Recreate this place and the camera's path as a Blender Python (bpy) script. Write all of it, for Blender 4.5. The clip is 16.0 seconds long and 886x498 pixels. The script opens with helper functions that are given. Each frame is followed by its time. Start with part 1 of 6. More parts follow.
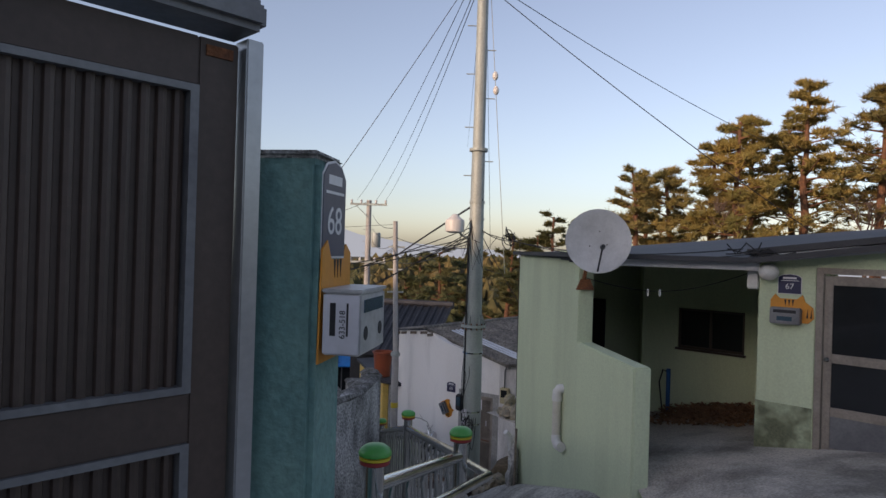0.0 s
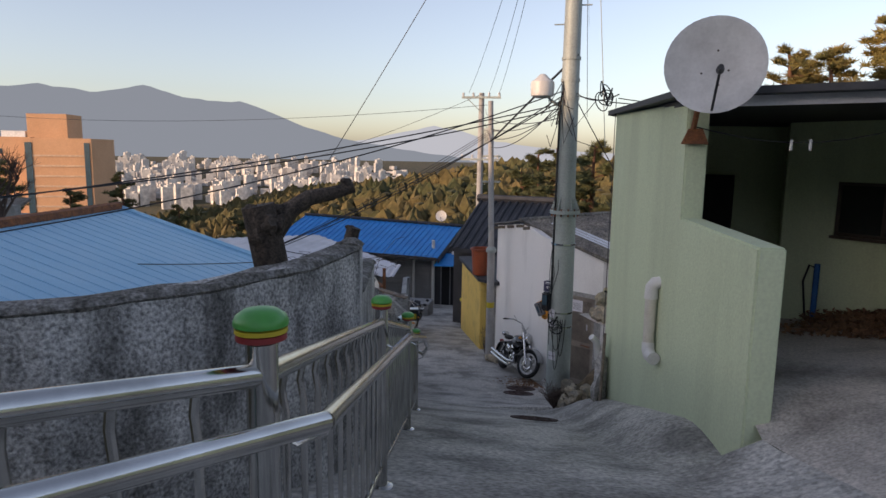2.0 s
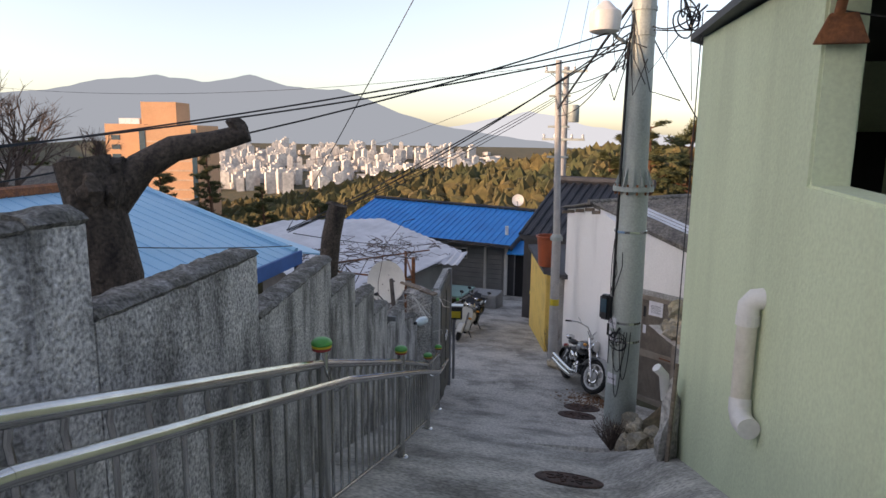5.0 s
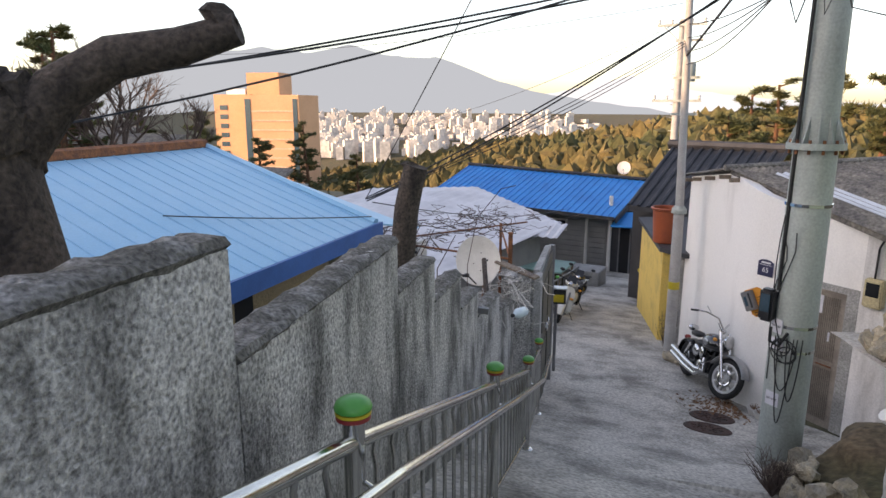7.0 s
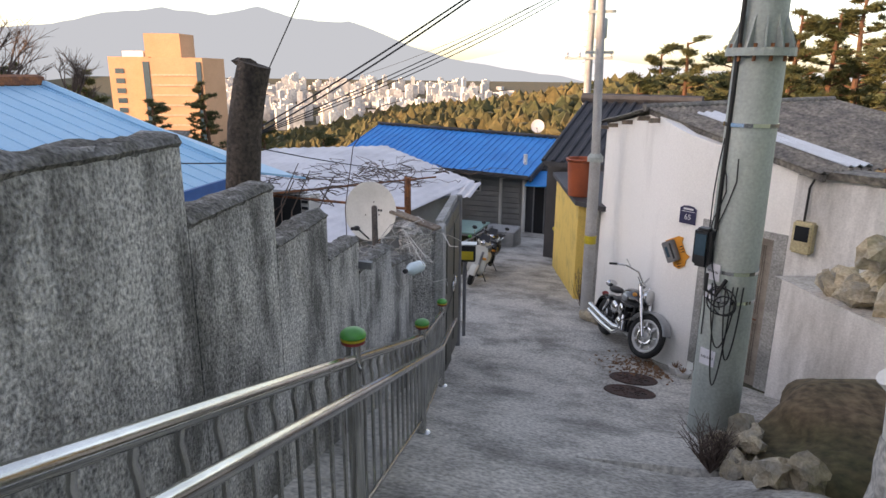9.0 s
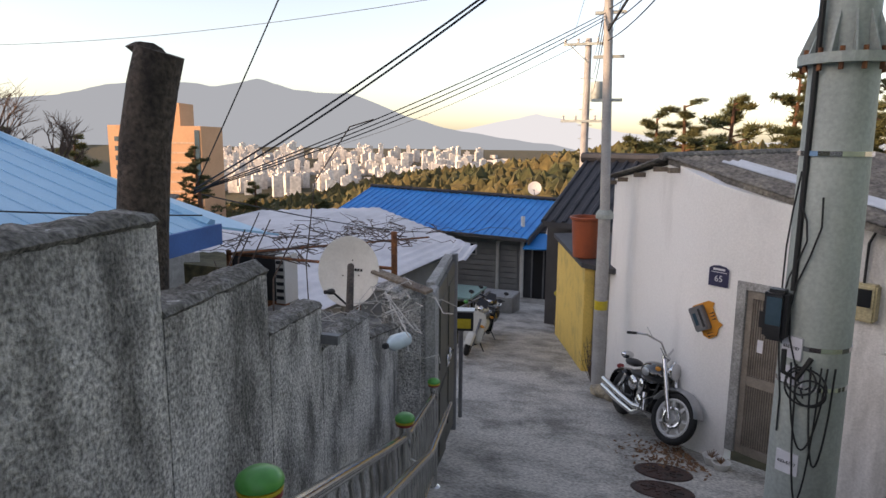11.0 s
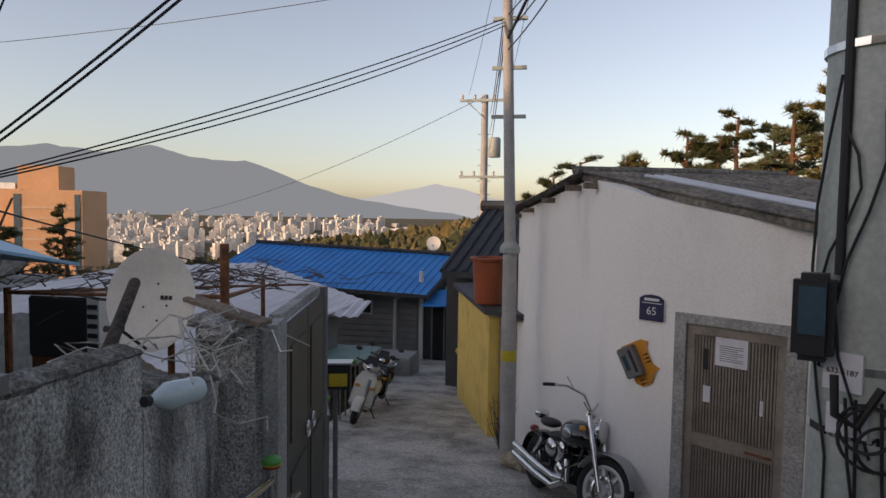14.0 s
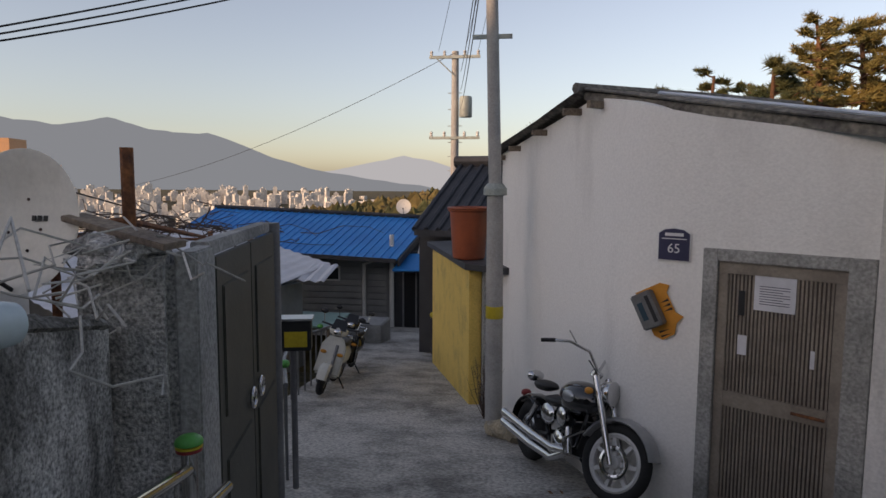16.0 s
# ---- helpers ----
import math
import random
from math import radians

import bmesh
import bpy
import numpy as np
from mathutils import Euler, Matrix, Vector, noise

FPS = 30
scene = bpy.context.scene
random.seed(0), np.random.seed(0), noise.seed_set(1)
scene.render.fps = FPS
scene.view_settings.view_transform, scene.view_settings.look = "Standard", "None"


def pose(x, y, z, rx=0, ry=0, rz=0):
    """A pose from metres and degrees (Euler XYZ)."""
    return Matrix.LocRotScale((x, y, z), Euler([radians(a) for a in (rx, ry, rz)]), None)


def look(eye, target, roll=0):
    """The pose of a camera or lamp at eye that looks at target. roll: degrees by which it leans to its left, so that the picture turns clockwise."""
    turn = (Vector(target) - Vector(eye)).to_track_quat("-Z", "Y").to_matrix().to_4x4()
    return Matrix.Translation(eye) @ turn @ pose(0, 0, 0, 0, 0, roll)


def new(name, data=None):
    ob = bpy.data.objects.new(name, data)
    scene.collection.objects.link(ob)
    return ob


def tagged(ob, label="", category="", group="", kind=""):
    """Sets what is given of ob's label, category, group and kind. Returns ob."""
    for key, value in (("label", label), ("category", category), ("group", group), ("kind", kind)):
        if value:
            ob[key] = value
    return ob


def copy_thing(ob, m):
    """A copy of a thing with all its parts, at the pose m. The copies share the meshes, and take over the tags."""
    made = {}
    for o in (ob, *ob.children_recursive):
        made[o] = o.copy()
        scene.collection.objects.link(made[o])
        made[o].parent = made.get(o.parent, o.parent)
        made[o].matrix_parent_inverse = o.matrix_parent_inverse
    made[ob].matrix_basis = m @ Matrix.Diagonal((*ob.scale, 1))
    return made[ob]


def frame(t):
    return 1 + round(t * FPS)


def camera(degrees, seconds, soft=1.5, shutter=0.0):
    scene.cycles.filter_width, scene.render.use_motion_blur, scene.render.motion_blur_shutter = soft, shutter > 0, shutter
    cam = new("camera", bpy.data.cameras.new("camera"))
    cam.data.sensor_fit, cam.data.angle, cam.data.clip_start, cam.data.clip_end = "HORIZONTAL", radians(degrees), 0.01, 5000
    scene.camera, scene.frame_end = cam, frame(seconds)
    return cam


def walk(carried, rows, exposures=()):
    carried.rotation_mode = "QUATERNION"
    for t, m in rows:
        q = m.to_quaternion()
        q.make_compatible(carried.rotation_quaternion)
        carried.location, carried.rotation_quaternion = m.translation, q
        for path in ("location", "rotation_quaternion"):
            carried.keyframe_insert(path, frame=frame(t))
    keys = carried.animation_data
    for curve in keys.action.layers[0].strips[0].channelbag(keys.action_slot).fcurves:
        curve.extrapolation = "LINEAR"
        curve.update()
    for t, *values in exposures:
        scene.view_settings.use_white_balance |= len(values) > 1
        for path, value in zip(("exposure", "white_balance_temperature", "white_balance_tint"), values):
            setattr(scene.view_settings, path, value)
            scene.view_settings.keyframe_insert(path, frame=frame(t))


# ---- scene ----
cam = camera(68.8, 16.0)
PATH = [
    (0, (0.001, 0.0, 1.539), (-0.003, 2.0, 1.543), 1.7),
    (0.5, (0.182, 0.412, 1.357), (0.112, 2.409, 1.435), 2.2),
    (1, (0.345, 0.878, 1.216), (0.212, 2.874, 1.196), 1.3),
    (1.1, (0.375, 0.99, 1.19), (0.204, 2.981, 1.275), 0.8),
    (1.5, (0.639, 1.405, 1.04), (0.451, 3.391, 0.905), 1.5),
    (2, (0.774, 2.087, 0.965), (0.388, 4.027, 0.672), 0.9),
    (2.5, (0.862, 2.71, 0.895), (0.468, 4.64, 0.555), 0.5),
    (3, (1.169, 2.97, 0.910), (1.027, 4.945, 0.613), 1.5),
    (3.5, (1.37, 3.46, 0.867), (1.322, 5.446, 0.636), 2.2),
    (4, (1.298, 3.784, 0.749), (0.898, 5.712, 0.400), 1.0),
    (4.5, (1.294, 4.25, 0.71), (0.850, 6.179, 0.421), 1.5),
    (5, (1.13, 4.715, 0.613), (0.473, 6.574, 0.274), 0.7),
    (5.2, (1.017, 4.831, 0.648), (0.282, 6.677, 0.412), 0.5),
    (7.5, (0.314, 6.761, 0.282), (-0.604, 8.475, -0.189), -0.1),
    (8, (0.225, 7.125, 0.174), (-0.656, 8.851, -0.319), 0.1),
    (8.2, (0.268, 7.194, 0.087), (-0.498, 8.962, -0.446), 0.6),
    (10.3, (-0.054, 8.439, -0.337), (-0.702, 10.276, -0.79), 0.8),
    (10.5, (-0.094, 8.54, -0.363), (-0.79, 10.368, -0.777), 0.7),
    (11, (-0.218, 8.787, -0.496), (-0.897, 10.639, -0.825), 0.5),
    (11.5, (-0.184, 9.154, -0.592), (-0.788, 11.049, -0.795), 0.9),
    (12, (-0.192, 9.493, -0.752), (-0.725, 11.414, -0.916), 1.6),
    (12.5, (-0.257, 9.809, -0.92), (-0.725, 11.727, -1.24), 0.7),
    (13, (-0.343, 10.089, -1.018), (-0.777, 12.032, -1.212), 1.1),
    (13.5, (-0.365, 10.375, -1.114), (-0.71, 12.339, -1.265), 1.4),
    (14, (-0.488, 10.603, -1.183), (-0.887, 12.559, -1.3), 0.8),
    (14.5, (-0.545, 10.836, -1.274), (-0.884, 12.805, -1.36), 0.6),
    (15, (-0.655, 11.124, -1.37), (-1.009, 13.091, -1.439), 0.3),
    (15.5, (-0.702, 11.45, -1.483), (-1.016, 13.421, -1.602), 0.3),
    (16, (-0.813, 11.759, -1.634), (-1.115, 13.726, -1.836), 0.3),
]
EXPOSURES = [(t, e, k, 22) for t, e, k in ((0.0, 0.5, 6900), (0.5, 0.68, 6900), (1.5, 0.62, 7000), (3.0, 1.3, 7400), (3.5, 1.4, 7450), (5.0, 1.3, 7450), (7.5, 1.85, 7900), (10.3, 1.75, 7900), (11.0, 1.4, 7800), (12.0, 0.58, 7800), (12.4, 0.42, 7900), (13.5, 0.65, 7800), (14.5, 0.6, 7700), (16.0, 0.55, 7700))]
walk(cam, [(t, look(eye, target, roll)) for t, eye, target, roll in PATH], EXPOSURES)
SKY = 0.15

# ---- world and sun ----
world = bpy.data.worlds.new("world")
scene.world = world
world.use_nodes = True
SUN_DIR = Vector((-0.74, -0.66, 0.21)).normalized()
sky = world.node_tree.nodes.new("ShaderNodeTexSky")
sky.sky_type, sky.sun_disc = "NISHITA", False
sky.sun_elevation = math.asin(SUN_DIR.z)
sky.sun_rotation = math.atan2(SUN_DIR.x, SUN_DIR.y)
sky.dust_density, sky.ozone_density, sky.altitude = 1.3, 2.5, 150
back = world.node_tree.nodes["Background"]
back.inputs[1].default_value = SKY
haze = world.node_tree.nodes.new("ShaderNodeHueSaturation")
haze.inputs["Saturation"].default_value = 0.75
world.node_tree.links.new(sky.outputs[0], haze.inputs["Color"])
world.node_tree.links.new(haze.outputs[0], back.inputs[0])
sun = new("sun", bpy.data.lights.new("sun", "SUN"))
sun.data.energy, sun.data.angle, sun.data.color = 2.4, radians(0.5), (1.0, 0.74, 0.50)
sun.matrix_world = look(SUN_DIR * 60, (0, 0, 0))


# ---- mesh helpers ----
class M:
    """A list of corners and faces."""

    def __init__(self):
        self.v, self.f = [], []

    def add(self, vs, fs):
        n = len(self.v)
        self.v += [tuple(p) for p in vs]
        self.f += [tuple(n + i for i in q) for q in fs]
        return self

    def box(self, c, s, m=None):
        hx, hy, hz = s[0] / 2, s[1] / 2, s[2] / 2
        vs = [Vector((x * hx, y * hy, z * hz)) for z in (-1, 1) for x, y in ((-1, -1), (1, -1), (1, 1), (-1, 1))]
        vs = [(m.to_3x3() @ p if m else p) + Vector(c) for p in vs]
        return self.add(vs, [(3, 2, 1, 0), (4, 5, 6, 7), (0, 1, 5, 4), (1, 2, 6, 5), (2, 3, 7, 6), (3, 0, 4, 7)])

    def prism(self, ring, off):
        """A closed ring of corners pushed along off."""
        n = len(ring)
        vs = [Vector(p) for p in ring] + [Vector(p) + Vector(off) for p in ring]
        return self.add(vs, [tuple(range(n - 1, -1, -1)), tuple(range(n, 2 * n))] + [(i, (i + 1) % n, n + (i + 1) % n, n + i) for i in range(n)])

    def wall(self, a, b, z0a, z0b, z1a, z1b, thick):
        """A wall from a to b in plan, thick to its right-hand side."""
        d = Vector((b[0] - a[0], b[1] - a[1], 0)).normalized()
        off = Vector((d.y, -d.x, 0)) * thick
        return self.prism([(a[0], a[1], z0a), (b[0], b[1], z0b), (b[0], b[1], z1b), (a[0], a[1], z1a)], off)

    def tube(self, pts, r, n=8, r1=None, cap=True):
        pts = [Vector(p) for p in pts]
        rings = []
        side = None
        for i, p in enumerate(pts):
            d = (pts[min(i + 1, len(pts) - 1)] - pts[max(i - 1, 0)]).normalized()
            if side is None:
                side = d.orthogonal().normalized()
            side = (side - d * side.dot(d)).normalized()
            o = d.cross(side)
            q = r if r1 is None else r + (r1 - r) * i / (len(pts) - 1)
            rings.append([p + side * (q * math.cos(6.2832 * k / n)) + o * (q * math.sin(6.2832 * k / n)) for k in range(n)])
        vs = [p for g in rings for p in g]
        fs = [(i * n + k, i * n + (k + 1) % n, (i + 1) * n + (k + 1) % n, (i + 1) * n + k) for i in range(len(pts) - 1) for k in range(n)]
        if cap:
            fs += [tuple(range(n - 1, -1, -1)), tuple((len(pts) - 1) * n + k for k in range(n))]
        return self.add(vs, fs)

    def lathe(self, prof, c=(0, 0, 0), n=16, m=None):
        """A profile of (radius, height) turned about z, moved by m, then by c."""
        vs = []
        for r, h in prof:
            for k in range(n):
                p = Vector((r * math.cos(6.2832 * k / n), r * math.sin(6.2832 * k / n), h))
                vs.append((m.to_3x3() @ p if m else p) + Vector(c))
        fs = [(i * n + k, i * n + (k + 1) % n, (i + 1) * n + (k + 1) % n, (i + 1) * n + k) for i in range(len(prof) - 1) for k in range(n)]
        fs += [tuple(range(n - 1, -1, -1)), tuple((len(prof) - 1) * n + k for k in range(n))]
        return self.add(vs, fs)

    def ring(self, R, r, c=(0, 0, 0), m=None, n=24, k=8, sq=1.0):
        """A torus about z."""
        vs = []
        for i in range(n):
            a = 6.2832 * i / n
            for j in range(k):
                b = 6.2832 * j / k
                p = Vector(((R + r * math.cos(b)) * math.cos(a), (R + r * math.cos(b)) * math.sin(a), r * sq * math.sin(b)))
                vs.append((m.to_3x3() @ p if m else p) + Vector(c))
        return self.add(vs, [(i * k + j, ((i + 1) % n) * k + j, ((i + 1) % n) * k + (j + 1) % k, i * k + (j + 1) % k) for i in range(n) for j in range(k)])

    def blob(self, c, s, seed=0, rough=0.25, n=2, m=None):
        bm = bmesh.new()
        bmesh.ops.create_icosphere(bm, subdivisions=n, radius=1)
        vs = []
        for p in bm.verts:
            q = p.co * (1 + rough * noise.noise(p.co * 1.7 + Vector((seed * 3.7, seed * 1.3, seed))))
            q = Vector((q.x * s[0], q.y * s[1], q.z * s[2]))
            vs.append((m.to_3x3() @ q if m else q) + Vector(c))
        bm.verts.index_update()
        fs = [tuple(p.index for p in fc.verts) for fc in bm.faces]
        bm.free()
        return self.add(vs, fs)


ORIGIN = {}


def mesh_of(name, b, mat, o=(0, 0, 0), bevel=0.0, smooth=False):
    me = bpy.data.meshes.new(name)
    me.from_pydata([(p[0] - o[0], p[1] - o[1], p[2] - o[2]) for p in b.v], [], b.f)
    bm = bmesh.new()
    bm.from_mesh(me)
    bmesh.ops.recalc_face_normals(bm, faces=bm.faces)
    if bevel:
        es = [e for e in bm.edges if e.is_manifold and e.calc_face_angle(0) > 0.6]
        bmesh.ops.bevel(bm, geom=es, offset=bevel, segments=2, affect="EDGES", clamp_overlap=True)
    if smooth:
        for fc in bm.faces:
            fc.smooth = True
        for e in bm.edges:
            if e.is_manifold and e.calc_face_angle(0) > 0.7:
                e.smooth = False
    bm.to_mesh(me)
    bm.free()
    me.materials.append(mat)
    return me


def thing(name, at, label, category, group="", kind=""):
    ob = new(name)
    ob.location = at
    ORIGIN[ob.name] = tuple(at)
    return tagged(ob, label, category, group, kind)


def part(name, b, mat, parent, label="", bevel=0.0, smooth=False, kind=""):
    """One mesh under a thing or a part; its corners are given in the space that the thing is built in."""
    o = ORIGIN[parent.name]
    ob = new(name, mesh_of(name, b, mat, o, bevel, smooth))
    ob.parent = parent
    ORIGIN[ob.name] = o
    return tagged(ob, label, kind=kind)


def solo(name, b, mat, label, category, kind="", group="", bevel=0.0, smooth=False, at=None):
    """A thing of one mesh, its origin at its foot."""
    if at is None:
        at = tuple(np.mean(np.array(b.v), axis=0)[:2]) + (min(p[2] for p in b.v),)
    ob = new(name, mesh_of(name, b, mat, at, bevel, smooth))
    ob.location = at
    ORIGIN[ob.name] = tuple(at)
    return tagged(ob, label, category, group, kind)


def shared(name, me, parent, m):
    """A piece on shared mesh data."""
    ob = new(name, me)
    ob.parent = parent
    o = ORIGIN[parent.name]
    ob.matrix_basis = Matrix.Translation((-o[0], -o[1], -o[2])) @ m
    return ob


def writing(name, body, size, m, mat, parent, o=None):
    """Flat lettering turned into a mesh, facing along z of m."""
    cu = bpy.data.curves.new(name, "FONT")
    cu.body, cu.size, cu.align_x, cu.align_y, cu.extrude = body, size, "CENTER", "CENTER", 0.001
    tmp = bpy.data.objects.new(name, cu)
    scene.collection.objects.link(tmp)
    me = bpy.data.meshes.new_from_object(tmp.evaluated_get(bpy.context.evaluated_depsgraph_get()))
    bpy.data.objects.remove(tmp)
    me.materials.clear()
    me.materials.append(mat)
    ob = new(name, me)
    ob.parent = parent
    o = ORIGIN[parent.name]
    ob.matrix_basis = Matrix.Translation((-o[0], -o[1], -o[2])) @ m
    ORIGIN[ob.name] = o
    return ob


# ---- materials ----
def material(name, col, col2=None, rough=0.8, metal=0.0, scale=1.5, grain=0.25, bump=0.3, fine=40.0, streak=0.0, lo=0.4, hi=0.65, spread=0.0, coat=0.0):
    """A surface of two colours mixed by large patches, broken by grain, with a fine relief. streak draws the patches out downwards."""
    mt = bpy.data.materials.new(name)
    mt.use_nodes = True
    nt = mt.node_tree
    N, L = nt.nodes, nt.links
    p = N["Principled BSDF"]
    p.inputs["Roughness"].default_value, p.inputs["Metallic"].default_value = rough, metal
    p.inputs["Coat Weight"].default_value = coat
    tc = N.new("ShaderNodeTexCoord")
    mp = N.new("ShaderNodeMapping")
    mp.inputs["Scale"].default_value = (1, 1, 1 - streak)
    L.new(tc.outputs["Object"], mp.inputs["Vector"])
    big = N.new("ShaderNodeTexNoise")
    big.inputs["Scale"].default_value, big.inputs["Detail"].default_value, big.inputs["Roughness"].default_value = scale, 7, 0.65
    L.new(mp.outputs[0], big.inputs["Vector"])
    rp = N.new("ShaderNodeMapRange")
    rp.inputs[1].default_value, rp.inputs[2].default_value = lo, hi
    L.new(big.outputs[0], rp.inputs[0])
    mix = N.new("ShaderNodeMix")
    mix.data_type = "RGBA"
    mix.inputs[6].default_value, mix.inputs[7].default_value = (*col, 1), (*(col2 or [c * 0.75 for c in col]), 1)
    L.new(rp.outputs[0], mix.inputs[0])
    small = N.new("ShaderNodeTexNoise")
    small.inputs["Scale"].default_value, small.inputs["Detail"].default_value = fine, 5
    L.new(tc.outputs["Object"], small.inputs["Vector"])
    gr = N.new("ShaderNodeMapRange")
    gr.inputs[1].default_value, gr.inputs[2].default_value, gr.inputs[3].default_value, gr.inputs[4].default_value = 0.3, 0.7, 1 - grain, 1 + grain
    L.new(small.outputs[0], gr.inputs[0])
    mul = N.new("ShaderNodeMix")
    mul.data_type, mul.blend_type = "RGBA", "MULTIPLY"
    mul.inputs[0].default_value = 1
    L.new(mix.outputs[2], mul.inputs[6])
    L.new(gr.outputs[0], mul.inputs[7])
    out = mul.outputs[2]
    if spread:
        oi = N.new("ShaderNodeObjectInfo")
        hs = N.new("ShaderNodeHueSaturation")
        rr = N.new("ShaderNodeMapRange")
        rr.inputs[3].default_value, rr.inputs[4].default_value = 1 - spread, 1 + spread
        L.new(oi.outputs["Random"], rr.inputs[0])
        L.new(rr.outputs[0], hs.inputs["Value"])
        L.new(out, hs.inputs["Color"])
        out = hs.outputs[0]
    L.new(out, p.inputs["Base Color"])
    if bump:
        bp = N.new("ShaderNodeBump")
        bp.inputs["Strength"].default_value, bp.inputs["Distance"].default_value = bump, 0.02
        L.new(small.outputs[0], bp.inputs["Height"])
        L.new(bp.outputs[0], p.inputs["Normal"])
    return mt


def glow(name, col, strength=1.0):
    mt = bpy.data.materials.new(name)
    mt.use_nodes = True
    p = mt.node_tree.nodes["Principled BSDF"]
    p.inputs["Base Color"].default_value = (0, 0, 0, 1)
    p.inputs["Roughness"].default_value = 1
    p.inputs["Specular IOR Level"].default_value = 0
    p.inputs["Emission Color"].default_value, p.inputs["Emission Strength"].default_value = (*col, 1), strength
    return mt


concrete_dark = material("dark_weathered_concrete", (0.52, 0.51, 0.49), (0.14, 0.138, 0.13), 0.95, scale=3.0, grain=0.6, bump=1.0, fine=58, streak=0.55, lo=0.40, hi=0.62)
concrete_road = material("worn_road_concrete", (0.52, 0.495, 0.45), (0.21, 0.20, 0.18), 0.95, scale=1.1, grain=0.4, bump=0.7, fine=26, lo=0.42, hi=0.64)
N_, L_ = concrete_road.node_tree.nodes, concrete_road.node_tree.links
wave = N_.new("ShaderNodeTexWave")
wave.bands_direction = "Y"
wave.inputs["Scale"].default_value, wave.inputs["Distortion"].default_value, wave.inputs["Detail"].default_value, wave.inputs["Detail Scale"].default_value = 3.2, 3.0, 2.0, 0.8
groove = N_.new("ShaderNodeBump")
groove.inputs["Strength"].default_value, groove.inputs["Distance"].default_value = 0.35, 0.02
L_.new(N_["Texture Coordinate"].outputs["Object"], wave.inputs["Vector"])
L_.new(wave.outputs["Fac"], groove.inputs["Height"])
L_.new(N_["Bump"].outputs[0], groove.inputs["Normal"])
L_.new(groove.outputs[0], N_["Principled BSDF"].inputs["Normal"])
moss_dark = material("dark_mossy_mortar", (0.12, 0.115, 0.10), (0.34, 0.335, 0.32), 1, scale=9, grain=0.6, bump=1.0, fine=60, lo=0.45, hi=0.75)
concrete_new = material("pale_concrete", (0.36, 0.355, 0.34), (0.22, 0.22, 0.21), 0.9, scale=2, grain=0.3, bump=0.5)
terrace_mat = material("terrace_concrete", (0.52, 0.47, 0.41), (0.21, 0.19, 0.165), 0.9, scale=0.8, grain=0.3, bump=0.5, lo=0.42, hi=0.62)
earth = material("dry_earth", (0.16, 0.11, 0.065), (0.07, 0.065, 0.03), 1, scale=0.6, grain=0.5, bump=1, fine=12)
far_earth = material("wooded_ground", (0.06, 0.06, 0.03), (0.10, 0.075, 0.035), 1, scale=0.05, grain=0.5, bump=1, fine=2)
green_paint = material("pale_green_paint", (0.55, 0.62, 0.42), (0.46, 0.52, 0.35), 0.85, scale=1.3, grain=0.07, bump=0.25, streak=0.85, lo=0.45, hi=0.7)
green_mould = material("mouldy_green_paint", (0.50, 0.57, 0.38), (0.14, 0.15, 0.09), 0.9, scale=2.5, grain=0.25, bump=0.4, lo=0.35, hi=0.6)
teal_paint = material("aged_teal_paint", (0.16, 0.29, 0.26), (0.07, 0.17, 0.17), 0.8, scale=2.5, grain=0.15, bump=0.4, streak=0.5)
white_paint = material("white_wall_paint", (0.83, 0.81, 0.78), (0.66, 0.64, 0.61), 0.85, scale=0.9, grain=0.05, bump=0.25, streak=0.6, lo=0.5, hi=0.75)
stained_white = material("stained_white_wall", (0.74, 0.72, 0.70), (0.30, 0.29, 0.27), 0.9, scale=1.5, grain=0.1, bump=0.3, streak=0.8, lo=0.42, hi=0.68)
yellow_paint = material("yellow_paint", (0.72, 0.50, 0.13), (0.45, 0.31, 0.09), 0.8, scale=2, grain=0.12, bump=0.3, lo=0.5, hi=0.75)
blue_sheet = material("bright_blue_roof_sheet", (0.006, 0.24, 0.62), (0.006, 0.19, 0.52), 0.45, scale=1, grain=0.06, bump=0.05)
pale_blue_sheet = material("faded_blue_roof_sheet", (0.22, 0.47, 0.66), (0.28, 0.51, 0.68), 0.4, scale=0.8, grain=0.06, bump=0.05)
blue_trim = material("blue_trim", (0.02, 0.12, 0.36), None, 0.5, grain=0.08, bump=0.05)
white_sheet = material("white_roof_sheet", (0.62, 0.62, 0.64), (0.48, 0.48, 0.50), 0.55, scale=0.8, grain=0.06, bump=0.08)
slate_sheet = material("mossy_cement_roof", (0.13, 0.12, 0.11), (0.24, 0.22, 0.185), 0.95, scale=3, grain=0.45, bump=0.8, fine=18)
clear_sheet = material("pale_roof_strip", (0.66, 0.70, 0.74), (0.5, 0.53, 0.56), 0.4, grain=0.05, bump=0.1)
dark_tile = material("black_roof_tile", (0.025, 0.027, 0.032), (0.05, 0.05, 0.055), 0.6, grain=0.2, bump=0.2)
rust = material("rust", (0.26, 0.10, 0.04), (0.12, 0.05, 0.03), 0.95, scale=9, grain=0.3, bump=0.5)
steel = material("polished_stainless", (0.56, 0.56, 0.54), (0.42, 0.42, 0.40), 0.16, 1.0, scale=5, grain=0.06, bump=0.03)
chrome = material("chrome", (0.7, 0.7, 0.7), (0.55, 0.55, 0.55), 0.1, 1.0, grain=0.03, bump=0)
galv = material("galvanised_pole", (0.40, 0.44, 0.41), (0.28, 0.31, 0.29), 0.6, 0.25, scale=1.5, grain=0.12, bump=0.12, streak=0.6)
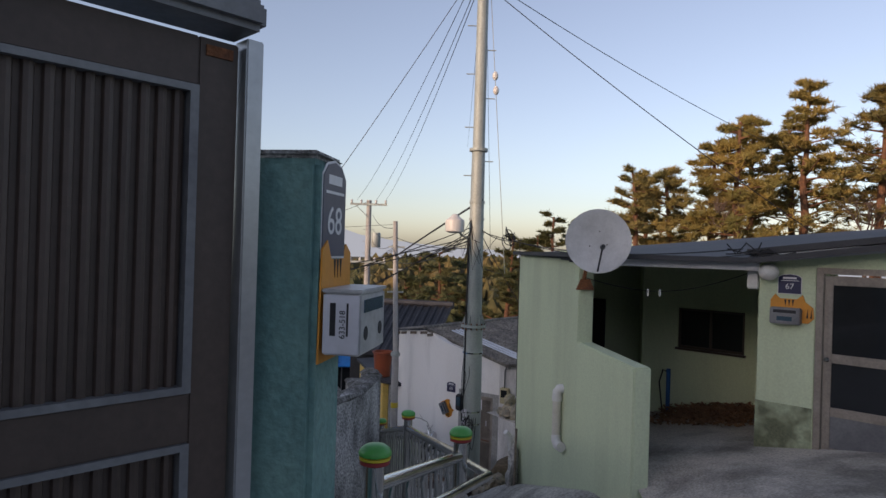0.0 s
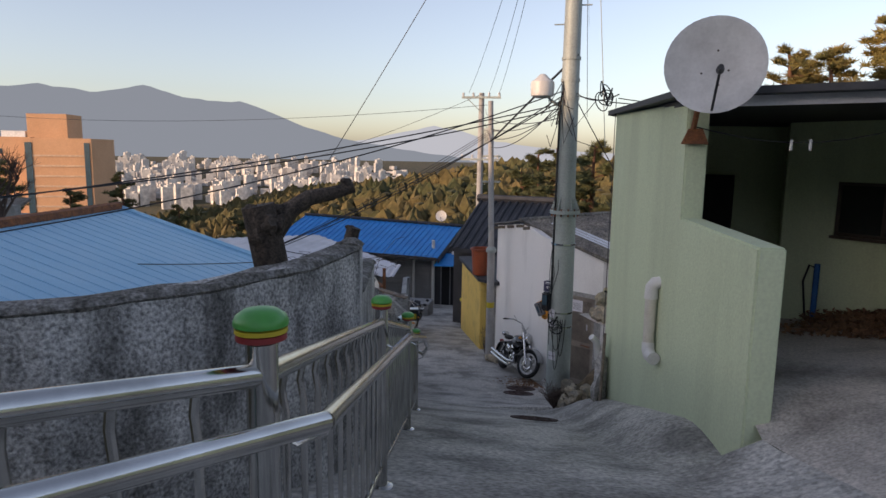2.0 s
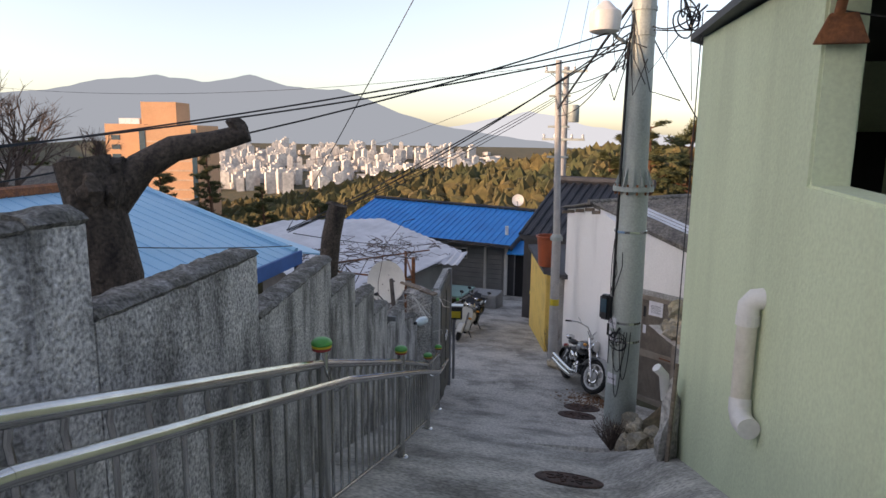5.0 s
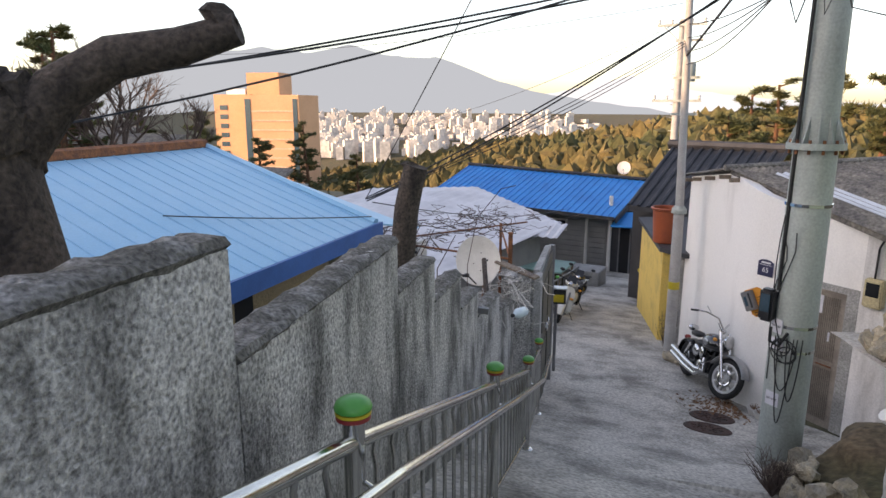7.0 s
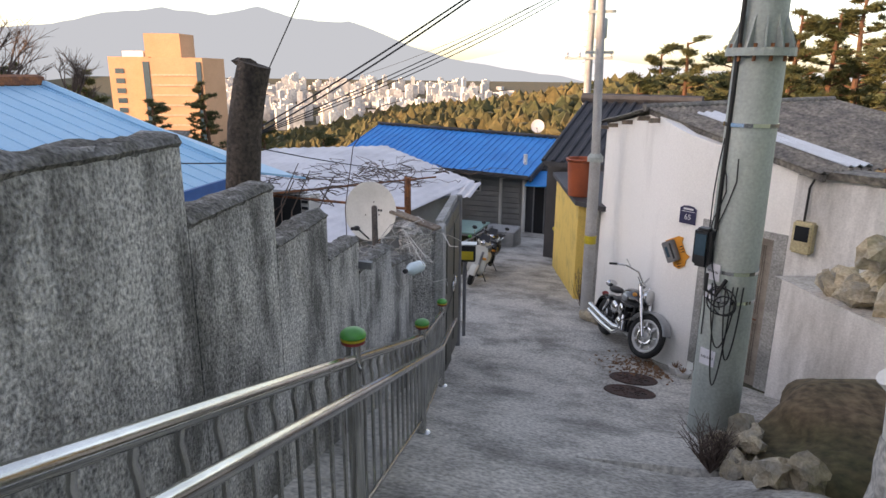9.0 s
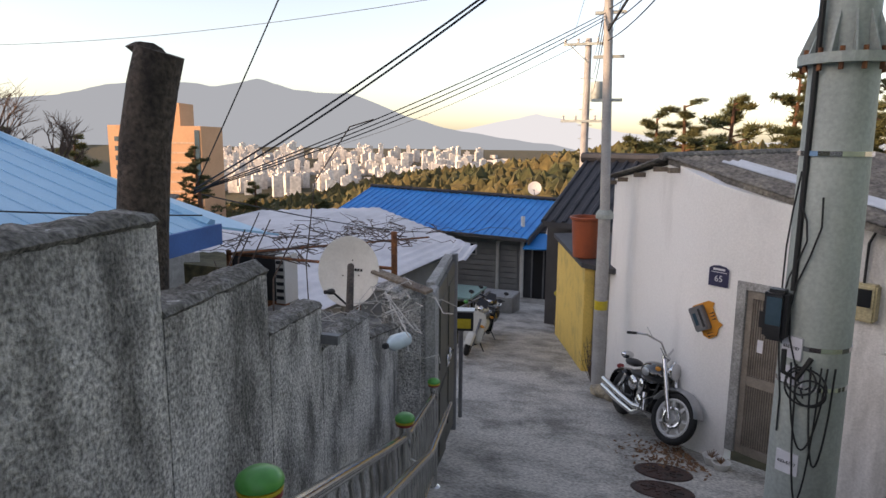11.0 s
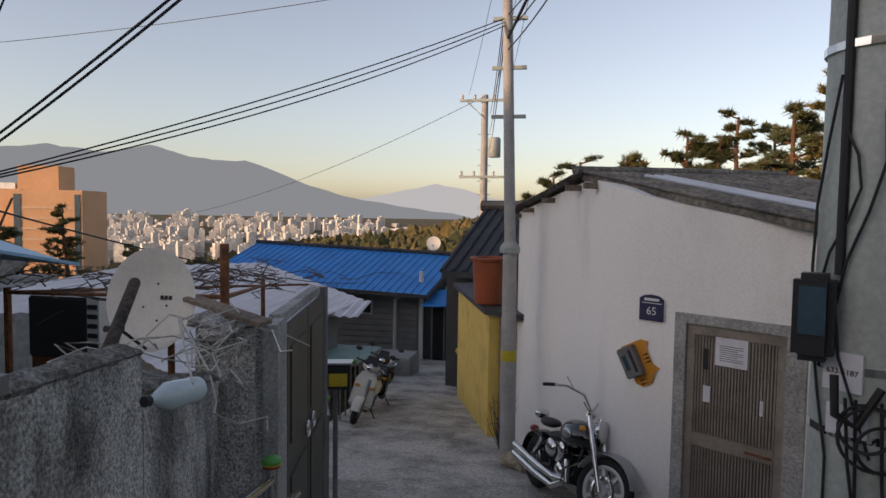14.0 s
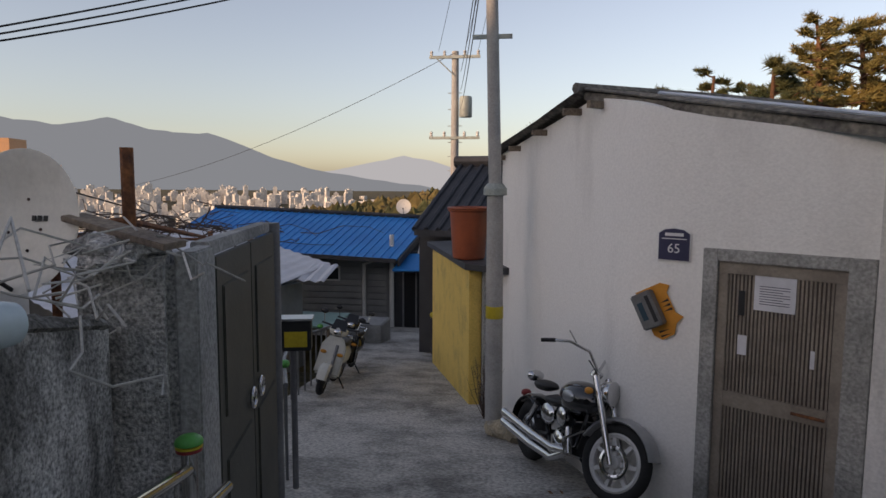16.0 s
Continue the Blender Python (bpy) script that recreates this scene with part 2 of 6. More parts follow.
conc_pole = material("pale_pole", (0.40, 0.39, 0.37), (0.30, 0.29, 0.28), 0.8, scale=2, grain=0.12, bump=0.2)
cable_black = material("cable_rubber", (0.012, 0.012, 0.013), None, 0.6, grain=0.1, bump=0)
rope_white = material("white_cord", (0.52, 0.50, 0.46), None, 0.8, grain=0.15, bump=0.1)
cap_green = material("green_plastic", (0.06, 0.33, 0.06), (0.05, 0.26, 0.05), 0.35, grain=0.08, bump=0.02)
cap_yellow = material("yellow_plastic", (0.55, 0.42, 0.03), None, 0.4, grain=0.08, bump=0)
cap_red = material("dark_red_plastic", (0.28, 0.03, 0.03), None, 0.4, grain=0.08, bump=0)
black_plastic = material("black_plastic", (0.016, 0.017, 0.02), None, 0.45, grain=0.1, bump=0.05)
rubber = material("tyre_rubber", (0.018, 0.018, 0.018), None, 0.85, grain=0.2, bump=0.2)
white_plastic = material("white_plastic", (0.68, 0.67, 0.64), (0.6, 0.58, 0.54), 0.4, grain=0.05, bump=0.03)
pvc = material("aged_pvc", (0.60, 0.57, 0.49), (0.48, 0.44, 0.36), 0.5, scale=4, grain=0.06, bump=0.05, streak=0.5)
dish_paint = material("grey_dish_paint", (0.60, 0.59, 0.57), (0.48, 0.47, 0.45), 0.5, scale=3, grain=0.05, bump=0.04)
dish_white = material("cream_dish_paint", (0.72, 0.70, 0.64), (0.62, 0.60, 0.54), 0.5, scale=3, grain=0.05, bump=0.04)
brown_metal = material("brown_gate_metal", (0.075, 0.052, 0.042), (0.05, 0.036, 0.03), 0.5, 0.1, scale=2, grain=0.1, bump=0.06, streak=0.5)
grey_metal = material("grey_gate_metal", (0.20, 0.205, 0.21), (0.13, 0.13, 0.14), 0.5, 0.3, scale=2, grain=0.1, bump=0.06)
door_metal = material("aged_aluminium_door", (0.30, 0.26, 0.22), (0.20, 0.17, 0.145), 0.5, 0.25, scale=3, grain=0.12, bump=0.06)
olive_metal = material("olive_gate_paint", (0.085, 0.085, 0.07), (0.06, 0.06, 0.05), 0.55, 0.2, scale=2, grain=0.12, bump=0.08)
# Near-black that paints the shade inside door and window openings.
interior_shade = material("painted_interior_shade", (0.012, 0.012, 0.013), None, 0.9, grain=0.1, bump=0)
siding = material("grey_siding", (0.30, 0.295, 0.285), (0.24, 0.235, 0.23), 0.7, grain=0.06, bump=0.05)
charcoal = material("charcoal_cladding", (0.03, 0.03, 0.033), (0.045, 0.045, 0.048), 0.6, grain=0.1, bump=0.1)
orange_tub = material("orange_brown_plastic", (0.34, 0.075, 0.025), (0.26, 0.06, 0.025), 0.5, scale=3, grain=0.06, bump=0.03)
tiger_orange = material("orange_board", (0.66, 0.27, 0.03), (0.58, 0.23, 0.03), 0.5, grain=0.05, bump=0.02)
sign_navy = material("navy_sign", (0.035, 0.035, 0.085), None, 0.4, grain=0.05, bump=0)
sign_grey = material("faded_navy_sign", (0.09, 0.095, 0.13), None, 0.4, grain=0.05, bump=0)
sign_white = material("sign_white", (0.75, 0.75, 0.75), None, 0.5, grain=0.02, bump=0)
paper = material("paper", (0.68, 0.68, 0.72), None, 0.9, grain=0.03, bump=0.02)
ink = material("ink", (0.02, 0.02, 0.022), None, 0.7, grain=0.02, bump=0)
box_grey = material("dented_grey_box", (0.50, 0.50, 0.50), (0.36, 0.36, 0.36), 0.45, 0.3, scale=8, grain=0.08, bump=0.1)
bark = material("dark_bark", (0.085, 0.066, 0.052), (0.03, 0.024, 0.02), 1, scale=9, grain=0.5, bump=1, fine=45, streak=0.7)
pine_bark = material("red_pine_bark", (0.16, 0.075, 0.04), (0.08, 0.045, 0.03), 1, scale=5, grain=0.4, bump=0.8)
needle = material("pine_needles", (0.07, 0.09, 0.035), (0.11, 0.10, 0.03), 0.8, scale=0.6, grain=0.3, bump=0, spread=0.15)
# Gold copy of the needles: warm low sun put into the colour.
needle_sunlit = material("sun_gold_pine_needles", (0.24, 0.17, 0.045), (0.14, 0.13, 0.04), 0.8, scale=0.6, grain=0.3, bump=0, spread=0.15)
twig = material("bare_twigs", (0.12, 0.085, 0.07), (0.08, 0.06, 0.05), 1, grain=0.3, bump=0)
leaf_brown = material("dead_leaves", (0.25, 0.13, 0.065), (0.13, 0.07, 0.04), 0.9, scale=6, grain=0.4, bump=0.1)
rock_mat = material("tan_rock", (0.47, 0.39, 0.27), (0.27, 0.25, 0.21), 0.95, scale=5, grain=0.3, bump=0.8, spread=0.3)
iron = material("rusty_cast_iron", (0.10, 0.055, 0.045), (0.06, 0.045, 0.04), 0.8, 0.4, scale=8, grain=0.3, bump=0.5)
glass_dark = material("dark_window_glass", (0.02, 0.021, 0.023), None, 0.06, grain=0, bump=0)
paint_black = material("gloss_black_paint", (0.012, 0.012, 0.013), None, 0.12, grain=0.05, bump=0, coat=0.6)
paint_white = material("scooter_cream_paint", (0.66, 0.64, 0.56), None, 0.25, grain=0.03, bump=0, coat=0.4)
silver = material("silver_paint", (0.45, 0.46, 0.47), None, 0.3, 0.7, grain=0.05, bump=0)
leather = material("black_seat_vinyl", (0.016, 0.016, 0.017), None, 0.5, grain=0.1, bump=0.15)
timber = material("grey_timber", (0.24, 0.19, 0.14), (0.14, 0.11, 0.09), 0.9, scale=6, grain=0.3, bump=0.4)
tarp = material("pale_green_tarp", (0.26, 0.42, 0.36), (0.20, 0.34, 0.29), 0.6, grain=0.06, bump=0.1)
tower_wall = material("apartment_walls", (0.62, 0.58, 0.53), (0.46, 0.44, 0.42), 0.9, scale=0.02, grain=0.25, bump=0, fine=0.12)
brick_orange = material("orange_brick_cladding", (0.58, 0.33, 0.19), (0.52, 0.29, 0.16), 0.9, scale=0.1, grain=0.06, bump=0, fine=2)
hospital_glass = material("blue_facade_glass", (0.05, 0.09, 0.12), None, 0.2, grain=0.05, bump=0)
band_pale = material("pale_band", (0.6, 0.42, 0.3), None, 0.9, grain=0.05, bump=0)
forest = material("mixed_autumn_wood", (0.05, 0.055, 0.02), (0.12, 0.085, 0.03), 1, scale=0.035, grain=0.35, bump=0, fine=0.5)
# The ridges glow: distance haze is put into their flat emission colours.
mountain_near = glow("blue_ridge_haze_glow", (0.14, 0.17, 0.20))
mountain_far = glow("pale_ridge_haze_glow", (0.28, 0.315, 0.35))


# ---- ground ----
PROFILE = [(-40, 4.0), (-12, 1.6), (0, 0.10), (2.4, -0.32), (5.5, -0.97), (7.8, -1.66), (10.2, -2.46), (12.2, -3.17), (14.3, -3.87), (16.4, -4.37), (18.5, -4.72), (21.4, -5.12), (25, -5.62), (30, -6.28), (35, -6.95), (45, -8.5)]
PY, PZ = [p[0] for p in PROFILE], [p[1] for p in PROFILE]


def gz(y):
    return float(np.mean([np.interp(y + d, PY, PZ) for d in (-0.8, -0.4, 0, 0.4, 0.8)]))


def step(a, b, x):
    t = min(1.0, max(0.0, (x - a) / (b - a)))
    return t * t * (3 - 2 * t)


def terrace(x, y):
    """The yard in front of the green house."""
    return -0.68 + (x - 3.75) * 0.12 - (y - 7.7) * 0.131


def green_line(y):
    return 2.06 - (y - 6.9) * 0.19


def wall_line(y):
    return float(np.interp(y, (4.0, 6.0, 7.6, 9.6, 10.5, 11.4, 12.3, 14.6, 17.0, 21.0, 26.0, 30.0, 35.0), (-1.5, -0.55, -0.95, -1.62, -1.85, -2.07, -2.3, -2.75, -3.05, -4.75, -5.3, -5.95, -6.6)))


def right_line(y):
    return float(np.interp(y, (-12, 6.9, 11.0, 13.0, 14.0, 15.5, 17.0, 17.7, 21.0, 22.0, 26.0, 30.0, 35.0), (5.5, 5.2, 4.0, 3.3, 3.2, 2.9, 1.15, 0.1, -1.1, -1.75, -3.1, -3.9, -4.4)))


def surface(x, y):
    """The height of the paved ground."""
    z = gz(y)
    d = x - green_line(y)
    if y < 7.0:
        z += (terrace(x, y) - z) * step(-0.8, 0.9, d)
    elif d > 0.1 and y < 12.5:
        z = terrace(x, y)
    if 6.6 < y < 13.5 and d <= 0.1:
        z += 0.36 * step(-0.75, 0.0, d) * step(6.6, 8.0, y) * step(13.5, 11.0, y)
    z += 0.012 * noise.noise(Vector((x * 1.3, y * 1.3, 0)))
    return z


def grid(xs, ys, fn):
    b = M()
    b.add([(x, y, fn(x, y)) for y in ys for x in xs], [(j * len(xs) + i, j * len(xs) + i + 1, (j + 1) * len(xs) + i + 1, (j + 1) * len(xs) + i) for j in range(len(ys) - 1) for i in range(len(xs) - 1)])
    return b


def land(x, y):
    """The open ground under everything, out to the horizon."""
    r = math.hypot(x, y)
    near = gz(min(max(y, -40), 45)) - 0.35
    if x < wall_line(y) and y < 40:
        near -= 2.4 * step(0, 1.2, wall_line(y) - x)
    if x > 6:
        near += 0.10 * min(x - 6, 60) * step(60, 20, abs(y - 15))
    # Unseen rise behind the start, added to keep low sun off the alley.
    sun_block_hill = step(6, 60, -0.74 * x - 0.66 * y) * 16.5 * step(260, 90, r)
    far = -8 - 230 * step(50, 1500, r) - 46 * step(62, 95, y) * step(30, 0, x) * step(900, 300, r)
    t = step(40, 140, r)
    return near * (1 - t) + far * t + sun_block_hill + (0.3 * noise.noise(Vector((x * 0.2, y * 0.2, 3))) if r > 8 else 0)


line = [-4500, -2500, -1200, -600, -300, -180, -110, -75, -55, -40, -30, -24, -19, -15, -12] + [x * 0.5 for x in range(-20, 22)] + [12, 15, 19, 24, 30, 40, 55, 75, 110, 180, 300, 600, 1200, 2500, 4500]
liney = [-4500, -1500, -500, -200, -110, -75, -55, -40, -30, -20, -14, -9, -6] + [y * 0.5 for y in range(-8, 92)] + [48, 52, 58, 66, 78, 95, 120, 160, 220, 300, 420, 600, 900, 1300, 1900, 2700, 3700, 4500]
solo("ground", grid(line, liney, land), far_earth, "sloping open ground that runs out to the horizon", "ground", kind="structure", smooth=True, at=(0, 0, 0))

b = M()
rows = [y * 0.2 for y in range(-60, 182)]
cols = 26
for y in rows:
    l = wall_line(y) - 0.1 if y > 4.0 else -1.6
    r = min(right_line(y) + 0.1, green_line(y) + 0.09) if y < 12.6 else right_line(y) + 0.1
    for i in range(cols):
        x = l + (r - l) * i / (cols - 1)
        b.v.append((x, y, surface(x, y)))
for j in range(len(rows) - 1):
    for i in range(cols - 1):
        b.f.append((j * cols + i, j * cols + i + 1, (j + 1) * cols + i + 1, (j + 1) * cols + i))
solo("road", b, concrete_road, "steep worn grey concrete alley running downhill", "road", kind="structure", smooth=True, at=(0, 0, 0))
b = M()
for j in range(64):
    y = -12 + j * 0.4
    l = green_line(y) + 0.088
    for i in range(14):
        x = l + (6.2 - l) * i / 13
        z = surface(x, y) if y < 7.0 else terrace(x, y) + 0.012 * noise.noise(Vector((x * 1.3, y * 1.3, 0)))
        b.v.append((x, y, z))
for j in range(63):
    for i in range(13):
        b.f.append((j * 14 + i, j * 14 + i + 1, j * 14 + 15 + i, j * 14 + 14 + i))
solo("pavement", b, terrace_mat, "stained concrete yard before the green house", "yard", kind="structure", smooth=True, at=(0, 0, 0))


# ---- concrete wall along the alley ----
def rough_wall(name, pts, tops, parent, thick=0.16, bottom=-1.2):
    """A rendered wall through plan points with its own top heights, with a crumbled upper edge."""
    b = M()
    n = len(pts)
    ring = []
    for i, (x, y) in enumerate(pts):
        a, c = pts[max(i - 1, 0)], pts[min(i + 1, n - 1)]
        d = Vector((c[0] - a[0], c[1] - a[1], 0)).normalized()
        o = Vector((-d.y, d.x, 0)) * thick
        wob = 0.025 * noise.noise(Vector((x * 5, y * 5, 1)))
        lo = gz(y) - 0.5
        for px, py, pz in ((x, y, lo), (x, y, tops[i] - 0.03), (x + o.x * 0.2, y + o.y * 0.2, tops[i] + wob), (x + o.x * 0.8, y + o.y * 0.8, tops[i] + wob * 1.4), (x + o.x, y + o.y, tops[i] - 0.04), (x + o.x, y + o.y, lo - 2.5)):
            ring.append((px, py, pz))
    fs = [(i * 6 + k, i * 6 + (k + 1) % 6, (i + 1) * 6 + (k + 1) % 6, (i + 1) * 6 + k) for i in range(n - 1) for k in range(6)]
    fs += [tuple(range(5, -1, -1)), tuple((n - 1) * 6 + k for k in range(6))]
    b.add(ring, fs)
    panel = part(name, b, concrete_dark, parent)
    b = M()
    m = 4 * (n - 1) + 1
    for k in range(m):
        f = k / 4
        i = min(int(f), n - 2)
        f -= i
        x, y = (pts[i][q] + (pts[i + 1][q] - pts[i][q]) * f for q in (0, 1))
        z = tops[i] + (tops[i + 1] - tops[i]) * f
        d = Vector((pts[i + 1][0] - pts[i][0], pts[i + 1][1] - pts[i][1], 0)).normalized()
        o = Vector((-d.y, d.x, 0))
        for c in range(10):
            a = 6.2832 * c / 10
            r = 1 + 0.9 * noise.noise(Vector((x * 11 + c, y * 11, c * 0.7)))
            q = Vector((x, y, z)) + o * (thick / 2 + (thick / 2 + 0.012) * math.cos(a) * (0.9 + 0.1 * r)) + Vector((0, 0, 0.036 * math.sin(a) * r - 0.012))
            b.v.append(tuple(q))
    b.f += [(k * 10 + c, k * 10 + (c + 1) % 10, k * 10 + 10 + (c + 1) % 10, k * 10 + 10 + c) for k in range(m - 1) for c in range(10)] + [tuple(range(9, -1, -1)), tuple(10 * m - 10 + c for c in range(10))]
    part("mossy_top", b, moss_dark, panel, "dark mossy crumbling mortar along the top", smooth=True)
    return panel


side_wall = thing("wall_alley", (-1.5, 9, gz(9)), "stepped dark weathered concrete wall beside the alley railing", "wall", kind="structure")
bend = [(-2.6, 3.3), (-1.9, 3.75), (-1.3, 4.25), (-0.9, 4.85), (-0.65, 5.5), (-0.56, 6.0)]
rough_wall("wall_panel", bend, [0.33, 0.33, 0.32, 0.31, 0.32, 0.36], side_wall)
for y0, y1, t0, t1 in ((6.0, 6.25, 0.37, 0.36), (6.26, 7.6, 0.03, 0.0), (7.61, 9.55, -0.36, -0.42), (9.56, 10.45, -0.74, -0.75), (10.46, 11.35, -1.08, -1.1), (11.36, 12.2, -1.42, -1.5), (12.21, 13.3, -1.78, -1.86), (13.31, 14.3, -2.05, -2.25)):
    ys = [y0 + (y1 - y0) * i / 8 for i in range(9)]
    rough_wall("wall_panel", [(wall_line(y), y) for y in ys], [t0 + (t1 - t0) * i / 8 for i in range(9)], side_wall)

# ---- stainless railing ----
CAPS = [(-0.229, 2.361, 0.798), (0.116, 3.362, 0.597), (-0.264, 5.542, 0.133), (-0.692, 7.819, -0.542), (-1.148, 10.024, -1.324), (-1.685, 12.149, -2.136), (-2.306, 14.263, -2.75)]
railing = thing("railing", (-0.7, 7.8, gz(7.8)), "polished stainless steel railing with green capped posts down the alley", "railing")
for i, (x, y, z) in enumerate(CAPS):
    foot = surface(x, y)
    post = part("post", M().tube([(x, y, foot - 0.05), (x, y, z - 0.05)], 0.036, 14), steel, railing, smooth=True)
    part("cap", M().lathe([(0.036, -0.004), (0.060, 0.0), (0.061, 0.008), (0.055, 0.022), (0.038, 0.034), (0.012, 0.039)], (x, y, z - 0.01), 20), cap_green, post, "green domed plastic cap", smooth=True)
    part("cap_band", M().lathe([(0.052, -0.016), (0.058, -0.015), (0.058, -0.005), (0.052, -0.004)], (x, y, z - 0.01), 20), cap_yellow, post, "yellow ring under the cap", smooth=True)
    part("cap_band", M().lathe([(0.045, -0.032), (0.056, -0.031), (0.056, -0.018), (0.05, -0.017)], (x, y, z - 0.01), 20), cap_red, post, "dark red ring under the cap", smooth=True)
    part("flange", M().lathe([(0.07, 0), (0.07, 0.008), (0.04, 0.02)], (x, y, foot), 16), steel, post, smooth=True)
bal = {}
for i in range(len(CAPS) - 1):
    A, B = Vector(CAPS[i]), Vector(CAPS[i + 1])
    d = (B - A)
    flat = Vector((d.x, d.y, 0)).normalized()
    out = Vector((flat.y, -flat.x, 0)) * 0.155
    up, lowz = Vector((0, 0, -0.125)), Vector((0, 0, -0.215))
    part("top_rail", M().tube([A + up, B + up], 0.027, 14), steel, railing, smooth=True)
    ga, gb = surface(A.x, A.y) + 0.13, surface(B.x, B.y) + 0.13
    part("bottom_rail", M().tube([(A.x, A.y, ga), (B.x, B.y, gb)], 0.016, 10), steel, railing, smooth=True)
    if i == 0:
        prev_out = out
    mid0 = A + lowz + (out + (prev_out if i else out)) * 0.5 - (d.normalized() * 0.45 if i == 0 else Vector((0, 0, 0)))
    nxt = out
    if i + 2 < len(CAPS):
        e = Vector(CAPS[i + 2]) - B
        e = Vector((e.x, e.y, 0)).normalized()
        nxt = Vector((e.y, -e.x, 0)) * 0.155
    mid1 = B + lowz + (out + nxt) * 0.5
    part("hand_rail", M().tube([mid0, mid1], 0.024, 14), steel, railing, smooth=True)
    hook = M().tube([A + lowz + Vector((0, 0, -0.03)), A + lowz + out * 0.5 + Vector((0, 0, -0.07)), A + lowz + out * 0.9 + Vector((0, 0, -0.04)), A + lowz + out], 0.008, 8)
    part("rail_bracket", hook, steel, railing, smooth=True)
    prev_out = out
    n = max(3, round(d.length / 0.19))
    for k in range(1, n):
        p = A + d * (k / n)
        top, foot = p.z - 0.14, ga + (gb - ga) * k / n
        part("baluster", M().tube([(p.x, p.y, foot), (p.x, p.y, top - 0.11), (p.x - out.x * 0.06, p.y - out.y * 0.06, top - 0.05), (p.x, p.y, top)], 0.0105, 8), steel, railing, smooth=True)

# ---- green house with its open porch ----
house67 = thing("house", (3.7, 9, terrace(3.7, 9)), "pale green rendered house with a dark open porch", "house")
gy = [6.9, 8.42, 10.95]
b = M()
prof = [(6.9, 0.345), (8.42, 0.40), (8.425, 1.50), (10.95, 1.56)]
ring = [(green_line(6.9), 6.9, -1.9), (green_line(8.42), 8.42, -2.3), (green_line(10.95), 10.95, -3.0), (green_line(10.95), 10.95, 1.50), (green_line(8.42), 8.42, 1.46), (green_line(8.42), 8.42, 0.40), (green_line(6.9), 6.9, 0.345)]
b.prism(ring, (0.2, 0.035, 0))
part("porch_wall", b, green_paint, house67, "pale green porch wall with a low parapet", bevel=0.015)
part("porch_wall", M().wall((green_line(10.95) + 0.0, 10.95), (2.3, 12.6), -3, -3, 1.5, 1.5, 0.18), green_paint, house67)
fd = Vector((0.72, -0.69, 0)).normalized()
fn = Vector((0.69, 0.72, 0)).normalized()
G1, B1 = Vector((3.75, 7.7, 0)), Vector((4.0, 10.97, 0))


def on(P, s, z, out=0.0):
    q = P + fd * s - fn * out
    return (q.x, q.y, z)


def slab(b, P, s0, s1, z0, z1, out0, out1):
    """A block on a facade between two stations, two heights and two depths; out is towards the viewer."""
    return b.prism([on(P, s0, z0, out0), on(P, s1, z0, out0), on(P, s1, z1, out0), on(P, s0, z1, out0)], fn * (out0 - out1))


# front wall with a door opening, side wall of the porch
part("front_wall", slab(M(), G1, 0, 0.62, -1.3, 1.5, 0, -0.2), green_paint, house67, bevel=0.012)
part("front_wall", slab(M(), G1, 1.75, 6.0, -1.3, 1.5, 0, -0.2), green_paint, house67)
part("front_wall", slab(M(), G1, 0.62, 1.75, 1.47, 1.5, 0, -0.2), green_paint, house67)
part("front_gable", M().prism([on(G1, 0, 1.5, 0), on(G1, 6, 1.5, 0), on(G1, 6, 2.4, 0), on(G1, 0, 1.56, 0)], fn * 0.2), green_paint, house67)
part("mould_band", slab(M(), G1, -0.004, 0.6, -0.9, -0.12, 0.004, -0.1), green_mould, house67, "black mould along the foot of the wall")
part("porch_side_wall", M().prism([on(G1, 0, -1.4, -0.2), on(G1, 0, -1.4, -2.5), on(G1, 0, 1.5, -2.5), on(G1, 0, 1.5, -0.2)], fd * 0.18), green_paint, house67)
# back wall with its window
W0, W1 = 0.0, 1.08
part("back_wall", slab(M(), B1, -0.62, W0, -1.8, 1.6, 0, -0.2), green_paint, house67)
part("back_wall", slab(M(), B1, W1, 2.3, -1.8, 1.6, 0, -0.2), green_paint, house67)
part("back_wall", slab(M(), B1, W0, W1, -1.8, 0.02, 0, -0.2), green_paint, house67)
part("back_wall", slab(M(), B1, W0, W1, 0.69, 1.6, 0, -0.2), green_paint, house67)
win = part("porch_window", slab(slab(slab(slab(slab(M(), B1, W0, W1, 0.02, 0.06, -0.02, -0.1), B1, W0, W1, 0.65, 0.69, -0.02, -0.1), B1, W0, W0 + 0.04, 0.06, 0.65, -0.02, -0.1), B1, W1 - 0.04, W1, 0.06, 0.65, -0.02, -0.1), B1, 0.52, 0.56, 0.06, 0.65, -0.02, -0.1), brown_metal, house67, "brown framed sliding window")
part("pane", slab(M(), B1, W0 + 0.04, 0.52, 0.06, 0.65, -0.05, -0.06), glass_dark, win)
part("pane", slab(M(), B1, 0.56, W1 - 0.04, 0.06, 0.65, -0.05, -0.06), glass_dark, win)
part("window_sill", slab(M(), B1, W0 - 0.03, W1 + 0.03, -0.015, 0.02, 0.04, -0.1), brown_metal, win)
c = on(B1, -0.62, 0, 0)
part("inner_wall", M().wall((c[0] - 0.02, c[1] + 0.02), (c[0] + 0.4, c[1] + 1.6), -1.8, -1.8, 1.6, 1.6, 0.1), green_paint, house67)
part("inner_wall", M().wall((2.25, 12.6), (c[0] + 0.5, c[1] + 1.4), -1.8, -1.8, 1.6, 1.6, 0.1), green_paint, house67)
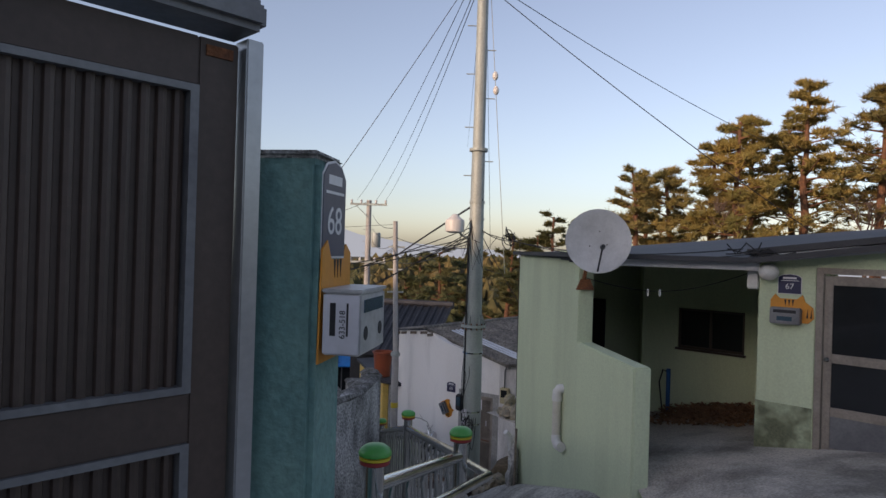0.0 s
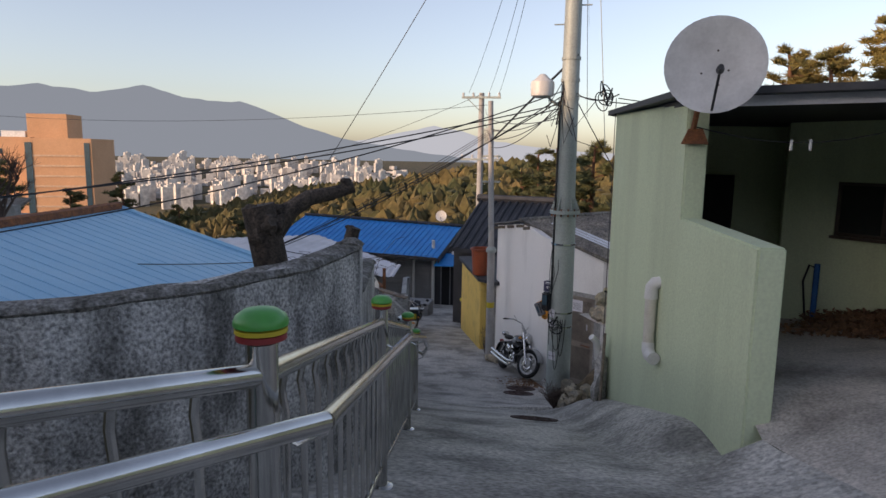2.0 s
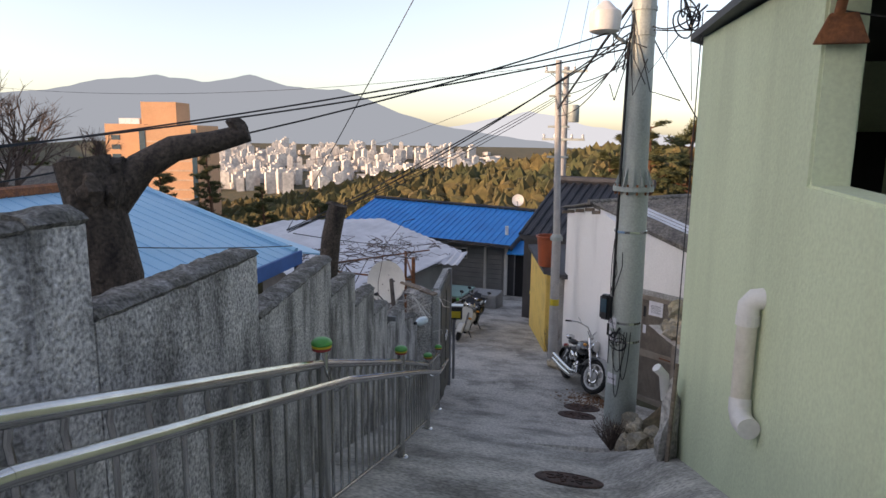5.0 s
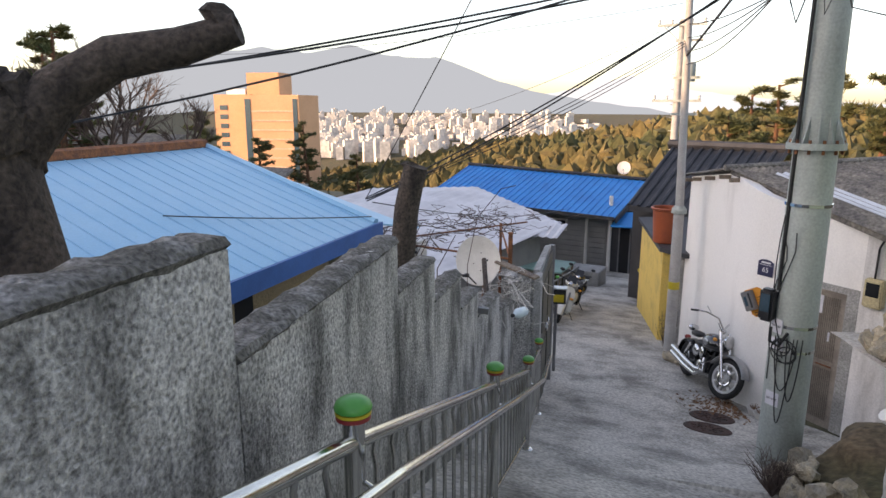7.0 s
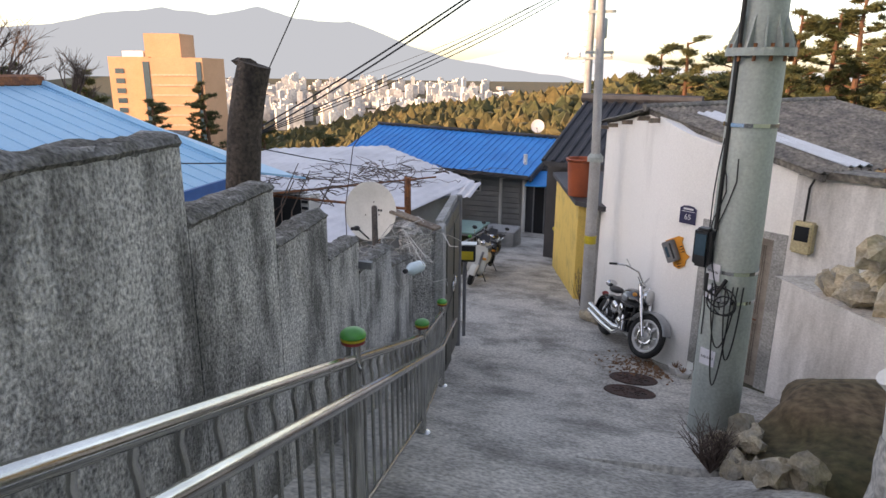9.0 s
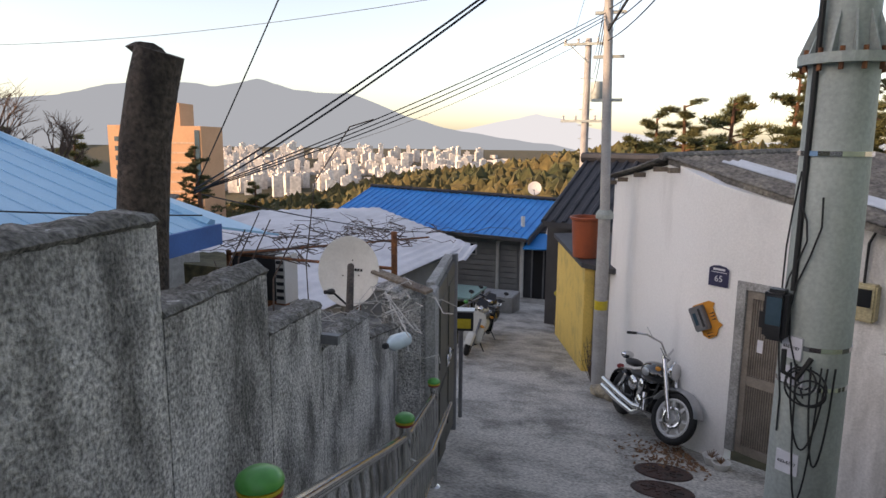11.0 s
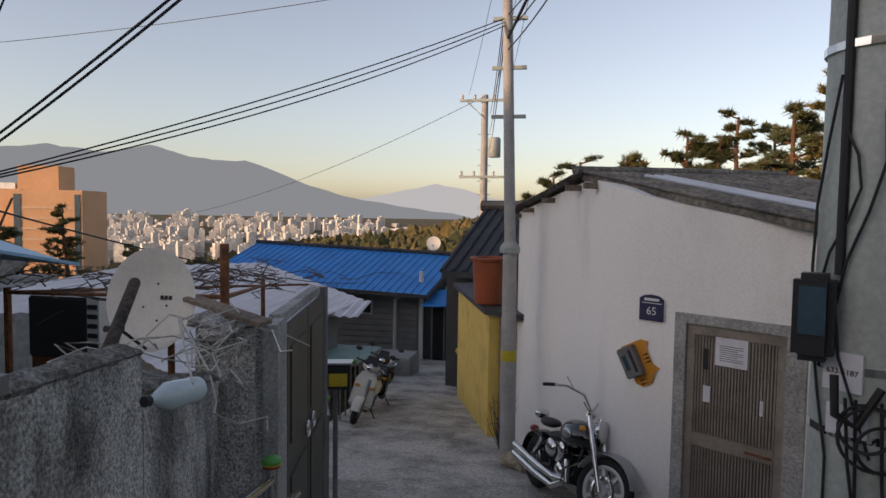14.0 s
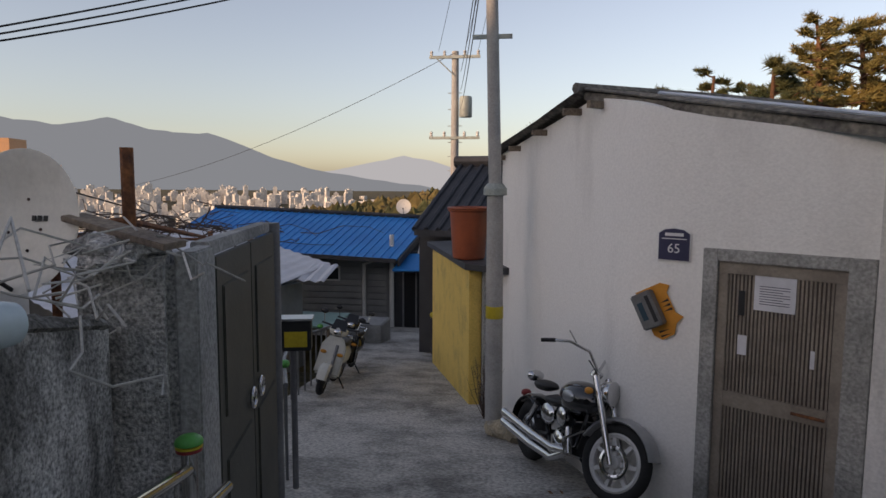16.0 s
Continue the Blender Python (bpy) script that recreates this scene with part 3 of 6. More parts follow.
# Flat dark sheet in place of the unlit doorway.
part("back_door", M().wall((2.42, 12.45), (3.05, 12.1), -1.3, -1.3, 0.72, 0.72, 0.06), interior_shade, house67, "near-black sheet painted for the shade in the porch back doorway")
# roof
roof = part("roof", M().prism([(green_line(10.95) - 0.1, 11.2, 1.50), (green_line(8.42) - 0.12, 8.25, 1.50), (3.55, 7.45, 1.50), on(G1, 6.0, 2.3, 0.12), (9.5, 8.5, 2.3), (6.5, 14, 1.7), (2.0, 13.5, 1.5)], (0, 0, 0.06)), charcoal, house67, "dark felt roof with a thin edge")
e0, e1 = Vector((green_line(8.42) + 0.2, 8.32, 0)), Vector((3.68, 7.55, 0))
part("fascia", M().prism([(e0.x, e0.y, 1.41), (e1.x, e1.y, 1.41), (e1.x, e1.y, 1.497), (e0.x, e0.y, 1.497)], (0.01, 0.03, 0)), white_sheet, roof, "white fascia board")
part("fascia", M().prism([on(G1, 0.0, 1.50, 0.10), on(G1, 6.0, 2.2, 0.10), on(G1, 6.0, 2.29, 0.10), on(G1, 0.0, 1.59, 0.10)], fn * 0.03), white_sheet, roof)
part("roof_edge", M().prism([on(G1, -0.1, 1.59, 0.13), on(G1, 6.0, 2.30, 0.13), on(G1, 6.0, 2.37, 0.13), on(G1, -0.1, 1.66, 0.13)], fn * 0.25), charcoal, roof)
part("porch_ceiling", M().prism([(1.75, 8.45, 1.43), (3.75, 7.75, 1.43), (6.0, 10.5, 1.43), (3.2, 13.2, 1.43), (1.35, 11.2, 1.43)], (0, 0, 0.06)), charcoal, house67, "dark porch ceiling")
# front door: three panes in an aluminium frame
door67 = thing("door_1", on(G1, 0.64, terrace(4.2, 7.3)), "brown aluminium house door with dark mesh panes", "door", kind="structure")
b = M()
for s0, s1, z0, z1 in ((0.62, 0.69, -0.66, 1.47), (1.68, 1.75, -0.66, 1.47), (0.69, 1.68, 1.40, 1.47)):
    slab(b, G1, s0, s1, z0, z1, 0.03, -0.08)
part("door_frame", b, door_metal, door67, bevel=0.004)
b = M()
for s0, s1, z0, z1 in ((0.70, 0.78, -0.6, 1.38), (1.59, 1.67, -0.6, 1.38), (0.78, 1.59, 1.28, 1.38), (0.78, 1.59, 0.42, 0.52), (0.78, 1.59, -0.17, -0.07), (0.78, 1.59, -0.62, -0.52)):
    slab(b, G1, s0, s1, z0, z1, 0.0, -0.04)
leaf = part("door_leaf", b, door_metal, door67, bevel=0.004)
for z0, z1 in ((0.52, 1.28), (-0.07, 0.42)):
    part("pane", slab(M(), G1, 0.78, 1.59, z0, z1, -0.015, -0.025), glass_dark, leaf)
part("kick_panel", slab(M(), G1, 0.78, 1.59, -0.52, -0.17, -0.01, -0.03), grey_metal, leaf)
part("door_knob", M().lathe([(0.012, 0), (0.014, 0.03), (0.028, 0.04), (0.03, 0.055), (0.02, 0.07)], on(G1, 0.74, 0.46, 0), 14, look((0, 0, 0), fn)), chrome, leaf, smooth=True)

# ---- white house ----
WA, WP, WQ, WB, WD = (-1.43, 21.73), (-0.33, 18.6), (-0.05, 17.73), (0.513, 17.346), (3.33, 15.44)
house65 = thing("house", (0.5, 19, gz(18)), "whitewashed single storey house with a mossy corrugated roof", "house")


def lerp(a, c, t):
    return tuple(p + (q - p) * t for p, q in zip(a, c))


line65 = [(*WA, -1.18), (*WP, -0.78)]
for k in range(9):
    t = k / 8
    p = lerp(lerp((-0.25, 18.35), WQ, t), lerp(WQ, (0.2, 17.56), t), t)
    line65.append((*p, -0.80 - 0.19 * t))
line65.append((*WB, -1.08))
b = M()
for k, (x, y, z) in enumerate(line65):
    p, q = line65[max(k - 1, 0)], line65[min(k + 1, len(line65) - 1)]
    d = Vector((q[0] - p[0], q[1] - p[1], 0)).normalized() * 0.17
    b.v += [(x, y, -6.0), (x, y, z), (x - d.y, y + d.x, z), (x - d.y, y + d.x, -6.0)]
b.f += [(4 * k + i, 4 * k + (i + 1) % 4, 4 * k + 4 + (i + 1) % 4, 4 * k + 4 + i) for k in range(len(line65) - 1) for i in range(4)] + [(3, 2, 1, 0), tuple(4 * len(line65) - 4 + i for i in range(4))]
part("wall", b, white_paint, house65, "whitewashed gable wall with a rounded corner", smooth=True)
wd = Vector((WD[0] - WB[0], WD[1] - WB[1], 0)).normalized()
wn = Vector((-wd.y, wd.x, 0))
WCV = Vector((WB[0], WB[1], 0))


def onw(s, z, out=0.0):
    q = WCV + wd * s - wn * out
    return (q.x, q.y, z)


def wslab(b, s0, s1, z0, z1, out0, out1):
    return b.prism([onw(s0, z0, out0), onw(s1, z0, out0), onw(s1, z1, out0), onw(s0, z1, out0)], wn * (out0 - out1))


part("wall", M().prism([onw(0, -2.15), onw(1.22, -2.15), onw(1.22, -1.31), onw(0, -1.08)], wn * 0.17), white_paint, house65)
part("wall", M().prism([onw(1.22, -5.3, 0.015), onw(3.5, -5.0, 0.015), onw(3.5, -1.38, 0.015), onw(1.22, -1.36, 0.015)], wn * 0.2), stained_white, house65, "white wall with dark rain streaks")
part("wall_coping", M().prism([onw(1.55, -1.37, 0.08), onw(3.5, -1.37, 0.08), onw(3.5, -1.27, 0.12), onw(1.55, -1.27, 0.12)], wn * 0.5), slate_sheet, house65)


def corrugated(b, a, c, d, pitch=0.15, amp=0.025, n=None, seed=0.0):
    """A sheet spanned by the ridge a-c and the fall d, with waves that run down the fall."""
    a, c, d = Vector(a), Vector(c), Vector(d)
    n = n or max(4, int((c - a).length / pitch * 4))
    up = (c - a).cross(d).normalized()
    if up.z < 0:
        up = -up
    rows = 5
    vs = []
    for top in (0, 1):
        for j in range(rows + 1):
            for i in range(n + 1):
                p = a + (c - a) * (i / n) + d * (j / rows)
                w = amp * math.sin(math.pi / 2 * i) + seed * noise.noise(p * 1.5)
                vs.append(p + up * (w + 0.012 * top))
    k = (rows + 1) * (n + 1)
    fs = []
    for top in (0, 1):
        for j in range(rows):
            for i in range(n):
                q = (top * k + j * (n + 1) + i, top * k + j * (n + 1) + i + 1, top * k + (j + 1) * (n + 1) + i + 1, top * k + (j + 1) * (n + 1) + i)
                fs.append(q)
    for i in range(n):
        fs.append((rows * (n + 1) + i, rows * (n + 1) + i + 1, k + rows * (n + 1) + i + 1, k + rows * (n + 1) + i))
    return b.add(vs, fs)


RP, RV = Vector((-0.46, 18.5, -0.70)), Vector((3.0, 2.6, 0.1))
FR, FL = Vector((2.15, -2.25, -0.60)), Vector((-1.2, 3.35, -0.48))
roof65 = part("roof", corrugated(M(), RP, RP + RV, FR, amp=0.022, seed=0.02), slate_sheet, house65, "dark mossy corrugated cement roof", smooth=True)
part("roof_sheet", corrugated(M(), RP, RP + RV, FL, amp=0.022, seed=0.02), slate_sheet, house65, smooth=True)
part("ridge_cap", M().tube([RP + Vector((-0.05, -0.02, 0.02)), RP + RV * 0.5 + Vector((0, 0, 0.03)), RP + RV + Vector((0, 0, 0.02))], 0.055, 8), slate_sheet, roof65)
SK = FR * 0.16 + Vector((0, 0, 0.035))
part("skylight_strip", corrugated(M(), RP + RV * 0.13 + SK, RP + RV * 0.235 + SK, FR * 0.82, amp=0.018), clear_sheet, roof65, "translucent pale roofing strip", smooth=True)
for t in (0.08, 0.4, 0.72, 0.95):
    p = Vector((-0.44, 18.6, -0.84)).lerp(Vector((-1.5, 21.75, -1.27)), t)
    part("purlin_end", M().box(p, (0.2, 0.05, 0.07), pose(0, 0, 0, 0, 0, 20)), timber, roof65)
for t in (0.03, 0.25):
    p = Vector((-0.38, 18.36, -0.85)).lerp(Vector((1.6, 16.4, -1.4)), t)
    part("purlin_end", M().box(p, (0.2, 0.05, 0.07), pose(0, 0, 0, 0, 0, 40)), timber, roof65)
part("verge_board", M().prism([RP + Vector((0.04, 0.02, -0.09)), RP + FR + Vector((0.03, 0.03, -0.09)), RP + FR + Vector((0.03, 0.03, -0.01)), RP + Vector((0.04, 0.02, -0.01))], (0.05, 0.05, 0)), slate_sheet, roof65)

door65 = thing("door_2", onw(0.58, -4.25), "brown aluminium ribbed door in a cement frame", "door", kind="structure")
b = M()
wslab(b, 0.0, 0.12, -4.35, -2.15, 0.015, -0.17), wslab(b, 1.04, 1.215, -4.35, -2.15, 0.015, -0.17), wslab(b, 0.12, 1.04, -2.25, -2.15, 0.015, -0.17)
part("door_frame", b, concrete_new, door65, "rough cement door surround", bevel=0.006)
b = M()
for s0, s1, z0, z1 in ((0.12, 0.2, -4.35, -2.35), (0.96, 1.04, -4.35, -2.35), (0.12, 1.04, -2.35, -2.25), (0.2, 0.96, -3.45, -3.32), (0.2, 0.96, -4.35, -4.24)):
    wslab(b, s0, s1, z0, z1, -0.02, -0.07)
leaf = part("door_leaf", b, door_metal, door65, bevel=0.005)
for z0, z1 in ((-3.32, -2.35), (-4.24, -3.45)):
    part("panel", wslab(M(), 0.2, 0.96, z0, z1, -0.05, -0.07), brown_metal, leaf)
    for k in range(26):
        s = 0.205 + k * 0.0292
        part("rib", wslab(M(), s, s + 0.016, z0, z1, -0.036, -0.055), door_metal, leaf)
part("handle", M().tube([onw(0.72, -3.38, 0.01), onw(0.95, -3.385, 0.01)], 0.012, 8), rust, leaf, "rusty latch bar")
part("letter_slot", wslab(M(), 0.28, 0.33, -2.68, -2.48, -0.03, -0.05), black_plastic, leaf)
part("notice", wslab(M(), 0.40, 0.70, -2.62, -2.33, -0.025, -0.034), paper, leaf, "white paper notice")
for k in range(8):
    part("text_line", wslab(M(), 0.44, 0.66 - 0.05 * (k % 3 == 2), -2.43 - 0.02 * k, -2.424 - 0.02 * k, -0.0235, -0.026), sign_grey, leaf)
part("tape_scrap", wslab(M(), 0.29, 0.36, -3.0, -2.84, -0.028, -0.034), paper, leaf)
part("tape_scrap", wslab(M(), 0.82, 0.85, -3.02, -2.88, -0.028, -0.034), paper, leaf)

# ---- house with the bright blue roof ----
far_house = thing("house", (-8, 36, -7), "low charcoal and grey clad house with a bright blue metal roof", "house")
part("wall", M().box((-9.6, 37.2, -5.8), (9.0, 4.6, 3.2)), siding, far_house, "grey siding wall")
for k in range(11):
    part("siding_board", M().box((-8.1, 34.86, -7.0 + k * 0.24), (3.3, 0.05, 0.19)), siding, far_house)
part("wall", M().box((-5.2, 36.3, -5.7), (1.9, 3.2, 3.2)), charcoal, far_house, "charcoal clad entrance wall")
roof = part("roof", corrugated(M(), (-14.3, 37.2, -2.72), (-5.2, 37.2, -3.06), (-0.6, -3.7, -1.24), amp=0.0, n=40), blue_sheet, far_house, "bright blue ribbed metal roof")
part("roof", corrugated(M(), (-14.3, 37.2, -2.72), (-5.2, 37.2, -3.06), (0.2, 3.6, -1.2), amp=0.0, n=20), blue_sheet, far_house)
for k in range(31):
    t = k / 30
    p = Vector((-14.3, 37.2, -2.70)).lerp(Vector((-5.2, 37.2, -3.04)), t)
    part("roof_rib", M().tube([p, p + Vector((-0.6, -3.7, -1.24))], 0.035, 4), blue_sheet, roof)
part("ridge_cap", M().tube([(-14.4, 37.2, -2.66), (-5.1, 37.2, -3.0)], 0.10, 6), dark_tile, roof, "dark ridge capping")
part("eave_trim", M().prism([(-14.9, 33.48, -4.05), (-5.8, 33.48, -4.40), (-5.8, 33.48, -4.25), (-14.9, 33.48, -3.92)], (0, 0.05, 0)), charcoal, roof)
part("barge_board", M().prism([(-5.15, 37.2, -3.3), (-5.75, 33.5, -4.5), (-5.75, 33.5, -4.28), (-5.15, 37.2, -3.02)], (0.06, 0, 0)), charcoal, roof)
part("porch_roof", M().prism([(-5.75, 34.7, -4.25), (-4.2, 34.7, -4.2), (-4.2, 33.6, -4.65), (-5.95, 33.6, -4.7)], (0, 0, 0.06)), blue_sheet, far_house, "small blue porch roof")
part("entrance_door", M().box((-5.3, 34.66, -5.9), (0.95, 0.06, 2.0)), interior_shade, far_house, "glazed entrance door, panel painted near-black for the unlit inside")
for x in (-5.78, -5.3, -4.82):
    part("door_frame", M().box((x, 34.62, -5.9), (0.06, 0.06, 2.05)), grey_metal, far_house)
b = M()
part("window", M().box((-8.6, 34.82, -5.0), (0.75, 0.06, 0.55)), white_plastic, far_house, "small white framed window")
part("pane", M().box((-8.6, 34.78, -5.0), (0.62, 0.02, 0.42)), glass_dark, far_house)
part("flue", M().tube([(-6.2, 34.57, -7.0), (-6.2, 34.57, -3.5)], 0.085, 12), white_plastic, far_house, "tall white flue pipe", smooth=True)
part("drain_pipe", M().tube([(-7.25, 34.6, -7.0), (-7.25, 34.6, -4.6), (-6.9, 34.5, -4.45)], 0.07, 10), white_plastic, far_house, smooth=True)
part("wall_unit", M().box((-4.75, 34.0, -3.75), (0.55, 0.45, 0.75), pose(0, 0, 0, 0, 10, 0)), white_sheet, far_house, "white box unit on the wall")
solo("concrete_step", M().box((-5.95, 30.0, -6.05), (1.3, 1.2, 0.75)), concrete_new, "grey concrete block step before the far house", "step", bevel=0.03)

# ---- sheds with the pale roof ----
shed = thing("shed", (-10, 31, -7), "lean-to with a white corrugated sheet roof", "shed")
roof = part("roof", corrugated(M(), (-11.45, 31.9, -3.12), (-6.9, 29.8, -4.0), (-1.6, -7.4, -0.72), pitch=0.4, amp=0.02), white_sheet, shed, "white ribbed roof sheet", smooth=True)
part("roof", corrugated(M(), (-16.0, 30.5, -3.3), (-11.45, 31.9, -3.12), (-1.6, -7.4, -0.72), pitch=0.4, amp=0.02), white_sheet, shed, smooth=True)
part("wall", M().box((-10.6, 27.3, -5.6), (5.4, 4.6, 2.4), pose(0, 0, 0, 0, 0, -14)), siding, shed)
part("awning", corrugated(M(), (-8.3, 29.6, -3.95), (-6.6, 29.6, -4.0), (0.1, -1.6, -0.25), pitch=0.3, amp=0.03), white_sheet, shed, "white corrugated awning", smooth=True)

# ---- house with the faded blue roof ----
lb = thing("house", (-8, 13, -4.5), "low house with a broad faded blue metal roof", "house")
C1, C2, AP, RL = Vector((-5.35, 14.9, -1.52)), Vector((-4.15, 7.2, -1.52)), Vector((-9.45, 15.2, -0.42)), Vector((-16.5, 13.8, -0.42))
RL = AP + (C2 - C1)
roof = part("roof", M().prism([C1, C2, RL, AP], (0, 0, 0.03)), pale_blue_sheet, lb, "faded blue ribbed metal roof")
part("roof", M().prism([AP, RL, RL + Vector((-4.5, -0.6, -1.3)), AP + Vector((-4.5, 0.5, -1.3))], (0, 0, 0.03)), pale_blue_sheet, lb)
part("roof", M().prism([C1, AP, AP + Vector((-2.0, 2.2, -1.3)), C1 + Vector((0.1, 1.2, -0.25))], (0, 0, 0.03)), pale_blue_sheet, lb)
for k in range(26):
    t = (k + 0.5) / 26
    p, q = AP.lerp(RL, t), C1.lerp(C2, t)
    part("roof_rib", M().tube([p + Vector((0, 0, 0.03)), q + Vector((0, 0, 0.03))], 0.016, 4), pale_blue_sheet, roof)
part("eave_trim", M().prism([C1 + Vector((0.02, 0.1, -0.2)), C2 + Vector((0.02, 0, -0.2)), C2 + Vector((0.02, 0, 0.04)), C1 + Vector((0.02, 0.1, 0.04))], (0.05, 0, 0)), blue_trim, roof, "dark blue eave flashing")
part("hip_cap", M().tube([AP + Vector((0, 0, 0.04)), C1 + Vector((0, 0, 0.04))], 0.07, 6), pale_blue_sheet, roof)
part("ridge_cap", M().tube([AP + Vector((0, 0, 0.05)), RL + Vector((0, 0, 0.05))], 0.12, 6), rust, roof, "rusty ridge capping")
part("wall", M().prism([C1 + Vector((-0.6, -0.5, -3.4)), C2 + Vector((-0.6, 0, -3.4)), C2 + Vector((-0.6, 0, -0.15)), C1 + Vector((-0.6, -0.5, -0.15))], (-0.2, 0, 0)), material("tan_wall", (0.36, 0.27, 0.15), (0.25, 0.19, 0.11), 0.9), lb, "tan rendered wall")
part("wall", M().prism([C1 + Vector((-0.6, -0.5, -3.4)), C1 + Vector((-6, 0.2, -3.4)), C1 + Vector((-6, 0.2, -0.2)), C1 + Vector((-0.6, -0.5, -0.2))], (0, -0.2, 0)), siding, lb)
part("window", M().box((-5.53, 11.6, -2.4), (0.08, 1.5, 0.9), pose(0, 0, 0, 0, 0, 8.5)), interior_shade, lb, "window under the eaves, painted near-black for the unlit inside")

# ---- yellow house with the dark tiled roof ----
yel = thing("house", (-2.4, 24, gz(24)), "small yellow rendered house with dark roof edges", "house")
YA, YB = (-1.74, 21.9), (-3.1, 26.4)
part("wall", M().wall(YB, YA, -6.6, -6.0, -3.1, -3.0, 0.2), yellow_paint, yel, "yellow rendered wall", bevel=0.02)
part("wall", M().wall(YA, (0.2, 22.4), -6, -6, -3.0, -3.0, 0.2), concrete_new, yel)
part("slab_roof", M().prism([(-1.35, 21.3, -2.98), (-2.0, 21.75, -2.98), (-3.45, 26.5, -3.08), (-1.5, 27, -3.0), (0.8, 22, -2.95)], (0, 0, 0.10)), charcoal, yel, "dark flat roof slab")
part("tiled_roof", M().prism([(-3.9, 27.2, -2.9), (-0.5, 26.2, -2.9), (0.4, 30, -1.2), (-3.2, 31, -1.2)], (0, 0, 0.14)), dark_tile, yel, "black tiled roof")
part("ridge_cap", M().tube([(-3.4, 31, -1.0), (0.5, 30, -1.0)], 0.17, 8), dark_tile, yel)
for k in range(12):
    t = k / 11
    p, q = Vector((-3.9, 27.2, -2.75)).lerp(Vector((-0.5, 26.2, -2.75)), t), Vector((-3.2, 31, -1.05)).lerp(Vector((0.4, 30, -1.05)), t)
    part("roll_tile", M().tube([p, q], 0.07, 6), dark_tile, yel)
part("wall", M().box((-2.2, 29.4, -5), (2.6, 3.6, 4.2), pose(0, 0, 0, 0, 0, -15)), charcoal, yel)
tub = thing("water_tub", (-2.02, 22.45, -2.88), "orange-brown plastic water tub on the roof slab", "tub")
part("bowl", M().lathe([(0.25, 0), (0.27, 0.02), (0.32, 0.78), (0.35, 0.8), (0.35, 0.85), (0.31, 0.85), (0.27, 0.1), (0.1, 0.08)], (-2.02, 22.45, -2.88), 24), orange_tub, tub, smooth=True)
part("rim", M().ring(0.345, 0.022, (-2.02, 22.45, -2.04)), orange_tub, tub, smooth=True)

# ---- utility poles ----
def banded(b, x, y, z):
    return b.lathe([(0.15, -0.03), (0.17, -0.03), (0.17, 0.03), (0.15, 0.03)], (x, y, z), 16)


px, py = 0.652, 13.377
pole = thing("utility_pole", (px, py, -3.1), "tall flanged green-grey steel utility pole", "pole")
part("lower_shaft", M().lathe([(0.21, -3.3), (0.205, -2.0), (0.19, -0.1), (0.19, 0.0)], (px, py, 0), 24), galv, pole, smooth=True)
part("upper_shaft", M().lathe([(0.165, 0.0), (0.15, 1.6), (0.135, 3.6), (0.125, 3.63), (0.105, 9.5)], (px, py, 0), 20), galv, pole, smooth=True)
fl = part("flange", M().lathe([(0.17, -0.03), (0.255, -0.03), (0.255, 0.0), (0.255, 0.004), (0.255, 0.03), (0.17, 0.03)], (px, py, 0), 24), galv, pole)
for k in range(12):
    a = k * math.pi / 6
    cx, cy = px + 0.2 * math.cos(a), py + 0.2 * math.sin(a)
    m = pose(0, 0, 0, 0, 0, math.degrees(a))
    part("gusset", M().prism([(px + 0.15 * math.cos(a), py + 0.15 * math.sin(a), 0.03), (px + 0.25 * math.cos(a), py + 0.25 * math.sin(a), 0.03), (px + 0.15 * math.cos(a), py + 0.15 * math.sin(a), 0.30)], Vector((-math.sin(a), math.cos(a), 0)) * 0.012), galv, fl)
    part("bolt", M().tube([(px + 0.225 * math.cos(a + 0.26), py + 0.225 * math.sin(a + 0.26), -0.07), (px + 0.225 * math.cos(a + 0.26), py + 0.225 * math.sin(a + 0.26), 0.06)], 0.014, 6), rust, fl)
part("flange", M().lathe([(0.13, -0.03), (0.19, -0.03), (0.19, 0.03), (0.12, 0.03), (0.12, 0.16)], (px, py, 3.63), 20), galv, pole)
for z in (1.9, 2.2, 2.55):
    part("band", M().lathe([(0.14, -0.025), (0.158, -0.025), (0.158, 0.025), (0.14, 0.025)], (px, py, z), 18), galv, pole)
for z in (-0.55, -1.75, -2.0):
    part("strap", M().lathe([(0.18, -0.015), (0.207, -0.015), (0.207, 0.015), (0.18, 0.015)], (px, py, z), 20), chrome, pole)
for k, z in enumerate((3.1, 3.4, 4.1, 4.7, 5.2, 5.7, 6.2, 6.8, 7.3)):
    s = 1 if k % 2 else -1
    part("step_bolt", M().tube([(px, py, z), (px + s * 0.3, py, z)], 0.011, 6), galv, pole)
arm = part("lamp_arm", M().tube([(px - 0.1, py, 1.75), (px - 0.3, py - 0.12, 1.86), (px - 0.4, py - 0.15, 1.98)], 0.025, 8), galv, pole, smooth=True)
part("lamp_head", M().lathe([(0.11, -0.16), (0.185, -0.13), (0.2, 0.04), (0.19, 0.1), (0.12, 0.15), (0.05, 0.22), (0.02, 0.23)], (px - 0.45, py - 0.16, 2.06), 20), white_plastic, arm, "round pale street lamp", smooth=True)
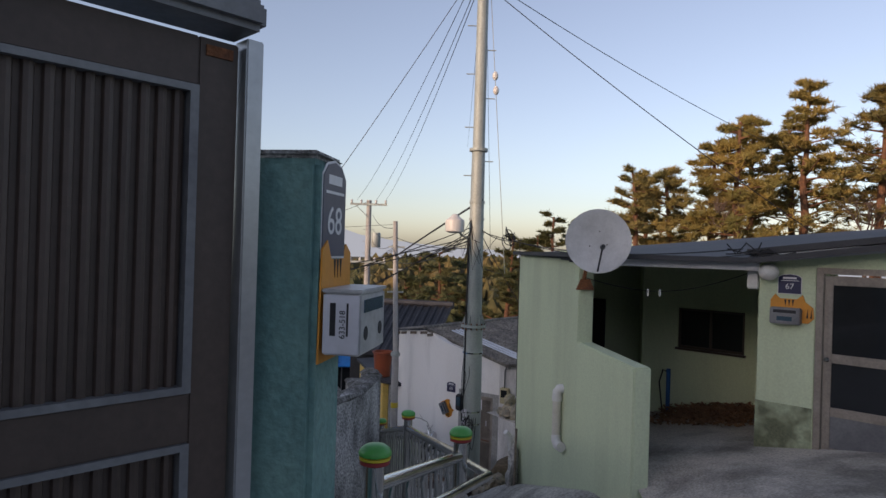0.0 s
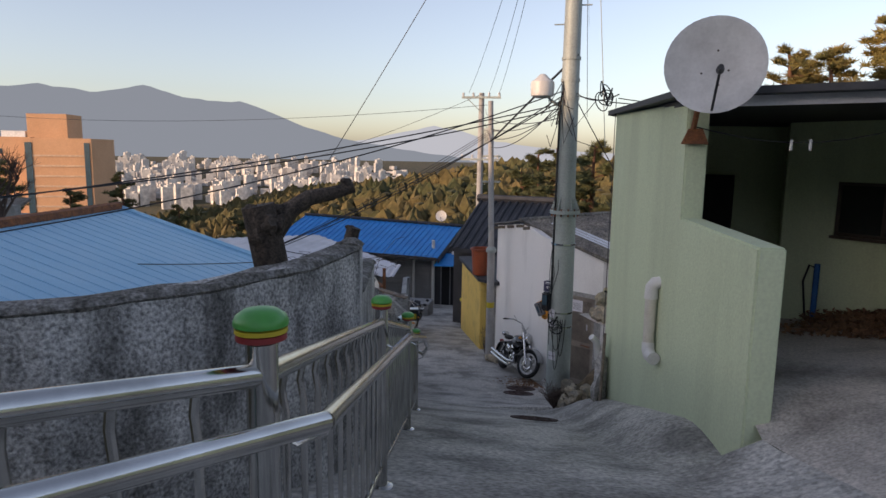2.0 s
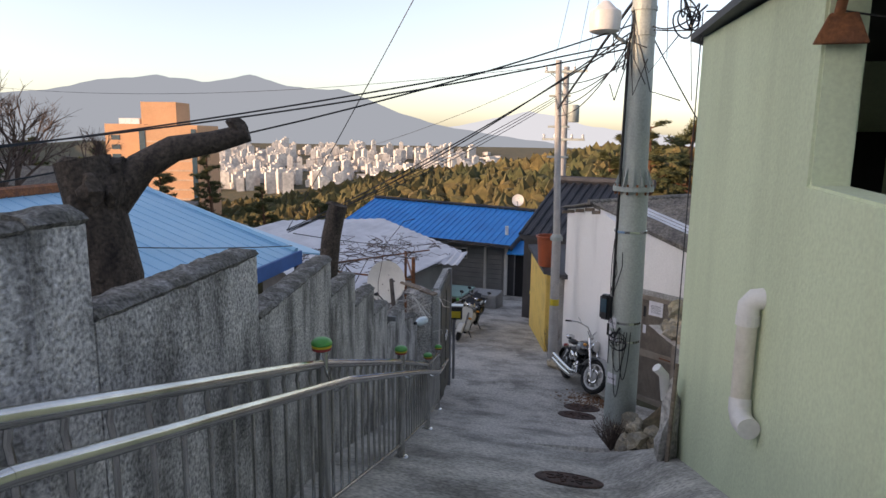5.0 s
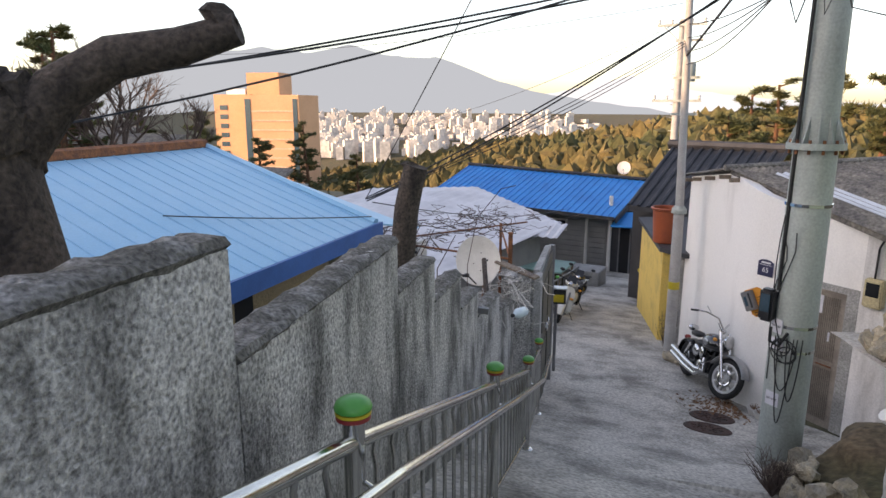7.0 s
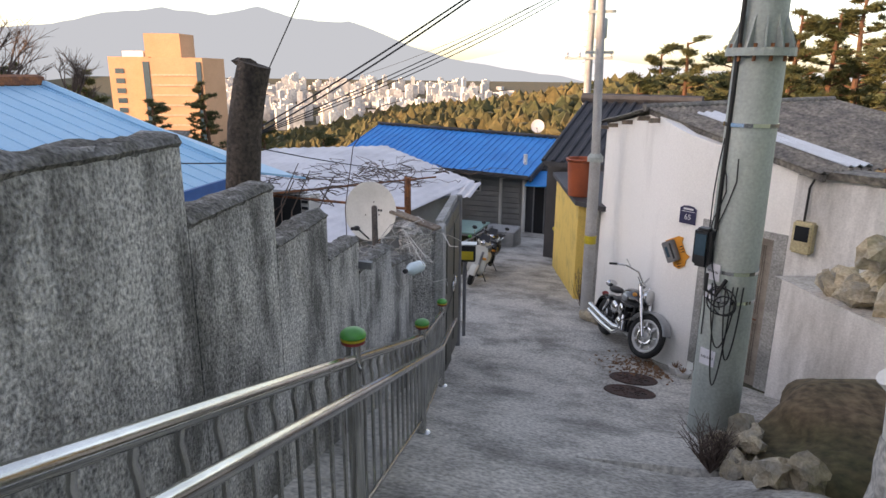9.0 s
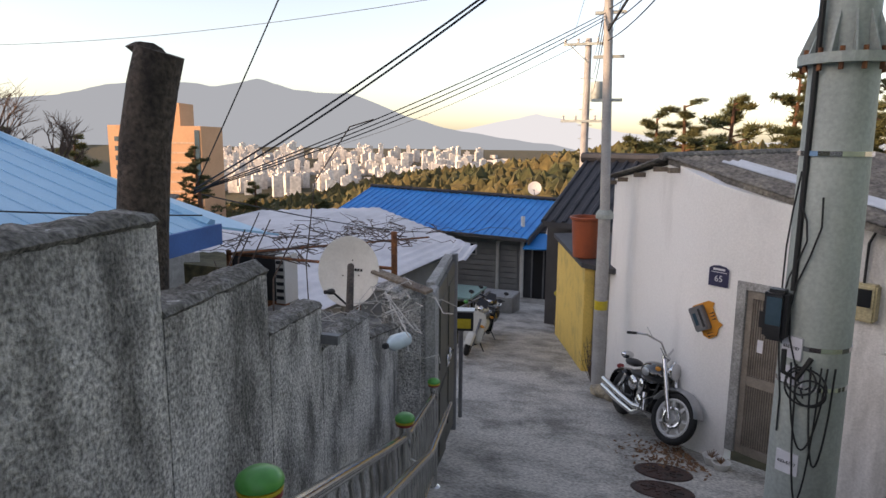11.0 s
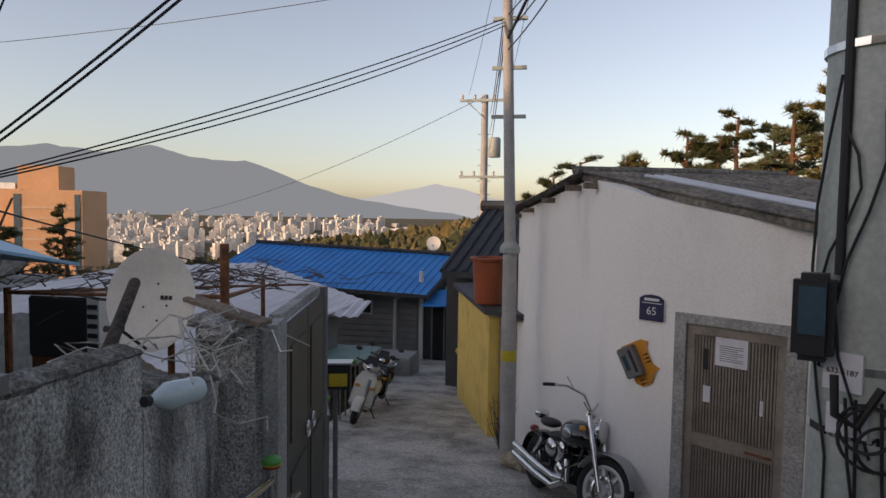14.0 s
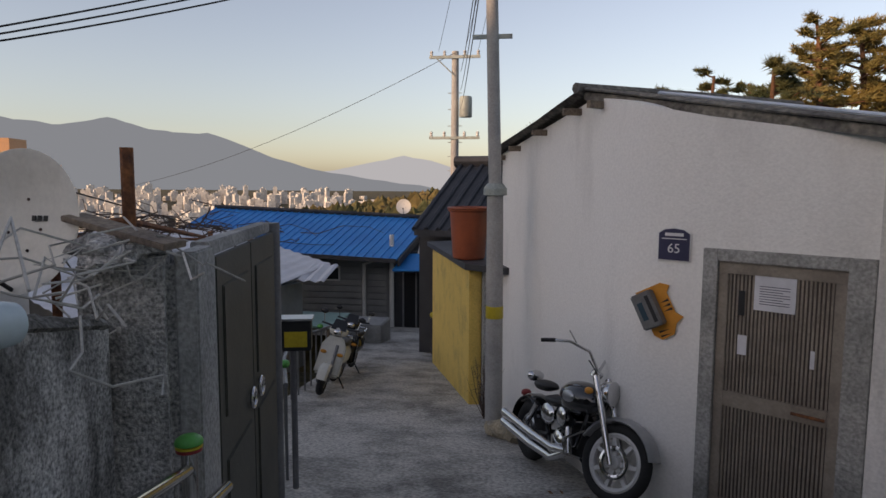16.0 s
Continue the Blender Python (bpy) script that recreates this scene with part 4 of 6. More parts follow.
for z0, z1, a in ((-1.86, -1.66, 3.9), (-2.02, -1.86, 4.0), (-2.62, -2.42, 4.1)):
    c = Vector((px + 0.205 * math.cos(a), py + 0.205 * math.sin(a), (z0 + z1) / 2))
    st = part("sticker", M().box(c, (0.012, 0.14, (z1 - z0) * 0.72), pose(0, 0, 0, 0, 0, math.degrees(a))), paper, pole, "small white notice sticker")
    m = Matrix.Translation(c + Vector((math.cos(a), math.sin(a), 0)) * 0.008) @ pose(0, 0, 0, 90, 0, math.degrees(a) + 90)
    if z0 != -2.02:
        writing("number", "633-5187", 0.03, m, ink, st)
meter = part("meter", M().box((px - 0.25, py - 0.12, -1.56), (0.14, 0.12, 0.33), pose(0, 0, 0, 0, 0, -25)), black_plastic, pole, "black meter box strapped to the pole", bevel=0.025)
part("display", M().box((px - 0.277, py - 0.178, -1.53), (0.09, 0.01, 0.18), pose(0, 0, 0, 0, 0, -25)), hospital_glass, meter)
part("meter_cable", M().tube([(px - 0.2, py - 0.2, -1.76), (px - 0.2, py - 0.22, -1.9), (px - 0.12, py - 0.2, -1.95), (px - 0.05, py - 0.22, -1.8)], 0.016, 8), cable_black, pole, smooth=True)
part("conduit", M().tube([(px - 0.17, py - 0.12, -1.4), (px - 0.165, py - 0.11, 0.0), (px - 0.15, py - 0.1, 1.8)], 0.018, 8), cable_black, pole, smooth=True)
rnd = random.Random(4)
for k in range(3):
    a0 = 3.2 + rnd.random() * 2.2
    pts = []
    z = -0.9 + rnd.random() * 0.6
    for i in range(8):
        a = a0 + math.sin(i * 0.9 + k) * 0.35
        pts.append((px + 0.215 * math.cos(a), py + 0.215 * math.sin(a), z - i * (0.12 + 0.06 * (k % 3))))
    part("loose_cable", M().tube(pts, 0.0055, 6), cable_black, pole, smooth=True)
for k in range(3):
    a = 4.3 + 0.12 * k
    c = (px + 0.24 * math.cos(a), py + 0.24 * math.sin(a), -1.95 - 0.035 * k)
    part("cable_coil", M().ring(0.085 + 0.03 * (k % 2), 0.0065, c, pose(0, 0, 0, 80 + 6 * k, 0, math.degrees(a) + 90), 24, 6), cable_black, pole, smooth=True)

for k, (a0, a1, zb) in enumerate(((4.15, 4.75, -2.75), (4.0, 4.9, -2.4), (4.5, 5.1, -2.5))):
    pts = [(px + 0.23 * math.cos(a0 + (a1 - a0) * i / 12), py + 0.23 * math.sin(a0 + (a1 - a0) * i / 12), -1.85 + (zb + 1.85) * math.sin(math.pi * i / 12) ** 0.6) for i in range(13)]
    part("cable_loop", M().tube(pts, 0.006, 6), cable_black, pole, smooth=True)

tx, ty = -1.42, 20.1
pole2 = thing("utility_pole", (tx, ty, gz(ty)), "slim grey pole beside the white house", "pole")
part("lower_shaft", M().tube([(tx + 0.02, ty, -5.3), (tx, ty, -1.75)], 0.12, 14, 0.105), conc_pole, pole2, smooth=True)
part("collar", M().lathe([(0.10, -0.06), (0.15, -0.05), (0.15, 0.03), (0.1, 0.1)], (tx, ty, -1.73), 16), galv, pole2)
part("upper_shaft", M().tube([(tx, ty, -1.7), (tx - 0.12, ty, 2.4)], 0.085, 12, 0.07), conc_pole, pole2, smooth=True)
part("marker_band", M().lathe([(0.11, -0.08), (0.116, -0.08), (0.116, 0.08), (0.11, 0.08)], (tx + 0.01, ty, -3.3), 14), cap_yellow, pole2, "yellow marker band")
for z in (0.2, 0.9, 1.6):
    part("bracket", M().box((tx - 0.06, ty, z), (0.5, 0.05, 0.05)), galv, pole2)
ux, uy = -5.2, 44.0
pole3 = thing("utility_pole", (ux, uy, -8), "concrete utility pole with a steel crossarm", "pole")
part("shaft", M().tube([(ux, uy, -8.5), (ux, uy, 4.8)], 0.24, 12, 0.17), conc_pole, pole3, smooth=True)
for z in (4.5, 0.6):
    part("crossarm", M().box((ux, uy - 0.2, z), (2.5, 0.12, 0.13)), galv, pole3)
    for dx in (-1.15, -0.5, 0.5, 1.15):
        part("insulator", M().lathe([(0.04, 0), (0.09, 0.06), (0.05, 0.12), (0.09, 0.18), (0.03, 0.26)], (ux + dx, uy - 0.2, z + 0.06), 10), white_plastic, pole3, smooth=True)
part("brace", M().tube([(ux - 0.9, uy - 0.2, 4.45), (ux, uy - 0.2, 3.6)], 0.03, 6), galv, pole3)
part("transformer", M().lathe([(0.3, 0), (0.32, 0.05), (0.32, 0.9), (0.28, 1.0)], (ux + 0.55, uy - 0.2, 1.6), 14), galv, pole3, smooth=True)
for z in (-1, -0.3, 0.4, 1.2, 2, 2.8):
    part("step_bolt", M().tube([(ux - 0.35, uy, z), (ux + 0.35, uy, z)], 0.02, 5), galv, pole3)


# ---- foreground gate and pillar ----
gd = Vector((-0.69, -0.72, 0)).normalized()
gn = Vector((0.72, -0.69, 0)).normalized()
J = Vector((-0.64, 1.93, 0))


def og(s, z, out=0.0):
    q = J + gd * s + gn * out
    return (q.x, q.y, z)


def gslab(b, s0, s1, z0, z1, o0, o1):
    return b.prism([og(s0, z0, o0), og(s1, z0, o0), og(s1, z1, o0), og(s0, z1, o0)], gn * (o1 - o0))


gate = thing("gate", og(0.6, 0.0), "dark brown metal gate with vertical ribbed panels", "gate")
part("jamb", gslab(M(), -0.055, 0.0, -0.4, 2.14, 0.0, 0.07), silver, gate, "pale grey steel jamb", bevel=0.004)
part("header", M().prism([og(-0.03, 2.15, -0.05), og(2.5, 2.15, -0.05), og(2.5, 2.27, -0.05), og(-0.03, 2.24, -0.05)], gn * 0.19), grey_metal, gate, "folded grey header beam", bevel=0.02)
b = M()
for s0, s1, z0, z1 in ((0.01, 0.13, -0.1, 2.12), (1.35, 1.47, -0.1, 2.12), (0.13, 1.35, 1.98, 2.12), (0.13, 1.35, 0.98, 1.12), (0.13, 1.35, -0.1, 0.04)):
    gslab(b, s0, s1, z0, z1, 0.0, 0.04)
leaf = part("gate_leaf", b, brown_metal, gate, bevel=0.004)
for z0, z1 in ((1.12, 1.98), (0.04, 0.98)):
    part("panel", gslab(M(), 0.13, 1.35, z0, z1, 0.0, 0.012), brown_metal, leaf)
    part("panel_trim", gslab(gslab(gslab(M(), 0.13, 0.155, z0, z1, 0.012, 0.05), 0.155, 1.35, z0, z0 + 0.02, 0.012, 0.05), 0.155, 1.35, z1 - 0.02, z1, 0.012, 0.05), grey_metal, leaf)
    for k in range(26):
        s = 0.165 + k * 0.045
        part("rib", M().tube([og(s + 0.012, z0 + 0.02, 0.016), og(s + 0.012, z1 - 0.02, 0.016)], 0.015, 8), brown_metal, leaf, smooth=True)
part("hinge_plate", gslab(M(), 0.03, 0.11, 2.07, 2.10, 0.04, 0.046), rust, leaf)
solo("steel_post", M().box((-0.665, 2.03, 0.8), (0.07, 0.1, 2.7)), material("slate_blue_steel", (0.06, 0.075, 0.10), None, 0.5, 0.2, scale=3), "slate blue steel post between gate and pillar", "post", bevel=0.006)
gate2 = solo("gatepost_wall", M().box((-2.2, 0.3, 0.8), (0.2, 3.0, 2.8)), teal_paint, "plain painted wall behind the gate", "wall", kind="structure")
pillar = thing("pillar", (-0.47, 2.07, -0.4), "aged teal concrete gate pillar with a worn top", "pillar")
part("shaft", M().prism([(-0.61, 1.96, -0.6), (-0.33, 1.96, -0.6), (-0.33, 2.22, -0.6), (-0.61, 2.22, -0.6)], (0, 0, 2.41)), teal_paint, pillar, bevel=0.02)
part("worn_top", M().prism([(-0.605, 1.965, 1.81), (-0.335, 1.965, 1.81), (-0.335, 2.215, 1.81), (-0.605, 2.215, 1.81)], (0, 0, 0.025)), concrete_dark, pillar, "bare blackened top", bevel=0.012)


def plate(name, m, w, h, num, mat, label, at):
    """A house number plate with a notched top; m stands its face along +z."""
    t = thing(name, at, label, "sign")
    t.location = at
    pts = [(-w / 2, -h / 2), (w / 2, -h / 2), (w / 2, h * 0.34), (w * 0.3, h * 0.46), (0, h * 0.5), (-w * 0.3, h * 0.46), (-w / 2, h * 0.34)]
    brd = [m @ Vector((x * 1.06, y * 1.05, 0)) for x, y in pts]
    nrm = m.to_3x3() @ Vector((0, 0, 1))
    part("rim", M().prism(brd, nrm * 0.004), sign_white, t)
    f = part("face", M().prism([m @ Vector((x, y, 0.0042)) for x, y in pts], nrm * 0.003), mat, t)
    writing("number", num, h * 0.42, m @ pose(0, -h * 0.14, 0.0085), sign_white, f)
    part("street_name", M().prism([m @ Vector((x, y, 0.0075)) for x, y in ((-w * 0.3, h * 0.26), (w * 0.3, h * 0.26), (w * 0.3, h * 0.36), (-w * 0.3, h * 0.36))], nrm * 0.001), sign_white, f)
    part("street_name", M().prism([m @ Vector((x, y, 0.0075)) for x, y in ((-w * 0.4, h * 0.16), (w * 0.4, h * 0.16), (w * 0.4, h * 0.19), (-w * 0.4, h * 0.19))], nrm * 0.001), sign_white, f)
    return t


def facing(p, n, roll=0):
    """A frame at p whose z runs along n and whose y points up."""
    z = Vector(n).normalized()
    x = Vector((0, 0, 1)).cross(z).normalized()
    y = z.cross(x)
    return Matrix.Translation(p) @ Matrix((x, y, z)).transposed().to_4x4() @ pose(0, 0, 0, 0, 0, roll)


plate68 = plate("house_number", facing((-0.328, 2.09, 1.66), (1, -0.05, 0)), 0.19, 0.30, "68", sign_grey, "faded navy house number plate 68 on the pillar", (-0.328, 2.09, 1.5))
plate("house_number", facing(on(G1, 0.34, 1.27, 0.006), -fn), 0.24, 0.22, "67", sign_navy, "navy house number plate 67 on the green wall", on(G1, 0.34, 1.15, 0.006))
plate("house_number", facing((0.30, 17.476, -2.14), (-0.563, -0.826, 0)), 0.27, 0.27, "65", sign_navy, "navy house number plate 65 on the white wall", (0.30, 17.476, -2.28))

# letter boxes with tiger shaped boards
lbx = thing("letter_box", (-0.25, 2.1, 1.2), "dented grey letter box on an orange striped board", "letter box")
body = part("body", M().box((-0.25, 2.115, 1.305), (0.12, 0.29, 0.19)), box_grey, lbx, bevel=0.006)
part("lid", M().box((-0.249, 2.115, 1.406), (0.128, 0.298, 0.012)), box_grey, lbx, bevel=0.003)
part("slot", M().box((-0.1895, 2.115, 1.36), (0.006, 0.22, 0.04)), hospital_glass, body)
for y in (2.03, 2.2):
    part("peep_hole", M().lathe([(0.022, 0), (0.022, 0.003)], (-0.191, y, 1.275), 14, pose(0, 0, 0, 0, 90, 0)), ink, body)
sheet = part("label_sheet", M().box((-0.25, 1.9685, 1.305), (0.112, 0.003, 0.178)), paper, body, "white phone number label")
writing("number", "633-518", 0.026, facing((-0.245, 1.9665, 1.305), (0, -1, 0), 90), ink, sheet)
for k, dx in enumerate((-0.026, 0.02)):
    part("text_bar", M().box((-0.25 + dx, 1.9665, 1.32), (0.018 if k == 0 else 0.006, 0.002, 0.10)), ink, sheet)
bd = part("tiger_board", M().prism([(-0.326, 1.97, 1.18), (-0.326, 2.27, 1.18), (-0.326, 2.27, 1.52), (-0.326, 2.22, 1.55), (-0.326, 2.17, 1.50), (-0.326, 2.07, 1.50), (-0.326, 2.03, 1.56), (-0.326, 1.985, 1.53)], (0.006, 0, 0)), tiger_orange, lbx, "orange board with black stripes")
for y in (2.09, 2.12, 2.15):
    part("stripe", M().prism([(-0.3195, y, 1.5), (-0.3195, y + 0.02, 1.5), (-0.3195, y + 0.012, 1.44)], (0.001, 0, 0)), ink, bd)


turn = Matrix.Translation((-0.385, 1.96, 0)) @ Matrix.Rotation(radians(-9), 4, "Z") @ Matrix.Translation((0.33, -1.96, 0))
for ob in (pillar, plate68, lbx):
    ob.matrix_basis = turn @ Matrix.Translation(ob.location)


def wall_box(m, at, tilt, label):
    t = thing("letter_box", at, label, "letter box")
    n = m.to_3x3() @ Vector((0, 0, 1))
    m = m @ pose(0, 0, 0, 0, 0, tilt)
    P = lambda x, y, z=0.0: m @ Vector((x, y, z))
    bd = part("tiger_board", M().prism([P(*q) for q in ((-0.2, -0.12), (0.2, -0.12), (0.26, -0.06), (0.25, 0.06), (0.17, 0.12), (0.14, 0.2), (0.08, 0.15), (-0.1, 0.15), (-0.15, 0.2), (-0.2, 0.13))], n * 0.008), tiger_orange, t, "orange board with black stripes")
    for x in (-0.04, 0.0, 0.04):
        part("stripe", M().prism([P(x - 0.012, 0.14, 0.009), P(x + 0.012, 0.14, 0.009), P(x, 0.06, 0.009)], n * 0.001), ink, bd)
    for x in (0.19, 0.23):
        part("stripe", M().prism([P(x - 0.01, -0.06, 0.009), P(x + 0.01, -0.06, 0.009), P(x + 0.004, 0.05, 0.009)], n * 0.001), ink, bd)
    bx = part("body", M().prism([P(-0.18, -0.14, 0.009), P(0.14, -0.14, 0.009), P(0.14, 0.05, 0.009), P(-0.18, 0.05, 0.009)], n * 0.1), grey_metal, t, bevel=0.012)
    part("slot", M().prism([P(-0.14, -0.01, 0.109), P(0.1, -0.01, 0.109), P(0.1, 0.025, 0.109), P(-0.14, 0.025, 0.109)], n * 0.002), ink, bx)
    part("label_sheet", M().prism([P(-0.1, -0.1, 0.109), P(0.06, -0.1, 0.109), P(0.06, -0.05, 0.109), P(-0.1, -0.05, 0.109)], n * 0.002), hospital_glass, bx)
    return t


wall_box(facing(on(G1, 0.34, 0.95, 0.004), -fn), on(G1, 0.34, 0.8, 0), 0, "grey letter box on an orange striped board by the door")
wall_box(facing((0.19, 17.55, -2.72), (-0.563, -0.826, 0)), (0.19, 17.55, -3.0), -62, "grey letter box hanging askew on an orange board")

# ---- satellite dishes ----
def dish_thing(c, n, r, at, label, mat, arm_to, mast):
    t = thing("satellite_dish", at, label, "satellite dish")
    m = facing(c, n)
    prof = [(0.0, 0.0)] + [(r * i / 8, 0.16 * r * (i / 8) ** 2) for i in range(1, 9)] + [(r * 1.015, 0.16 * r), (r * 1.01, 0.145 * r)] + [(r * i / 8, 0.16 * r * (i / 8) ** 2 - 0.008) for i in range(7, 0, -1)]
    rf = part("reflector", M().lathe(prof, c, 40, m), mat, t, "shallow round reflector", smooth=True)
    a = Vector(c) + m.to_3x3() @ Vector((0, -r * 0.95, 0.05))
    lnb = Vector(c) + m.to_3x3() @ Vector(arm_to)
    part("feed_arm", M().tube([a, lnb], 0.011, 8), black_plastic, t, smooth=True)
    part("feed_head", M().lathe([(0.02, -0.03), (0.032, 0), (0.03, 0.05), (0.018, 0.09), (0.022, 0.12)], lnb, 12, m), black_plastic, t, smooth=True)
    b0 = Vector(c) - m.to_3x3() @ Vector((0, 0, 0.03))
    part("mast", M().tube([b0, b0 - m.to_3x3() @ Vector((0, 0, 0.1))] + [Vector(p) for p in mast], 0.025, 10), rust, t, smooth=True)
    for x, y in ((-0.25, -0.15), (0.28, -0.1), (0.05, 0.32), (0.1, -0.4)):
        q = Vector(c) + m.to_3x3() @ Vector((x * r, y * r, 0.16 * r * (x * x + y * y) + 0.002))
        part("bolt", M().lathe([(0.009, 0), (0.007, 0.005)], q, 8, m), iron, rf)
    return t, m


dish_thing((1.86, 7.85, 1.70), (-0.15, -1, 0.10), 0.385, (1.83, 8.35, 1.2), "large weathered grey satellite dish on the porch roof corner", dish_paint, (0.03, -0.1, 0.30), [(1.83, 8.2, 1.5), (1.82, 8.38, 1.22)])
solo("dish_bracket", M().prism([(1.72, 8.405, 1.08), (1.96, 8.42, 1.08), (1.9, 8.42, 1.22), (1.78, 8.41, 1.22)], (0, -0.05, 0)), rust, "rusty steel dish bracket on the green wall", "bracket", bevel=0.004)
t, m = dish_thing((-3.39, 14.66, -1.84), (-0.06, -1, 0.16), 0.36, (-3.42, 14.8, -3.2), "cream satellite dish behind the concrete wall", dish_white, (-0.02, -0.2, 0.3), [(-3.42, 14.88, -2.15), (-3.42, 14.88, -3.9)])
rf = [o for o in t.children if o.name.startswith("reflector")][0]
for k in range(3):
    mm = m @ pose(0.06 + k * 0.035, 0.02, 0.01)
    part("brand_mark", M().prism([mm @ Vector(q) for q in ((-0.012, -0.014, 0), (0.012, -0.014, 0), (0.012, 0.014, 0), (-0.012, 0.014, 0))], (m.to_3x3() @ Vector((0, 0, 1))) * 0.002), ink, rf)


# ---- motorcycle ----
def wheel(b_parent, c, R, w, spokes, name="wheel", rimmat=silver):
    """A wheel about the local y axis."""
    q = pose(0, 0, 0, 90, 0, 0)
    wh = part(name, M().lathe([(0.03, -w * 0.6), (0.05, -w * 0.55), (0.06, 0), (0.05, w * 0.55), (0.03, w * 0.6)], c, 16, q), rimmat, b_parent, smooth=True)
    part("tyre", M().ring(R - w * 0.55, w * 0.55, c, q, 40, 10), rubber, wh, smooth=True)
    part("rim", M().ring(R - w * 1.15, w * 0.36, c, q, 40, 8, 1.2), rimmat, wh, smooth=True)
    for k in range(spokes):
        a = 6.2832 * k / spokes
        d = Vector((math.cos(a), 0, math.sin(a)))
        o = Vector((-math.sin(a), 0, math.cos(a)))
        b = M()
        y = Vector((0, w * 0.28, 0))
        i0, i1 = Vector(c) + d * 0.05, Vector(c) + d * (R - w * 1.1)
        b.prism([i0 + o * 0.022 - y, i1 + o * 0.014 - y, i1 - o * 0.014 - y, i0 - o * 0.022 - y], y * 2)
        part("spoke", b, rimmat, wh)
    part("brake_disc", M().ring(R * 0.36, 0.02, (c[0], c[1] - w * 0.5, c[2]), q, 24, 4, 0.15), chrome, wh)
    return wh


bike = thing("motorcycle", (0, 0, 0), "black and chrome cruiser motorcycle parked against the white wall", "motorcycle")
wheel(bike, (0.78, 0, 0.32), 0.32, 0.085, 7, "front_wheel", dish_paint)
wheel(bike, (-0.75, 0, 0.31), 0.31, 0.15, 7)
for s in (-1, 1):
    part("fork_leg", M().tube([(0.79, s * 0.1, 0.3), (0.50, s * 0.1, 0.98)], 0.028, 12), chrome, bike, smooth=True)
    part("handlebar", M().tube([(0.45, 0, 1.02), (0.42, s * 0.14, 1.17), (0.34, s * 0.34, 1.21), (0.22, s * 0.42, 1.19)], 0.013, 10), chrome, bike, smooth=True)
    part("grip", M().tube([(0.24, s * 0.41, 1.193), (0.12, s * 0.45, 1.17)], 0.018, 10), rubber, bike, smooth=True)
    part("turn_signal", M().blob((0.52, s * 0.19, 0.84), (0.04, 0.03, 0.03), 1, 0.05), tiger_orange, bike, smooth=True)
    part("rear_shock", M().tube([(-0.7, s * 0.13, 0.33), (-0.42, s * 0.14, 0.62)], 0.03, 10), chrome, bike, smooth=True)
    part("swing_arm", M().tube([(-0.75, s * 0.11, 0.31), (-0.2, s * 0.11, 0.36)], 0.022, 8), black_plastic, bike, smooth=True)
    part("frame_tube", M().tube([(0.48, s * 0.03, 0.86), (0.3, s * 0.09, 0.34), (-0.15, s * 0.1, 0.25), (-0.3, s * 0.1, 0.5), (-0.45, s * 0.1, 0.62)], 0.018, 8), paint_black, bike, smooth=True)
    part("mirror_stem", M().tube([(0.36, s * 0.24, 1.19), (0.33, s * 0.36, 1.30)], 0.006, 6), chrome, bike, smooth=True)
    part("side_cover", M().blob((-0.22, s * 0.12, 0.55), (0.14, 0.035, 0.1), 2, 0.1), chrome, bike, smooth=True)
    for k in range(2):
        part("exhaust", M().tube([(0.22, s * -0.0 - 0.13, 0.5), (0.3, -0.16, 0.3), (0.05, -0.19, 0.20 + 0.09 * k), (-0.35, -0.21, 0.24 + 0.1 * k), (-1.02, -0.22, 0.34 + 0.1 * k)], 0.03, 12, 0.045), chrome, bike, "chrome exhaust pipe", smooth=True) if s == 1 else None


def fender(c, R, w, a0, a1, mat):
    b = M()
    n = 12
    vs = []
    for i in range(n + 1):
        a = a0 + (a1 - a0) * i / n
        for r, y in ((R, -w), (R + 0.03, -w * 0.6), (R + 0.035, w * 0.6), (R, w), (R - 0.008, w * 0.9), (R + 0.02, 0), (R - 0.008, -w * 0.9)):
            vs.append((c[0] + r * math.cos(a), c[1] + y, c[2] + r * math.sin(a)))
    return b.add(vs, [(i * 7 + k, i * 7 + (k + 1) % 7, (i + 1) * 7 + (k + 1) % 7, (i + 1) * 7 + k) for i in range(n) for k in range(7)])


part("front_fender", fender((0.78, 0, 0.32), 0.335, 0.085, 0.25, 2.7, silver), silver, bike, "silver front mudguard", smooth=True)
part("rear_fender", fender((-0.75, 0, 0.31), 0.335, 0.11, 0.5, 3.0, paint_black), paint_black, bike, smooth=True)
part("fuel_tank", M().blob((0.22, 0, 0.76), (0.33, 0.18, 0.16), 1, 0.06, 3), paint_black, bike, "gloss black fuel tank", smooth=True)
part("tank_badge", M().blob((0.24, -0.168, 0.78), (0.11, 0.02, 0.055), 1, 0.03), silver, bike, smooth=True)
part("seat", M().blob((-0.16, 0, 0.68), (0.25, 0.15, 0.06), 3, 0.1, 3), leather, bike, "black padded saddle", smooth=True)
part("pillion_seat", M().blob((-0.52, 0, 0.79), (0.19, 0.11, 0.055), 4, 0.1, 3), leather, bike, smooth=True)
part("backrest", M().blob((-0.78, 0, 0.86), (0.05, 0.1, 0.06), 4, 0.1), chrome, bike, smooth=True)
part("engine_block", M().box((0.1, 0, 0.36), (0.36, 0.2, 0.24)), black_plastic, bike, bevel=0.03)
